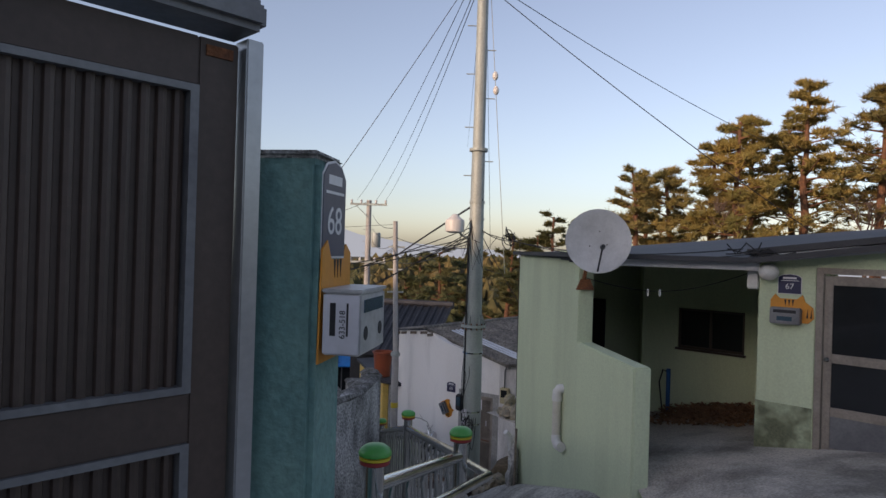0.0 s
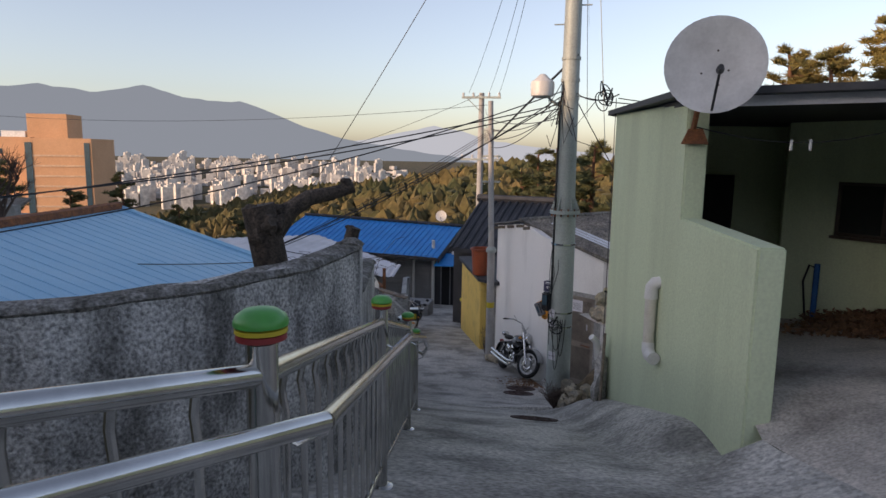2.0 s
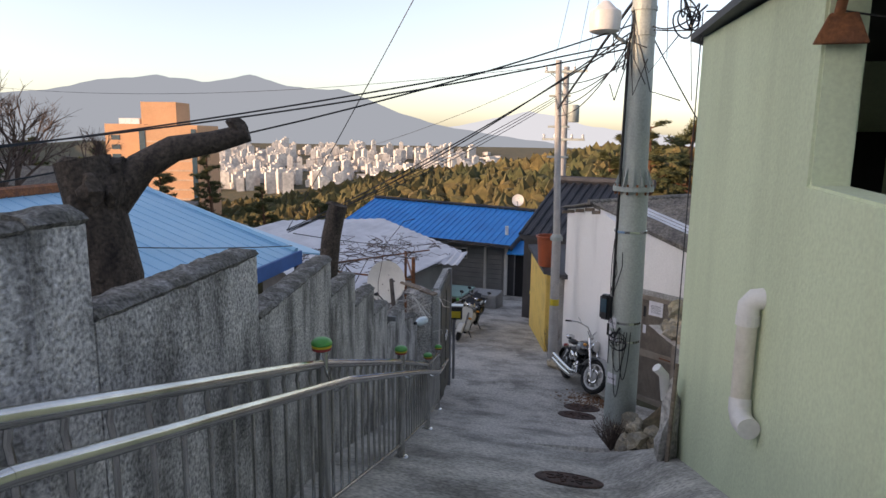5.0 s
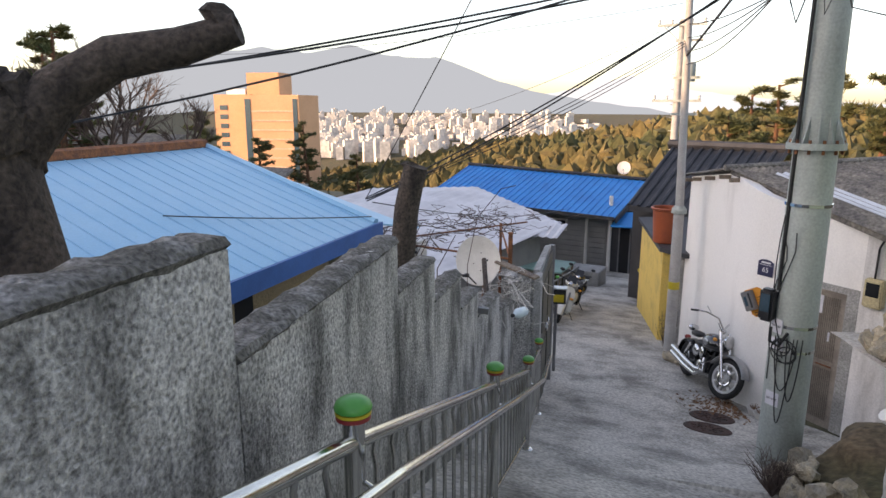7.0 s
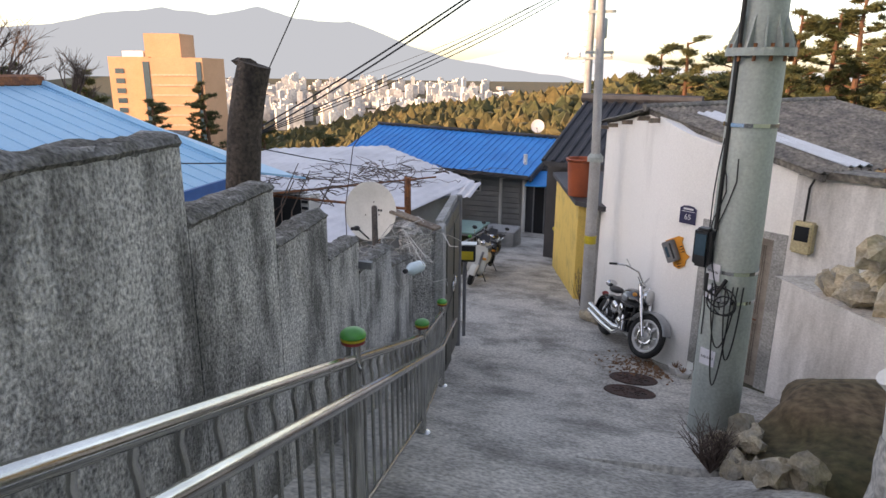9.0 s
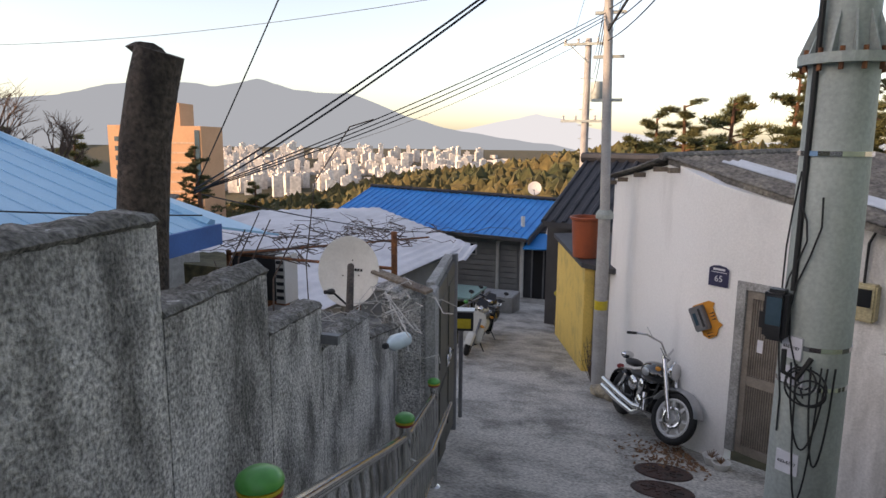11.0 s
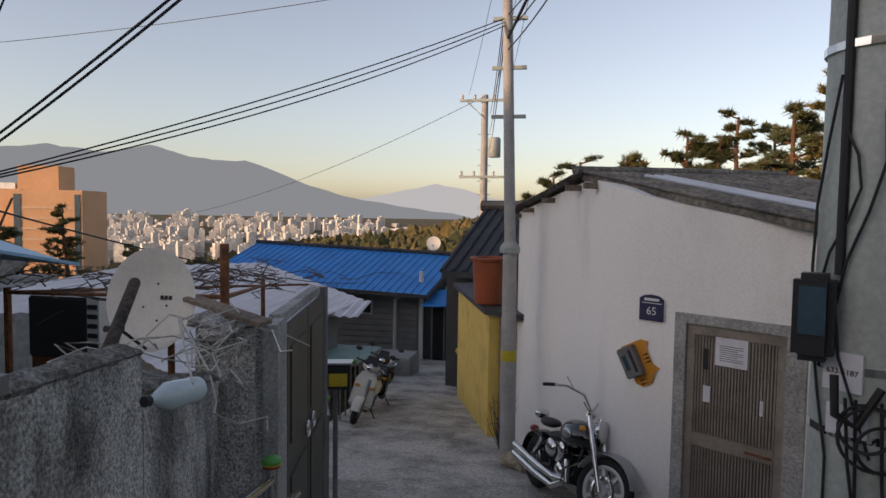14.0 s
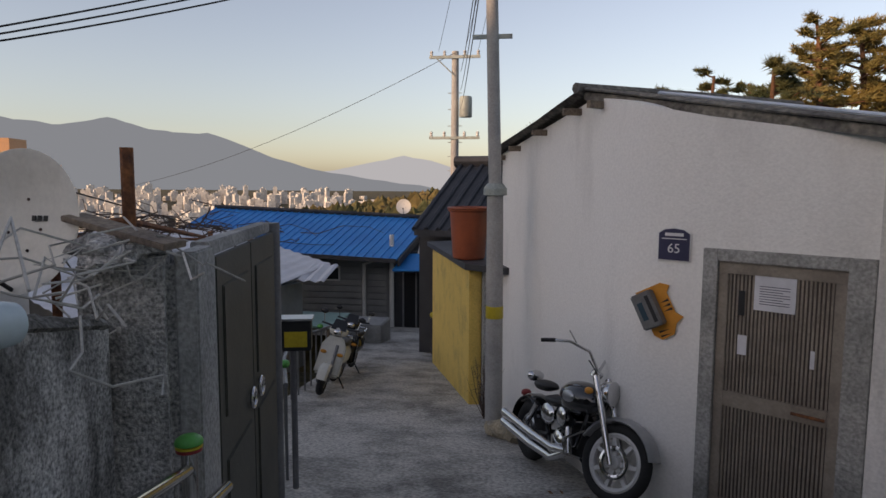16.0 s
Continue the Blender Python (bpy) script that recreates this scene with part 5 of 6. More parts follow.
for k, a in enumerate((-28, 28)):
    for j in range(6):
        d = Vector((math.sin(radians(a)), 0, math.cos(radians(a))))
        p = Vector((0.12, 0, 0.42)) + d * (0.04 + j * 0.032)
        part("cooling_fin", M().box(p, (0.15, 0.19, 0.014), pose(0, 0, 0, 0, a, 0)), chrome if j > 4 else black_plastic, bike)
part("crankcase_cover", M().lathe([(0.11, 0), (0.1, 0.03), (0.06, 0.05)], (0.02, -0.1, 0.34), 20, pose(0, 0, 0, 90, 0, 0)), chrome, bike, smooth=True)
part("air_cleaner", M().lathe([(0.085, 0), (0.085, 0.04), (0.06, 0.055)], (0.12, -0.12, 0.58), 20, pose(0, 0, 0, 90, 0, 0)), chrome, bike, smooth=True)
part("headlight", M().lathe([(0.03, -0.13), (0.07, -0.1), (0.1, -0.02), (0.105, 0.02), (0.09, 0.03)], (0.62, 0, 0.86), 20, pose(0, 0, 0, 0, 90, 0)), chrome, bike, smooth=True)
part("gauge", M().lathe([(0.05, -0.03), (0.055, 0.02), (0.045, 0.03)], (0.44, 0, 1.0), 16, pose(0, 0, 0, 0, 25, 0)), chrome, bike, smooth=True)
part("tail_light", M().blob((-0.98, 0, 0.66), (0.04, 0.06, 0.04), 1, 0.02), cap_red, bike, smooth=True)
part("crash_bar", M().tube([(0.36, -0.06, 0.5), (0.42, -0.26, 0.45), (0.42, -0.28, 0.32), (0.34, -0.08, 0.26)], 0.012, 8), chrome, bike, smooth=True)
part("side_stand", M().tube([(0.0, 0.1, 0.22), (0.06, 0.26, 0.0)], 0.012, 6), black_plastic, bike)
part("cable", M().tube([(0.4, -0.1, 1.1), (0.52, -0.12, 1.0), (0.5, -0.08, 0.8)], 0.006, 6), cable_black, bike, smooth=True)
STEER = Matrix.Translation((0.46, 0, 1.0)) @ Matrix.Rotation(radians(27), 4, Vector((-0.39, 0, 0.92))) @ Matrix.Translation((-0.46, 0, -1.0))
for ob in bike.children:
    if ob.name.split(".")[0] in ("front_wheel", "fork_leg", "handlebar", "grip", "mirror_stem", "turn_signal", "front_fender", "headlight", "gauge", "cable"):
        ob.matrix_basis = STEER
hub_f, hub_r = Vector((-0.2, 17.52, -4.20)), Vector((-0.90, 18.92, -4.42))
yaw = math.degrees(math.atan2(hub_f.y - hub_r.y, hub_f.x - hub_r.x))
bike.matrix_basis = Matrix.Translation((-0.52, 18.2, -4.62)) @ pose(0, 0, 0, 0, 0, yaw) @ pose(0, 0, 0, 0, -10, 0) @ pose(0, 0, 0, -8, 0, 0) @ Matrix.Scale(1.1, 4)


# ---- scooters ----
def scooter(label, bodymat):
    t = thing("scooter", (0, 0, 0), label, "scooter")
    wheel(t, (0.62, 0, 0.22), 0.22, 0.1, 5, rimmat=grey_metal)
    wheel(t, (-0.6, 0, 0.22), 0.22, 0.11, 5, rimmat=grey_metal)
    part("leg_shield", M().prism([(0.42, -0.2, 0.25), (0.42, 0.2, 0.25), (0.36, 0.19, 0.7), (0.3, 0.1, 0.86), (0.3, -0.1, 0.86), (0.36, -0.19, 0.7)], (0.09, 0, 0.04)), bodymat, t, bevel=0.03, smooth=True)
    part("front_fender", fender((0.62, 0, 0.22), 0.24, 0.08, 0.2, 2.6, bodymat), bodymat, t, smooth=True)
    part("fork", M().tube([(0.62, 0.07, 0.22), (0.42, 0.05, 0.75)], 0.025, 8), grey_metal, t, smooth=True)
    part("floorboard", M().box((0.12, 0, 0.27), (0.5, 0.3, 0.08)), bodymat, t, bevel=0.02)
    part("rear_body", M().blob((-0.42, 0, 0.52), (0.42, 0.19, 0.2), 2, 0.1, 3), bodymat, t, smooth=True)
    part("seat", M().blob((-0.36, 0, 0.72), (0.38, 0.16, 0.07), 5, 0.08, 3), leather, t, smooth=True)
    part("headset", M().blob((0.33, 0, 0.95), (0.12, 0.15, 0.09), 3, 0.08, 3), bodymat, t, smooth=True)
    part("headlight", M().blob((0.43, 0, 0.94), (0.04, 0.07, 0.055), 3, 0.03), chrome, t, smooth=True)
    part("windscreen", M().prism([(0.44, -0.12, 0.98), (0.44, 0.12, 0.98), (0.33, 0.09, 1.13), (0.33, -0.09, 1.13)], (-0.006, 0, 0)), black_plastic, t)
    for s in (-1, 1):
        part("handlebar", M().tube([(0.3, 0, 1.0), (0.26, s * 0.3, 1.02)], 0.015, 8), black_plastic, t, smooth=True)
        part("mirror", M().blob((0.3, s * 0.3, 1.2), (0.02, 0.06, 0.04), 1, 0.03), black_plastic, t, smooth=True)
        part("mirror_stem", M().tube([(0.27, s * 0.26, 1.02), (0.3, s * 0.3, 1.19)], 0.006, 6), chrome, t)
        part("turn_signal", M().blob((0.47, s * 0.13, 0.62), (0.02, 0.05, 0.03), 1, 0.03), tiger_orange, t, smooth=True)
    part("luggage_rack", M().tube([(-0.7, -0.1, 0.72), (-0.95, -0.1, 0.76), (-0.95, 0.1, 0.76), (-0.7, 0.1, 0.72)], 0.012, 8), chrome, t, smooth=True)
    part("stand", M().tube([(0.0, 0.12, 0.24), (-0.05, 0.3, 0.0)], 0.012, 6), black_plastic, t)
    part("muffler", M().tube([(-0.2, -0.16, 0.2), (-0.85, -0.17, 0.26)], 0.05, 12), grey_metal, t, smooth=True)
    return t


s1 = scooter("cream scooter parked at the alley edge", paint_white)
s1.matrix_basis = pose(-4.55, 22.5, gz(22.5) + 0.02, 0, 0, -81) @ pose(0, 0, 0, -15, -8, 0) @ Matrix.Scale(1.12, 4)
s2 = scooter("dark scooter with a pale front parked beyond the cream one", paint_black)
s2.matrix_basis = pose(-4.75, 24.2, gz(24.2) + 0.02, 0, 0, -84) @ pose(0, 0, 0, -12, -7, 0) @ Matrix.Scale(1.1, 4)

# ---- gate and concrete posts at the end of the wall ----
gp = thing("gatepost", (-2.62, 14.72, gz(14.7)), "rough concrete gatepost with crumbling top", "gatepost")
b = M()
b.prism([(-2.9, 14.35, -4.6), (-2.5, 14.5, -4.6), (-2.58, 14.86, -4.6), (-2.98, 14.75, -4.6)], (0, 0, 2.62))
part("shaft", b, concrete_dark, gp, bevel=0.04)
b = M()
b.blob((-2.78, 14.55, -1.96), (0.2, 0.2, 0.09), 7, 0.7, 3)
part("crumbled_top", b, concrete_dark, gp, "crumbled mortar on the post")
part("facing_strip", M().prism([(-2.505, 14.52, -4.4), (-2.42, 14.58, -4.4), (-2.5, 14.9, -4.4), (-2.585, 14.86, -4.4)], (0, 0, 2.44)), concrete_new, gp, bevel=0.01)
ag = thing("gate", (-2.6, 15.4, gz(15.4)), "olive painted sheet metal double gate in the wall", "gate")
ga, gb = Vector((-2.56, 14.95, 0)), Vector((-2.97, 16.65, 0))
ge = (gb - ga)
go = Vector((ge.y, -ge.x, 0)).normalized()
for k in range(2):
    p, q = ga + ge * (k * 0.5), ga + ge * (k * 0.5 + 0.49)
    lf = part("gate_leaf", M().prism([(p.x, p.y, -4.15), (q.x, q.y, -4.3), (q.x, q.y, -2.03), (p.x, p.y, -2.03)], go * 0.035), olive_metal, ag, bevel=0.004)
    for f0, f1, z0, z1 in ((0.12, 0.88, -2.95, -2.2), (0.12, 0.88, -3.95, -3.2)):
        u, v = p.lerp(q, f0), p.lerp(q, f1)
        part("raised_panel", M().prism([(u.x, u.y, z0), (v.x, v.y, z0), (v.x, v.y, z1), (u.x, u.y, z1)], go * 0.048), olive_metal, lf, bevel=0.006)
    u = p.lerp(q, 0.86 if k == 0 else 0.14)
    part("door_pull", M().ring(0.06, 0.014, (u.x + go.x * 0.06, u.y + go.y * 0.06, -3.05), facing((0, 0, 0), go), 20, 8), chrome, lf, "chrome ring handle", smooth=True)
part("lintel", M().prism([(ga.x, ga.y, -2.03), (gb.x, gb.y, -2.03), (gb.x, gb.y, -1.95), (ga.x, ga.y, -1.95)], go * 0.10 - go * 0.2), concrete_new, ag, bevel=0.006)
solo("steel_gatepost", M().tube([(-2.98, 16.74, -4.6), (-2.98, 16.74, -1.96)], 0.055, 12), grey_metal, "round grey steel gatepost", "post", smooth=True)
pb = thing("letter_box", (-2.99, 17.250, -3.10), "small yellow and black letter box on the gate pipe", "letter box")
part("body", M().box((-2.99, 17.250, -3.00), (0.26, 0.16, 0.28), pose(0, 0, 0, 0, 0, 15)), black_plastic, pb, bevel=0.01)
part("label_sheet", M().box((-2.97, 17.165, -3.03), (0.2, 0.006, 0.14), pose(0, 0, 0, 0, 0, 15)), cap_yellow, pb)
part("lid", M().box((-2.99, 17.240, -2.85), (0.3, 0.2, 0.02), pose(0, 0, 0, 0, 0, 15)), silver, pb)
part("pipe_stand", M().tube([(-3.06, 17.330, -4.50), (-3.06, 17.330, -2.90)], 0.03, 8), grey_metal, pb, smooth=True)
bottle = thing("water_bottle", (-2.08, 12.9, -2.05), "clear blue-tinted plastic bottle tied on the wall", "bottle")
mb = pose(0, 0, 0, 0, 84, 266)
part("bottle_body", M().lathe([(0.02, 0.0), (0.055, 0.015), (0.06, 0.06), (0.056, 0.09), (0.06, 0.12), (0.06, 0.2), (0.03, 0.27), (0.018, 0.29), (0.018, 0.32)], (-2.12, 13.18, -1.99), 20, mb), material("frosted_bottle", (0.55, 0.66, 0.70), (0.45, 0.55, 0.6), 0.2, grain=0.03, bump=0), bottle, smooth=True)
part("bottle_cap", M().lathe([(0.022, 0.315), (0.022, 0.345)], (-2.12, 13.18, -1.99), 14, mb), ink, bottle)

# ---- small fittings of the green house ----
pipe = thing("drain_pipe", (1.66, 8.95, -1.1), "cream plastic pipe elbow standing on the green wall", "pipe")
gx = lambda y: green_line(y) - 0.07
part("pipe_length", M().tube([(gx(8.9), 8.9, -0.98), (gx(8.9), 8.9, -0.42)], 0.058, 16), pvc, pipe, smooth=True)
part("elbow", M().tube([(gx(8.9), 8.9, -0.42), (gx(8.9), 8.9, -0.36), (gx(8.9) + 0.03, 8.9, -0.32), (gx(8.9) + 0.09, 8.9, -0.31)], 0.066, 16), white_plastic, pipe, smooth=True)
part("elbow", M().tube([(gx(8.9), 8.9, -0.95), (gx(8.9), 8.88, -1.02), (gx(8.85), 8.82, -1.06), (gx(8.7), 8.7, -1.06)], 0.066, 16), white_plastic, pipe, smooth=True)
part("collar", M().lathe([(0.058, -0.02), (0.069, -0.02), (0.069, 0.04), (0.058, 0.04)], (gx(8.9), 8.9, -0.46), 18), white_plastic, pipe)
stub = thing("drain_stub", (1.22, 10.85, -2.2), "mortared drain stub with an old pole at the wall foot", "pipe")
part("mortar", M().blob((1.24, 10.75, -2.15), (0.10, 0.2, 0.5), 5, 0.5, 3), concrete_road, stub)
part("pipe_end", M().tube([(1.2, 10.75, -1.75), (1.17, 10.7, -1.5), (1.10, 10.66, -1.42)], 0.045, 10), white_plastic, stub, smooth=True)
part("stake", M().tube([(1.24, 10.5, -2.4), (1.27, 10.62, -1.35)], 0.02, 6), timber, stub)
globe = thing("wall_lamp", on(G1, 0.16, 1.3, 0.1), "round white globe lamp on the green wall", "lamp")
part("globe", M().blob(on(G1, 0.14, 1.40, 0.11), (0.11, 0.11, 0.1), 0, 0, 3), white_plastic, globe, smooth=True)
part("base", M().lathe([(0.06, 0), (0.07, 0.03)], on(G1, 0.14, 1.40, 0.0), 16, look((0, 0, 0), fn)), white_plastic, globe)
solo("meter_box", M().box(on(G1, -0.06, 1.33, -0.02), (0.12, 0.13, 0.28), pose(0, 0, 0, 0, 0, -44)), white_plastic, "white electric meter box under the eaves", "meter box", bevel=0.01)
solo("faucet_hose", M().tube([on(B1, -0.22, -1.1, 0.05), on(B1, -0.26, -0.6, 0.1), on(B1, -0.2, -0.38, 0.1), on(B1, -0.12, -0.42, 0.06)], 0.013, 8), cable_black, "black hose hanging from the yard tap", "hose", smooth=True)
solo("standpipe", M().tube([on(B1, -0.12, -1.2, 0.06), on(B1, -0.12, -0.36, 0.06)], 0.035, 10), blue_trim, "blue wrapped water standpipe in the porch", "pipe", smooth=True)
line67 = thing("clothes_line", (2.6, 8.2, 1.1), "drooping line with two clothes pegs across the porch", "clothes line")
lp = [Vector((1.8, 8.44, 1.25)).lerp(Vector((3.8, 7.9, 1.40)), i / 10) - Vector((0, 0, 0.22 * math.sin(math.pi * i / 10))) for i in range(11)]
part("cord", M().tube(lp, 0.005, 6), cable_black, line67)
for t in (3.9, 4.6):
    p = lp[4].lerp(lp[5], t - 3.9)
    part("peg", M().box(p - Vector((0, 0, 0.02)), (0.02, 0.02, 0.09)), white_plastic, line67)
# drifted leaves on the porch floor
rnd = random.Random(9)
b = M()
for k in range(4200):
    s, o = rnd.gauss(0.9, 0.5), abs(rnd.gauss(0, 0.5)) + 0.02
    if not -0.2 < s < 1.95 or o > 1.3:
        continue
    x, y, _ = on(B1, s, 0, o)
    h = max(0, 0.16 - 0.16 * o) * rnd.random()
    m = pose(x, y, terrace(x, y) + 0.012 + h, rnd.uniform(-40, 40), rnd.uniform(-40, 40), rnd.uniform(0, 360))
    L_, w = rnd.uniform(0.03, 0.06), rnd.uniform(0.015, 0.03)
    b.add([m @ Vector(q) for q in ((-L_, 0, 0), (0, -w, 0.008), (L_, 0, 0), (0, w, 0.008))], [(0, 1, 2, 3)])
solo("leaf_litter", b, leaf_brown, "drift of dry brown leaves against the porch wall", "leaves", kind="stuff")

# ---- fittings of the white house ----
ym = thing("meter_box", onw(1.42, -2.15, 0.05), "yellowed electric meter box on the white wall", "meter box")
part("case", wslab(M(), 1.30, 1.55, -2.32, -1.92, 0.0, 0.13), material("yellowed_plastic", (0.50, 0.43, 0.26), (0.4, 0.34, 0.2), 0.5), ym, bevel=0.02)
part("window", wslab(M(), 1.34, 1.51, -2.16, -1.97, 0.13, 0.138), glass_dark, ym)
part("supply_cable", M().tube([onw(1.4, -1.92, 0.06), onw(1.4, -1.5, 0.05), onw(1.5, -1.3, 0.1)], 0.014, 8), cable_black, ym, smooth=True)
for k in range(2):
    fp = thing("flower_pot", (0.36 + 0.1 * k, 17.08 - 0.1 * k, gz(17.1)), "small white pot of dried plants by the door", "flower pot")
    c = (0.36 + 0.1 * k, 17.08 - 0.14 * k, surface(0.36, 17.0))
    part("bowl", M().lathe([(0.07, 0), (0.11, 0.1), (0.115, 0.11), (0.1, 0.11), (0.07, 0.06)], c, 16), white_plastic, fp, smooth=True)
    b = M()
    for j in range(26):
        a, r = rnd.random() * 6.28, rnd.random() * 0.09
        b.tube([(c[0], c[1], c[2] + 0.08), (c[0] + r * math.cos(a), c[1] + r * math.sin(a), c[2] + 0.13 + 0.05 * rnd.random())], 0.004, 4)
    part("dry_stems", b, leaf_brown, fp, kind="stuff")
b = M()
for k in range(700):
    x, y = rnd.gauss(0.15, 0.4), rnd.gauss(17.2, 0.35)
    if (x - 0.513) * 0.563 + (y - 17.346) * 0.826 > -0.04 or (x + 0.05) * 0.945 + (y - 17.73) * 0.326 > 0:
        continue
    m = pose(x, y, surface(x, y) + 0.012, rnd.uniform(-30, 30), rnd.uniform(-30, 30), rnd.uniform(0, 360))
    b.add([m @ Vector(q) for q in ((-0.035, 0, 0), (0, -0.018, 0.006), (0.035, 0, 0), (0, 0.018, 0.006))], [(0, 1, 2, 3)])
solo("leaf_litter", b, leaf_brown, "scattered dry leaves along the house foot", "leaves", kind="stuff")

# ---- manhole covers ----
for x, y, r in ((0.402, 10.39, 0.3), (-0.2, 15.68, 0.31), (-0.2, 16.4, 0.31)):
    sl = math.degrees(math.atan((gz(y + 0.3) - gz(y - 0.3)) / 0.6))
    mh = thing("manhole_cover", (x, y, surface(x, y)), "round rusty cast iron manhole cover in the concrete", "manhole cover", "manhole covers in the alley")
    m = pose(0, 0, 0, sl, 0, 0)
    part("ring", M().ring(r, 0.025, (x, y, surface(x, y) + 0.006), m, 32, 6, 0.5), iron, mh)
    pl = part("plate", M().lathe([(r, 0), (r, 0.012), (r * 0.9, 0.014), (r * 0.88, 0.008), (0.01, 0.008)], (x, y, surface(x, y) + 0.006), 32, m), iron, mh)
    for k in range(8):
        for j in (0.35, 0.62):
            a = k * 0.785 + j
            q = Vector((x, y, surface(x, y) + 0.006)) + m.to_3x3() @ Vector((r * j * math.cos(a), r * j * math.sin(a), 0.012))
            part("stud", M().box(q, (0.07, 0.03, 0.012), m @ pose(0, 0, 0, 0, 0, math.degrees(a))), iron, pl)

# ---- rock bed and dead shrub at the pole ----
bed = thing("rock_bed", (1.3, 12.8, -2.8), "heap of tan rocks round a dry planting bed", "rocks")
part("soil", M().blob((1.85, 12.9, -3.02), (0.95, 1.1, 0.36), 3, 0.3, 4), earth, bed, "dry brown soil with leaf litter", smooth=True)
rk = [mesh_of("rock", M().blob((0, 0, 0), (0.16, 0.13, 0.10), k * 5 + 1, 0.7, 2), rock_mat) for k in range(5)]
for k in range(46):
    a = 2.0 + 3.6 * rnd.random()
    rr = 0.9 + 0.25 * rnd.random()
    x, y = 1.75 + rr * 0.95 * math.cos(a), 12.85 + rr * 1.15 * math.sin(a)
    if math.hypot(x - px, y - py) < 0.33:
        continue
    z = surface(x, y) + 0.04 + 0.32 * rnd.random() * (1 if rr < 1.02 else 0.4)
    s = rnd.uniform(0.5, 1.15)
    shared("rock", rk[k % 5], bed, pose(x, y, z, rnd.uniform(0, 360), rnd.uniform(0, 360), rnd.uniform(0, 360)) @ Matrix.Diagonal((s, s, s, 1)))


for k in range(34):
    x, y = rnd.uniform(0.85, 1.45), rnd.uniform(11.95, 12.95)
    s = rnd.uniform(0.45, 1.0)
    shared("rock", rk[k % 5], bed, pose(x, y, surface(x, y) + 0.03 + 0.22 * rnd.random() * (x - 0.75), rnd.uniform(0, 360), rnd.uniform(0, 360), rnd.uniform(0, 360)) @ Matrix.Diagonal((s, s, s, 1)))


def shrub(name, c, n, h, spread, mat, label):
    b = M()
    for k in range(n):
        a, t = rnd.random() * 6.28, rnd.random()
        d = Vector((math.cos(a) * spread * t, math.sin(a) * spread * t, h * (0.6 + 0.4 * rnd.random())))
        p = Vector(c)
        mid = p + d * 0.5 + Vector((rnd.uniform(-0.05, 0.05), rnd.uniform(-0.05, 0.05), 0.03))
        b.tube([p, mid, p + d], 0.006, 4, 0.002)
        for j in range(3):
            q = mid.lerp(p + d, j / 3)
            b.tube([q, q + Vector((rnd.uniform(-0.1, 0.1), rnd.uniform(-0.1, 0.1), rnd.uniform(0, 0.12)))], 0.003, 3, 0.001)
    return solo(name, b, mat, label, "shrub", kind="stuff")


shrub("dead_shrub", (0.62, 12.55, surface(0.62, 12.55)), 70, 0.42, 0.3, twig, "dead brown shrub at the foot of the pole")
shrub("dead_shrub", (-1.6, 20.9, gz(20.9)), 40, 0.9, 0.35, twig, "bare rosebush between pole and yellow wall")
for c in ((-1.25, 19.95), (-1.0, 19.75)):
    solo("stone_block", M().blob((c[0], c[1], gz(c[1]) + 0.1), (0.24, 0.18, 0.14), c[0] * 9, 0.5, 2), rock_mat, "rough stones stacked at the pole foot", "stone")


# ---- trees ----
def pine(seed, h, mat, dense=1.0):
    r = random.Random(seed)
    t = thing("pine_tree", (0, 0, 0), "pine tree with ragged tufted crown", "tree")
    lean = Vector((r.uniform(-0.06, 0.06), r.uniform(-0.06, 0.06), 1))
    trunk = [lean * (h * i / 6) + Vector((r.uniform(-0.1, 0.1), r.uniform(-0.1, 0.1), 0)) * (i > 0) for i in range(7)]
    b = M().tube(trunk, h * 0.026, 8, h * 0.006)
    c = M()
    for k in range(int(26 * dense)):
        f = 0.28 + 0.72 * (k + r.random()) / (26 * dense)
        p = trunk[0].lerp(trunk[-1], f)
        a = r.random() * 6.28
        L_ = h * (0.30 * (1.08 - f) + 0.05) * r.uniform(0.6, 1.25)
        tip = p + Vector((math.cos(a) * L_, math.sin(a) * L_, L_ * r.uniform(-0.05, 0.45)))
        b.tube([p, p.lerp(tip, 0.5) + Vector((0, 0, -0.05)), tip], h * 0.006, 4, h * 0.002)
        for j in range(16):
            g = r.uniform(0.35, 1.05)
            q = p.lerp(tip, g) + Vector((r.gauss(0, 0.14), r.gauss(0, 0.14), r.gauss(0.03, 0.05))) * L_
            s = h * r.uniform(0.02, 0.038)
            for n in range(24):
                d = Vector((r.gauss(0, 1), r.gauss(0, 1), r.gauss(0.4, 0.5))).normalized() * s * r.uniform(0.6, 1.25)
                o = d.orthogonal().normalized() * s * 0.10
                base = q + Vector((r.uniform(-0.3, 0.3), r.uniform(-0.3, 0.3), r.uniform(-0.2, 0.2))) * s
                c.add([base - o, base + o, base + d], [(0, 1, 2)])
    part("trunk", b, pine_bark, t, smooth=True)
    part("crown", c, mat, t)
    return t


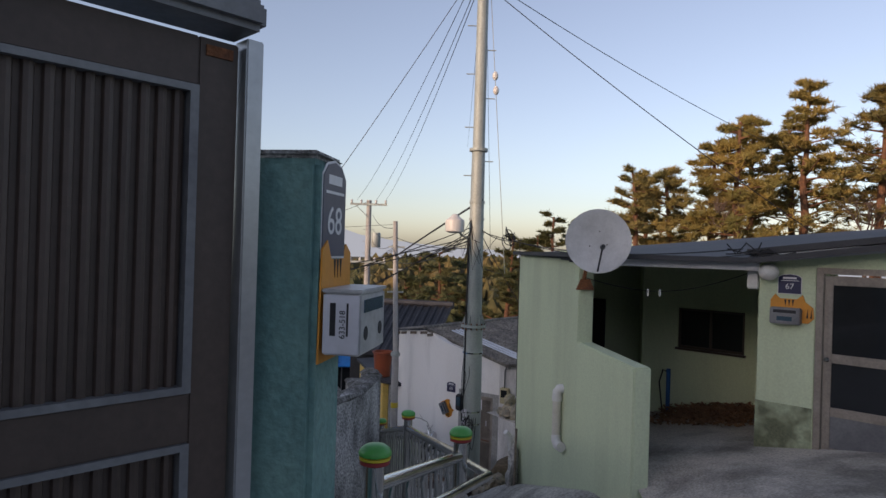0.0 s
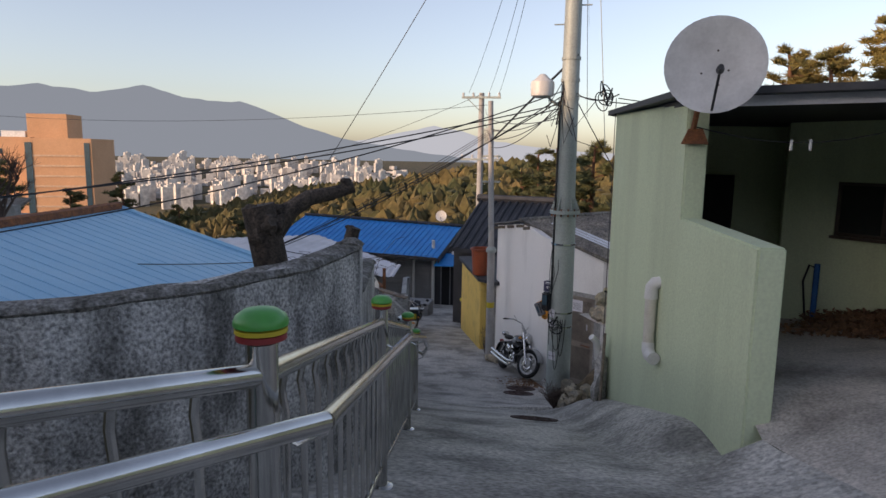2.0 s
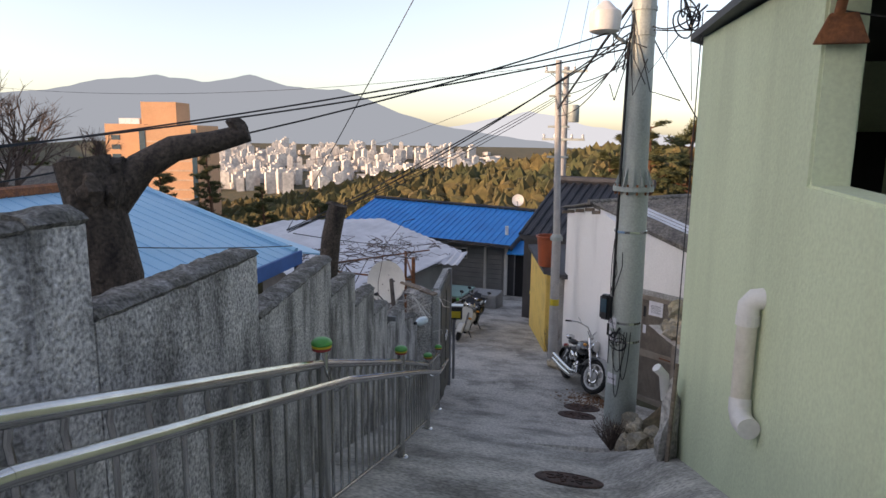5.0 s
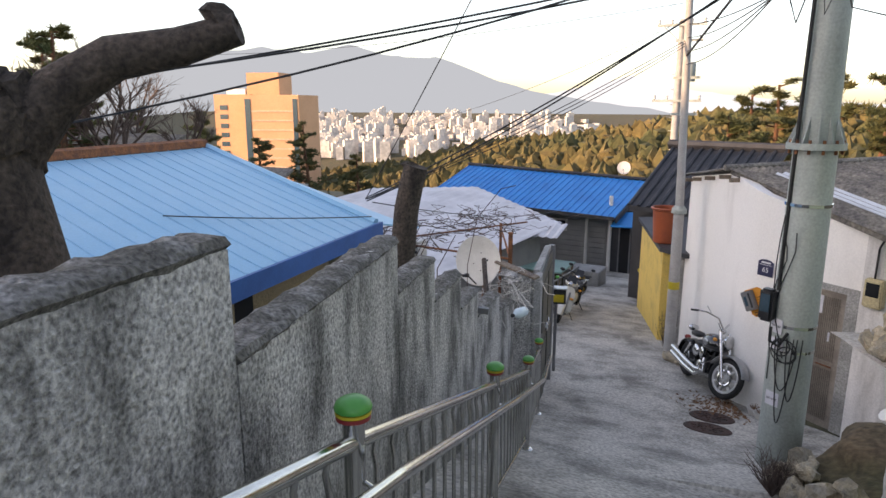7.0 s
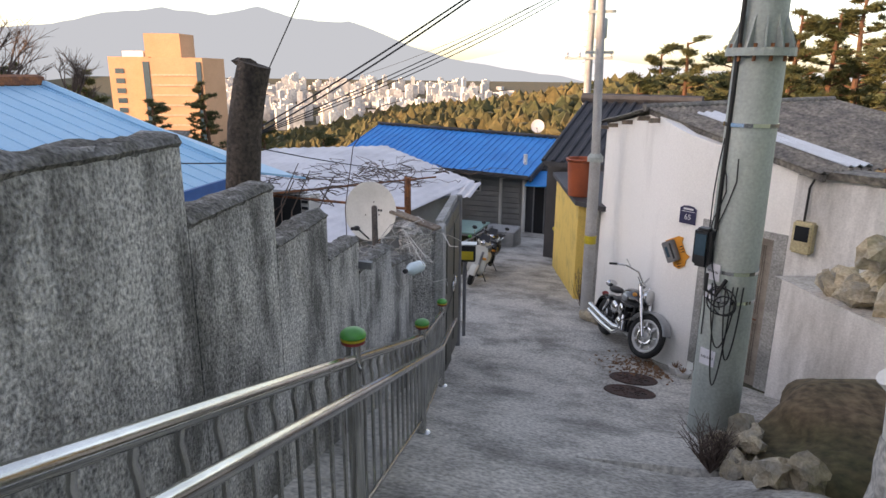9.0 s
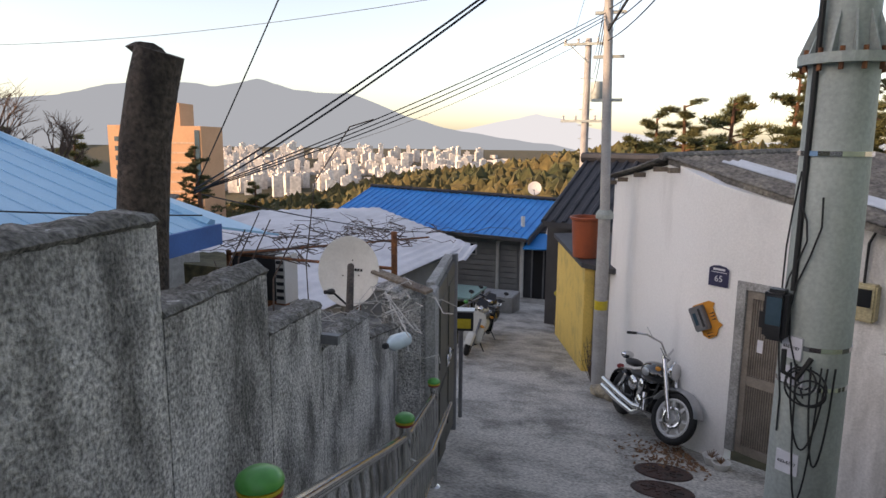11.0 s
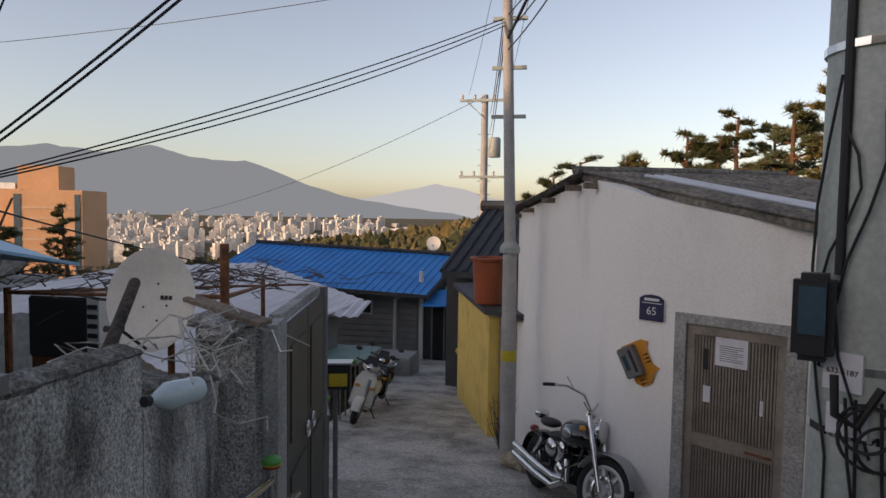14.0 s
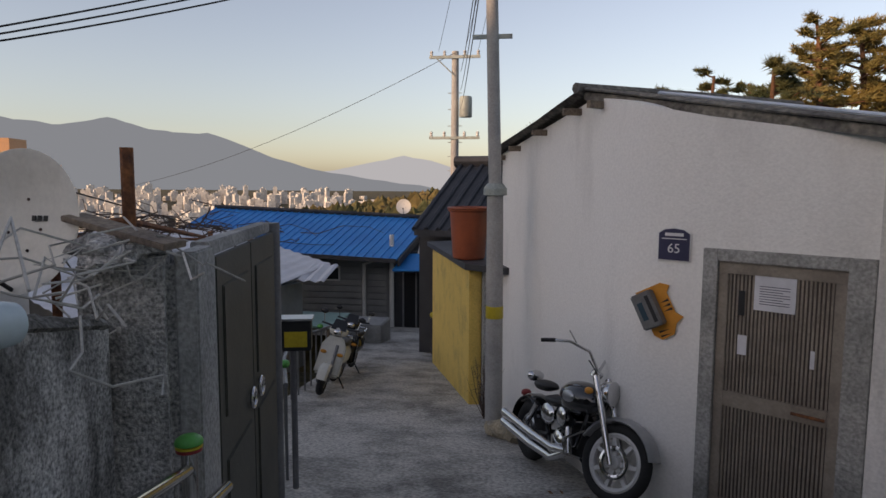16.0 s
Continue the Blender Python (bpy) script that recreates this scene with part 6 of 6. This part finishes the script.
def bare(seed, h):
    r = random.Random(seed)
    t = thing("bare_tree", (0, 0, 0), "leafless tree with fine twigs on the slope", "tree")
    b, c = M(), M()

    def grow(p, d, L_, rad, lvl):
        q = p + d * L_
        (b if lvl < 2 else c).tube([p, p.lerp(q, 0.5) + Vector((r.uniform(-1, 1), r.uniform(-1, 1), 0)) * L_ * 0.05, q], rad, 5 if lvl < 2 else 3, rad * 0.6)
        if lvl < 4:
            for k in range(4 if lvl else 5):
                e = (d + Vector((r.gauss(0, 0.5), r.gauss(0, 0.5), r.gauss(0.15, 0.25)))).normalized()
                grow(p.lerp(q, r.uniform(0.5, 1.0)), e, L_ * r.uniform(0.5, 0.75), rad * 0.5, lvl + 1)

    grow(Vector((0, 0, 0)), Vector((0, 0, 1)), h * 0.38, h * 0.022, 0)
    part("trunk", b, twig, t)
    part("twig_mass", c, twig, t, kind="stuff")
    return t


gold = [pine(s, 10, needle_sunlit, 1.6) for s in (1, 2)]
dark = [pine(s, 10, needle, 1.4) for s in (3, 4)]
bares = [bare(s, 10) for s in (5, 6)]


def plant(kinds, k, x, y, top, hh, rot, label):
    src = kinds[k % len(kinds)]
    s = hh / 10
    m = pose(x, y, top - hh, 0, 0, rot)
    ob = copy_thing(src, m)
    ob.scale = (s, s, s)
    tagged(ob, label, group="trees on the slopes")
    return ob


for k, (x, y, top) in enumerate(((7.9, 26, 5.0), (9.6, 27, 5.3), (11.5, 26, 6.9), (13.2, 28, 7.6), (14.6, 26.5, 8.9), (17.2, 26, 8.9), (16.2, 30, 8.2), (19.5, 27, 9.3), (12.4, 31, 7.0), (21.5, 25, 9.0), (10.3, 33, 5.6))):
    plant(gold, k, x * 2.3, y * 2.3, (top - 1.5) * 2.3 + 1.5, 17 + 2 * (k % 3), k * 67, "pine with needles painted sun-gold on the slope behind the houses")
for k, (x, y, top) in enumerate(((-2.6, 48, 0.6), (-0.4, 45, 2.2), (2.0, 46, 2.6), (4.0, 42, 3.2), (6.4, 46, 3.6), (8.8, 50, 5.2), (11.0, 52, 5.0), (-1.5, 52, 1.8), (9, 42, 4.4))):
    plant(dark, k, x, y, top - 0.8, 9 + (k % 3), k * 51, "dark green pine behind the white house")
for k, (x, y, top) in enumerate(((-38, 53, -1.4), (-41, 50, -2.5), (-46, 47, -0.6), (-48, 43, 0.2), (-35, 57, -4.5), (-31, 60, -5.5), (-28, 62, -6), (-33, 27, 4.2), (-38, 30, 3.5))):
    plant(dark, k + 1, x, y, top, 9 + (k % 3), k * 83, "dark conifer below the hillside houses")
for k, (x, y, top) in enumerate(((-33, 28.5, 5.0), (-30, 27.5, 3.8), (-36, 33, 4.8), (-34, 36, 3.0), (-39, 36, 4.0), (26, 60, 9.5), (37, 57, 9.0), (-29, 24, 4.6))):
    plant(bares, k, x, y, top, 9.0, k * 71, "leafless brown tree on the hillside")
for src in (*gold, *dark, *bares):
    for o in list(src.children_recursive) + [src]:
        bpy.data.objects.remove(o)

st = thing("tree_stump", (-1.95, 7.55, -3.6), "lopped dark tree trunk with one bent limb", "tree stump")
tr = M()
tr.tube([(-1.98, 7.5, -4.2), (-1.95, 7.52, -1.2), (-1.9, 7.55, -0.2), (-1.98, 7.52, 0.25), (-2.02, 7.5, 0.47)], 0.17, 14, 0.15)
for k in range(7):
    a = k * 0.9
    tr.blob((-1.95 + 0.12 * math.cos(a), 7.52 + 0.12 * math.sin(a), 0.3 + 0.12 * math.sin(k * 2.1)), (0.075, 0.075, 0.09), k, 0.6)
part("trunk", tr, bark, st, smooth=True)
part("limb", M().tube([(-1.92, 7.58, 0.2), (-1.8, 7.7, 0.42), (-1.66, 7.82, 0.53), (-1.48, 7.95, 0.57), (-1.3, 8.05, 0.63)], 0.10, 12, 0.055), bark, st, smooth=True)
part("knob", M().blob((-1.36, 8.02, 0.66), (0.06, 0.06, 0.06), 4, 0.7), bark, st, smooth=True)
st = thing("tree_stump", (-2.5, 11.0, -4.0), "straight lopped tree trunk behind the wall", "tree stump")
part("trunk", M().tube([(-2.62, 10.98, -4.5), (-2.52, 11.0, -1.8), (-2.47, 11.02, -0.9), (-2.43, 11.03, -0.5), (-2.38, 11.04, -0.27), (-2.34, 11.05, -0.13)], 0.115, 18, 0.10), bark, st, smooth=True)
part("cut_end", M().blob((-2.40, 11.04, -0.14), (0.07, 0.08, 0.05), 4, 0.9), bark, st)

# ---- distance: wooded hill, town and ridges ----
HX, HZ = (-190, -145, -110, -77, -36, -24, 20, 60, 140), (-34, -27, -18, -15, -8, -6, -5, -7, -4)


def hill_z(x, y):
    t = step(70, 250, y)
    z = -32 + (float(np.interp(x * 250 / max(y, 60), HX, HZ)) + 32) * t
    return z - 60 * step(255, 420, y)


solo("wooded_hill", grid([x * 12.0 - 260 for x in range(36)], [70 + y * 10.0 for y in range(33)], hill_z), far_earth, "low wooded hill below the village", "hill", kind="structure", smooth=True, at=(0, 0, 0))
rnd = random.Random(21)
tpl = []
for k in range(6):
    q = M().blob((0, 0, 0.6), (0.85, 0.85, 1.0), k + 2, 0.9, 1)
    tpl.append(q)
b = M()
for k in range(5200):
    y = 75 + 190 * rnd.random() ** 0.8
    x = rnd.uniform(-0.85, 0.42) * y
    s = rnd.uniform(1.6, 3.2)
    z = hill_z(x, y)
    a = rnd.random() * 6.28
    ca, sa = math.cos(a) * s, math.sin(a) * s
    q = tpl[k % 6]
    b.add([(x + ca * v[0] - sa * v[1], y + sa * v[0] + ca * v[1], z + s * v[2] * rnd.uniform(0.9, 1.2)) for v in q.v], q.f)
solo("woodland", b, forest, "mixed green and russet wood covering the hill", "woods", kind="stuff", at=(0, 0, 0))


def town_z(y):
    return -165 + (y - 1500) * 0.072


solo("town_ground", grid([-3600 + 200 * i for i in range(24)], [900, 1200, 1500, 1900, 2300, 2700, 3200], lambda x, y: town_z(y) - 60 * step(1500, 900, y)), far_earth, "distant valley floor under the town", "ground", kind="structure", smooth=True, at=(0, 0, 0))
b = M()
for k in range(900):
    y = rnd.uniform(1550, 2800)
    x = -y * rnd.uniform(0.26, 0.98)
    z = town_z(y)
    if k < 380:
        cx = -y * rnd.choice((0.80, 0.74, 0.66, 0.57, 0.50, 0.44, 0.38, 0.33, 0.88)) + rnd.gauss(0, 40)
        w, d, h = rnd.uniform(16, 30), rnd.uniform(12, 20), rnd.uniform(26, 62)
        b.box((cx, y, z + h / 2), (w, d, h), pose(0, 0, 0, 0, 0, rnd.uniform(20, 60)))
        b.box((cx, y, z + h + 2), (w * 0.3, d * 0.5, 5))
    else:
        w, h = rnd.uniform(12, 30), rnd.uniform(8, 22)
        b.box((x, y, z + h / 2), (w, w, h), pose(0, 0, 0, 0, 0, rnd.uniform(0, 90)))
solo("distant_town", b, tower_wall, "sunlit apartment towers filling the far valley", "town", kind="stuff", at=(0, 0, 0))


def ridge(name, pts, y, mat, label):
    b = M()
    n = 140
    xs = [pts[0][0] + (pts[-1][0] - pts[0][0]) * i / n for i in range(n + 1)]
    vs = []
    for x in xs:
        z = float(np.interp(x, [p[0] for p in pts], [p[1] for p in pts]))
        z += 9 * noise.noise(Vector((x * 0.008, 0, 2))) + 4 * noise.noise(Vector((x * 0.03, 0, 5)))
        yy = math.sqrt(max(1, (y * 1.25) ** 2 - x * x * 0.3))
        k = yy / y
        vs += [(x * k, yy, -320), (x * k, yy, z * k), (x * k, yy + 300, z * k - 40), (x * k, yy + 300, -320)]
    fs = [(i * 4 + j, i * 4 + (j + 1) % 4, i * 4 + 4 + (j + 1) % 4, i * 4 + 4 + j) for i in range(n) for j in range(4)]
    return solo(name, b.add(vs, fs), mat, label, "mountain", kind="structure", at=(0, 0, 0))


ridge("backdrop", [(-6500, 200), (-4600, 230), (-3600, 262), (-3250, 310), (-2761, 330), (-2450, 285), (-2141, 318), (-1950, 262), (-1800, 240), (-1620, 238), (-1480, 190), (-1330, 130), (-1071, 55), (-850, 25), (-600, -10), (-300, -60)], 3000, mountain_near, "mountain ridge beyond the town, blue-grey haze painted as glow")
ridge("backdrop", [(-1500, 40), (-1100, 60), (-900, 100), (-712, 140), (-600, 118), (-420, 70), (-238, 40), (0, 20), (400, 5), (1500, 40), (5000, 120)], 3300, mountain_far, "far mountain ridge, made paler by painted glowing haze")

hosp = thing("tower_block", (-180, 200, -45), "large orange brick institutional building on the hillside", "building")
m20 = pose(0, 0, 0, 0, 0, 18)
HC = Vector((-178, 188, 0))
hx, hy = m20.to_3x3() @ Vector((1, 0, 0)), m20.to_3x3() @ Vector((0, 1, 0))


def hbox(x0, x1, y0, y1, z0, z1):
    x0, x1 = -15.3 + (x0 + 19) * 0.764, -15.3 + (x1 + 19) * 0.764
    return M().prism([HC + hx * x0 + hy * y0 + Vector((0, 0, z0)), HC + hx * x1 + hy * y0 + Vector((0, 0, z0)), HC + hx * x1 + hy * y1 + Vector((0, 0, z0)), HC + hx * x0 + hy * y1 + Vector((0, 0, z0))], (0, 0, z1 - z0))


part("main_block", hbox(0, 28, 0, 20, -50, 3.9), brick_orange, hosp)
part("side_block", hbox(-19, 0, 5, 24, -50, 4.2), brick_orange, hosp)
part("roof_tower", hbox(-3, 14, 8, 20, 3.9, 12.2), brick_orange, hosp)
part("roof_slab", hbox(-14, -4, 8, 18, 4.2, 6.3), sign_white, hosp)
part("glass_strip", hbox(0.6, 3.4, -0.2, 0.3, -48, 2.5), hospital_glass, hosp)
part("glass_strip", hbox(25, 27.2, -0.2, 0.3, -48, 2.5), hospital_glass, hosp)
for k in range(8):
    part("floor_band", hbox(3.6, 24.8, -0.25, 0.1, -2.2 - k * 3.4, -1.6 - k * 3.4), band_pale, hosp)
    part("window", hbox(-16, -12, 4.8, 5.2, -1.5 - k * 3.4, 0.2 - k * 3.4), hospital_glass, hosp)
for x, y, w, z in ((-40, 40, 8, -3.6), (-37, 36, 5, -2.6), (-33, 41, 6, -5.0), (-28, 34, 6, -4.6), (-46, 38, 9, -2.2)):
    hs = thing("hillside_house", (x, y, z - 6), "small weathered grey house on the far slope", "house", "houses on the far slope")
    part("wall", M().box((x, y, z - 3.2), (w, 4, 6)), concrete_new, hs)
    part("roof", M().prism([(x - w / 2 - 0.4, y - 2.5, z - 0.2), (x + w / 2 + 0.4, y - 2.5, z - 0.2), (x + w / 2 + 0.4, y, z + 0.9), (x - w / 2 - 0.4, y, z + 0.9)], (0, 0, 0.2)), slate_sheet, hs)
    for k in (-0.28, 0.1, 0.32):
        part("window", M().box((x + k * w, y - 2.02, z - 1.4), (0.9, 0.08, 0.9)), glass_dark, hs)

# ---- overhead cables ----
def cable(a, c, sag, r=0.012, mat=cable_black, label="thin black overhead cable between the poles"):
    a, c = Vector(a), Vector(c)
    n = 18
    pts = [a.lerp(c, i / n) - Vector((0, 0, sag * 4 * (i / n) * (1 - i / n))) for i in range(n + 1)]
    return solo("overhead_cable", M().tube(pts, r * 0.75, 5), mat, label, "cable", group="overhead cables", at=tuple(a))


T1, T0 = (px, py, 7.6), (px - 0.12, py, 2.05)
cable(T1, (-9.0, 2.0, 3.6), 0.25)
KNOT = (-5.4, 14.7, -1.08)
cable(T1, KNOT, 0.15, 0.010)
for dx, z in ((-0.8, 4.8), (0.5, 4.8), (1.15, 4.8)):
    cable((px, py, 7.5 - 0.2 * dx), (ux + dx, uy - 0.2, z), 0.5)
cable((px, py, 7.2), (9.8, 20, 5.2), 0.15)
cable((px, py, 7.1), (6.6, 11.5, 2.0), 0.1)
gy_ = solo("guy_wire", M().tube([(px + 0.12, py, 7.4), (px + 0.62, py + 0.1, 1.1)], 0.007, 5), galv, "steel stay wire beside the pole", "wire")
for z in (5.1, 4.8):
    t = (7.4 - z) / 6.3
    solo("insulator", M().lathe([(0.03, 0), (0.06, 0.05), (0.06, 0.12), (0.03, 0.17)], (px + 0.12 + 0.5 * t, py + 0.1 * t, z), 10), white_plastic, "grey egg insulator on the stay wire", "insulator")
cable((px + 0.05, py, 7.3), (px + 0.3, py, 1.6), 0.0, 0.006)
rnd = random.Random(3)
for k, (x, y, z, s) in enumerate(((-9.0, 6.5, 0.1, 0.3), (-9.5, 7.0, -0.1, 0.22), (-5.4, 14.7, -1.06, 0.12), (-5.35, 14.66, -1.1, 0.18), (-9.2, 6.2, -0.5, 0.45))):
    cable((px - 0.1, py, 1.75 + 0.07 * k), (x, y, z), s, 0.013)
TT = (tx - 0.1, ty, 1.9)
for k in range(4):
    cable((px - 0.1, py, 1.6 + 0.1 * k), (TT[0], TT[1], TT[2] - 0.25 * k), 0.12 + 0.05 * k, 0.012)
for k in range(3):
    cable((TT[0], TT[1], 2.2 - 0.25 * k), (ux + 0.3, uy - 0.2, 3.8 - 0.9 * k), 0.3, 0.015)
for k in range(3):
    cable((TT[0], TT[1], 1.62 - 0.05 * k), (KNOT[0], KNOT[1] + 0.04 * k, KNOT[2]), 0.1 + 0.04 * k, 0.010)
cable((TT[0], TT[1], 2.3), (-22, 22, 2.2), 0.4, 0.008)
cable((TT[0], TT[1], 1.3), (px + 0.1, py - 0.1, 2.6), -0.02, 0.03, label="bundle of twisted cables to the slim pole")
cable((ux, uy - 0.2, 4.7), (-34, 60, -2), 0.8, 0.02)
cable((px + 0.1, py, 2.0), (green_line(10.9), 10.9, 1.75), 0.1, 0.012)
cable((px + 0.1, py, 1.95), (3.5, 7.6, 1.66), 0.22, 0.011)
cable((green_line(10.9), 10.9, 1.7), (3.6, 7.6, 1.6), 0.15, 0.009)
cable((green_line(10.9) - 0.03, 10.9, 1.7), (1.25, 10.6, -1.4), 0.0, 0.007)
cable((px + 0.1, py, 1.9), (3.2, 15.8, -1.5), 0.2, 0.012)
cable((px, py, 7.9), (px + 0.6, 40, 8), 0.3, 0.008)
cable((-5.2, 14.6, -1.1), (-6.7, 29.5, -3.4), 0.25, 0.012)
cable((-6.5, 11.8, -1.0), (-5.3, 14.7, -1.35), 0.03, 0.012)
tg = thing("cable_tangle", (px + 0.75, py - 1.3, 1.6), "knotted coil of black cables by the pole", "cables")
for k in range(7):
    part("coil", M().ring(0.09 + 0.05 * rnd.random(), 0.008, (1.16 + rnd.uniform(-0.06, 0.06), 11.6, 1.8 + rnd.uniform(-0.12, 0.12)), pose(0, 0, 0, rnd.uniform(60, 120), rnd.uniform(-40, 40), rnd.uniform(0, 90)), 20, 5), cable_black, tg)
for k in range(10):
    a, c = Vector((px - 0.12, py - 0.1, 1.3 + rnd.random())), Vector((px + rnd.uniform(-0.5, 0.5), py - 0.2, 1.0 + rnd.random()))
    part("strand", M().tube([a, a.lerp(c, 0.5) - Vector((0.05, 0.05, rnd.uniform(0.1, 0.5))), c], 0.007, 5), cable_black, tg, smooth=True)
tg2 = thing("cable_tangle", (3.7, 7.55, 1.55), "knot of black cables under the roof corner", "cables")
for k in range(8):
    a = Vector(on(G1, rnd.uniform(-0.35, 0.5), 1.62 + rnd.uniform(-0.06, 0.12), 0.18))
    c = Vector(on(G1, rnd.uniform(-0.35, 0.5), 1.62 + rnd.uniform(-0.1, 0.12), 0.2))
    part("strand", M().tube([a, a.lerp(c, 0.5) - Vector((0, 0, rnd.uniform(0.0, 0.14))), c], 0.009, 5), cable_black, tg2, smooth=True)

# ---- clutter in the lower yard ----
fr = thing("trellis", (-4.5, 17.5, -4.5), "rusty pipe trellis with bare grape vines", "trellis")
for p, q in (((-3.05, 15.0, -4.5), (-3.05, 15.0, -1.45)), ((-6.0, 16.0, -4.8), (-6.0, 16.0, -2.0)), ((-5.3, 20, -5), (-5.3, 20, -2.3))):
    part("post", M().tube([p, q], 0.035, 8), rust, fr)
for p, q in (((-3.05, 15.0, -1.85), (-6.0, 16.0, -2.05)), ((-6.0, 16, -2.05), (-5.4, 22, -2.6)), ((-3.05, 15.0, -1.85), (-5.3, 20, -2.4))):
    part("rail", M().tube([p, q], 0.02, 6), rust, fr)
b = M()
for k in range(90):
    p = Vector((rnd.uniform(-7.2, -4.4), rnd.uniform(16, 22), 0))
    p.z = -1.95 - (p.y - 15.5) * 0.09 + rnd.uniform(-0.05, 0.15)
    pts = [p]
    for j in range(5):
        p = p + Vector((rnd.uniform(-0.35, 0.35), rnd.uniform(-0.35, 0.35), rnd.uniform(-0.1, 0.12)))
        pts.append(p)
    b.tube(pts, 0.010, 4, 0.004)
part("vine_growth", b, twig, fr, kind="stuff")
b = M()
for x, y in ((-3.3, 13.0), (-3.7, 13.2), (-3.5, 12.6), (-4.1, 13.6)):
    pts = [Vector((x, y, -3.5)), Vector((x + 0.1, y, -2.2)), Vector((x + 0.05, y + 0.1, -1.6)), Vector((x + 0.3, y + 0.1, -1.15))]
    b.tube(pts, 0.012, 5, 0.005)
    b.tube([pts[1], pts[1] + Vector((-0.25, 0, 0.6))], 0.008, 4, 0.003)
solo("sapling", b, twig, "thin bare saplings behind the wall", "sapling", kind="stuff")
solo("vine_tip", M().tube([(-2.6, 12.6, -2.0), (-2.5, 12.4, -1.3), (-2.3, 12.2, -0.75), (-2.0, 12.1, -0.42), (-1.85, 12.1, -0.38)], 0.004, 5), twig, "single bare vine reaching up", "vine", smooth=True)
# Black box stands in for the shade of an opening beside a white shutter.
dark_opening = thing("air_conditioner", (-6.3, 17.2, -5.0), "black box put in for a dark opening with a white louvred shutter", "air conditioner")
part("case", M().box((-6.35, 17.2, -2.6), (0.85, 0.35, 0.72)), black_plastic, dark_opening, bevel=0.02)
part("guard", M().box((-5.85, 17.15, -2.6), (0.16, 0.35, 0.74)), white_plastic, dark_opening)
part("stand", M().box((-6.35, 17.2, -4.0), (0.8, 0.3, 2.1)), rust, dark_opening)
for k in range(6):
    part("guard_slat", M().box((-5.85, 16.965, -2.88 + 0.11 * k), (0.12, 0.02, 0.05)), ink, dark_opening)
solo("yard_roof", M().prism([(-5.6, 13.2, -2.95), (-3.2, 12.5, -2.85), (-3.6, 16.5, -2.95), (-6, 17, -3.05)], (0, 0, 0.05)), slate_sheet, "low dark roof sheet behind the wall", "roof")
solo("timber_pole", M().tube([(-2.98, 13.9, -1.62), (-2.7, 13.35, -1.85), (-2.45, 12.75, -2.1)], 0.032, 10), bark, "weathered pole lying across the wall", "pole", smooth=True)
solo("board", M().box((-2.75, 14.5, -1.86), (0.75, 0.12, 0.03), pose(0, 0, 0, 5, 8, -20)), timber, "pale board lying on the gatepost", "board", bevel=0.004)
solo("steel_angle", M().box((-2.27, 12.2, -1.72), (0.22, 0.05, 0.06), pose(0, 0, 0, 0, 3, 10)), grey_metal, "grey steel angle fixed in the wall", "bracket")
cords = thing("cord_tangle", (-2.5, 13.9, -2.2), "loose tangle of white cord over the wall top", "cord")
for k in range(26):
    p = Vector((-2.55 + rnd.uniform(-0.35, 0.12), 14.2 + rnd.uniform(-0.9, 0.5), -1.95 + rnd.uniform(-0.2, 0.12)))
    pts = [p]
    for j in range(5):
        p = p + Vector((rnd.uniform(-0.16, 0.16), rnd.uniform(-0.22, 0.22), rnd.uniform(-0.14, 0.1)))
        pts.append(p)
    part("cord", M().tube(pts, 0.005, 5), rope_white, cords, smooth=True)
for q in ((-2.05, 13.15, -1.9), (-2.0, 12.95, -1.9)):
    part("cord", M().tube([q, (-2.5, 13.6, -1.75)], 0.005, 5), rope_white, cords)
tb = thing("table", (-7.0, 28.4, gz(28)), "low stand covered with a pale green sheet", "table")
part("top", M().box((-7.0, 28.4, -5.35), (1.7, 1.8, 0.06)), tarp, tb, bevel=0.01)
for dx in (-0.75, 0.75):
    for dy in (-0.8, 0.8):
        part("leg", M().box((-7.0 + dx, 28.4 + dy, -5.9), (0.07, 0.07, 1.06)), timber, tb)
fence = thing("railing", (-5.2, 26, gz(26)), "low dark railing along the far edge", "railing")
for k in range(24):
    y = 17.6 + k * 0.42
    x = wall_line(y) + 0.05
    part("bar", M().tube([(x, y, gz(y)), (x, y, gz(y) + 0.95)], 0.016, 5), grey_metal, fence)
part("rail", M().tube([(wall_line(17.6 + k * 1.9) + 0.05, 17.6 + k * 1.9, gz(17.6 + k * 1.9) + 0.97) for k in range(6)], 0.025, 6), grey_metal, fence)
for k in range(3):
    y = 18.6 + k * 2.4
    part("cap", M().blob((wall_line(y) + 0.05, y, gz(y) + 1.04), (0.06, 0.06, 0.05), 1, 0), cap_green, fence)
lg = thing("low_gate", (-3.6, 28, gz(28)), "small dark barred gate at the alley side", "gate")
for k in range(6):
    part("bar", M().tube([(-3.5 - 0.05 * k, 27.6 + 0.16 * k, gz(28)), (-3.5 - 0.05 * k, 27.6 + 0.16 * k, gz(28) + 1.0)], 0.02, 6), charcoal, lg)
for z in (0.15, 0.95):
    part("rail", M().tube([(-3.5, 27.6, gz(28) + z), (-3.75, 28.4, gz(28) + z)], 0.022, 6), charcoal, lg)
part("cap", M().blob((-3.48, 27.5, gz(28) + 1.1), (0.08, 0.08, 0.08), 1, 0), cap_yellow, lg)
dish_thing((-6.6, 38.5, -2.62), (0.1, -1, 0.1), 0.31, (-6.6, 38.6, -3.0), "small white dish above the blue roof ridge", dish_white, (0, -0.1, 0.3), [(-6.6, 38.8, -3.2)])
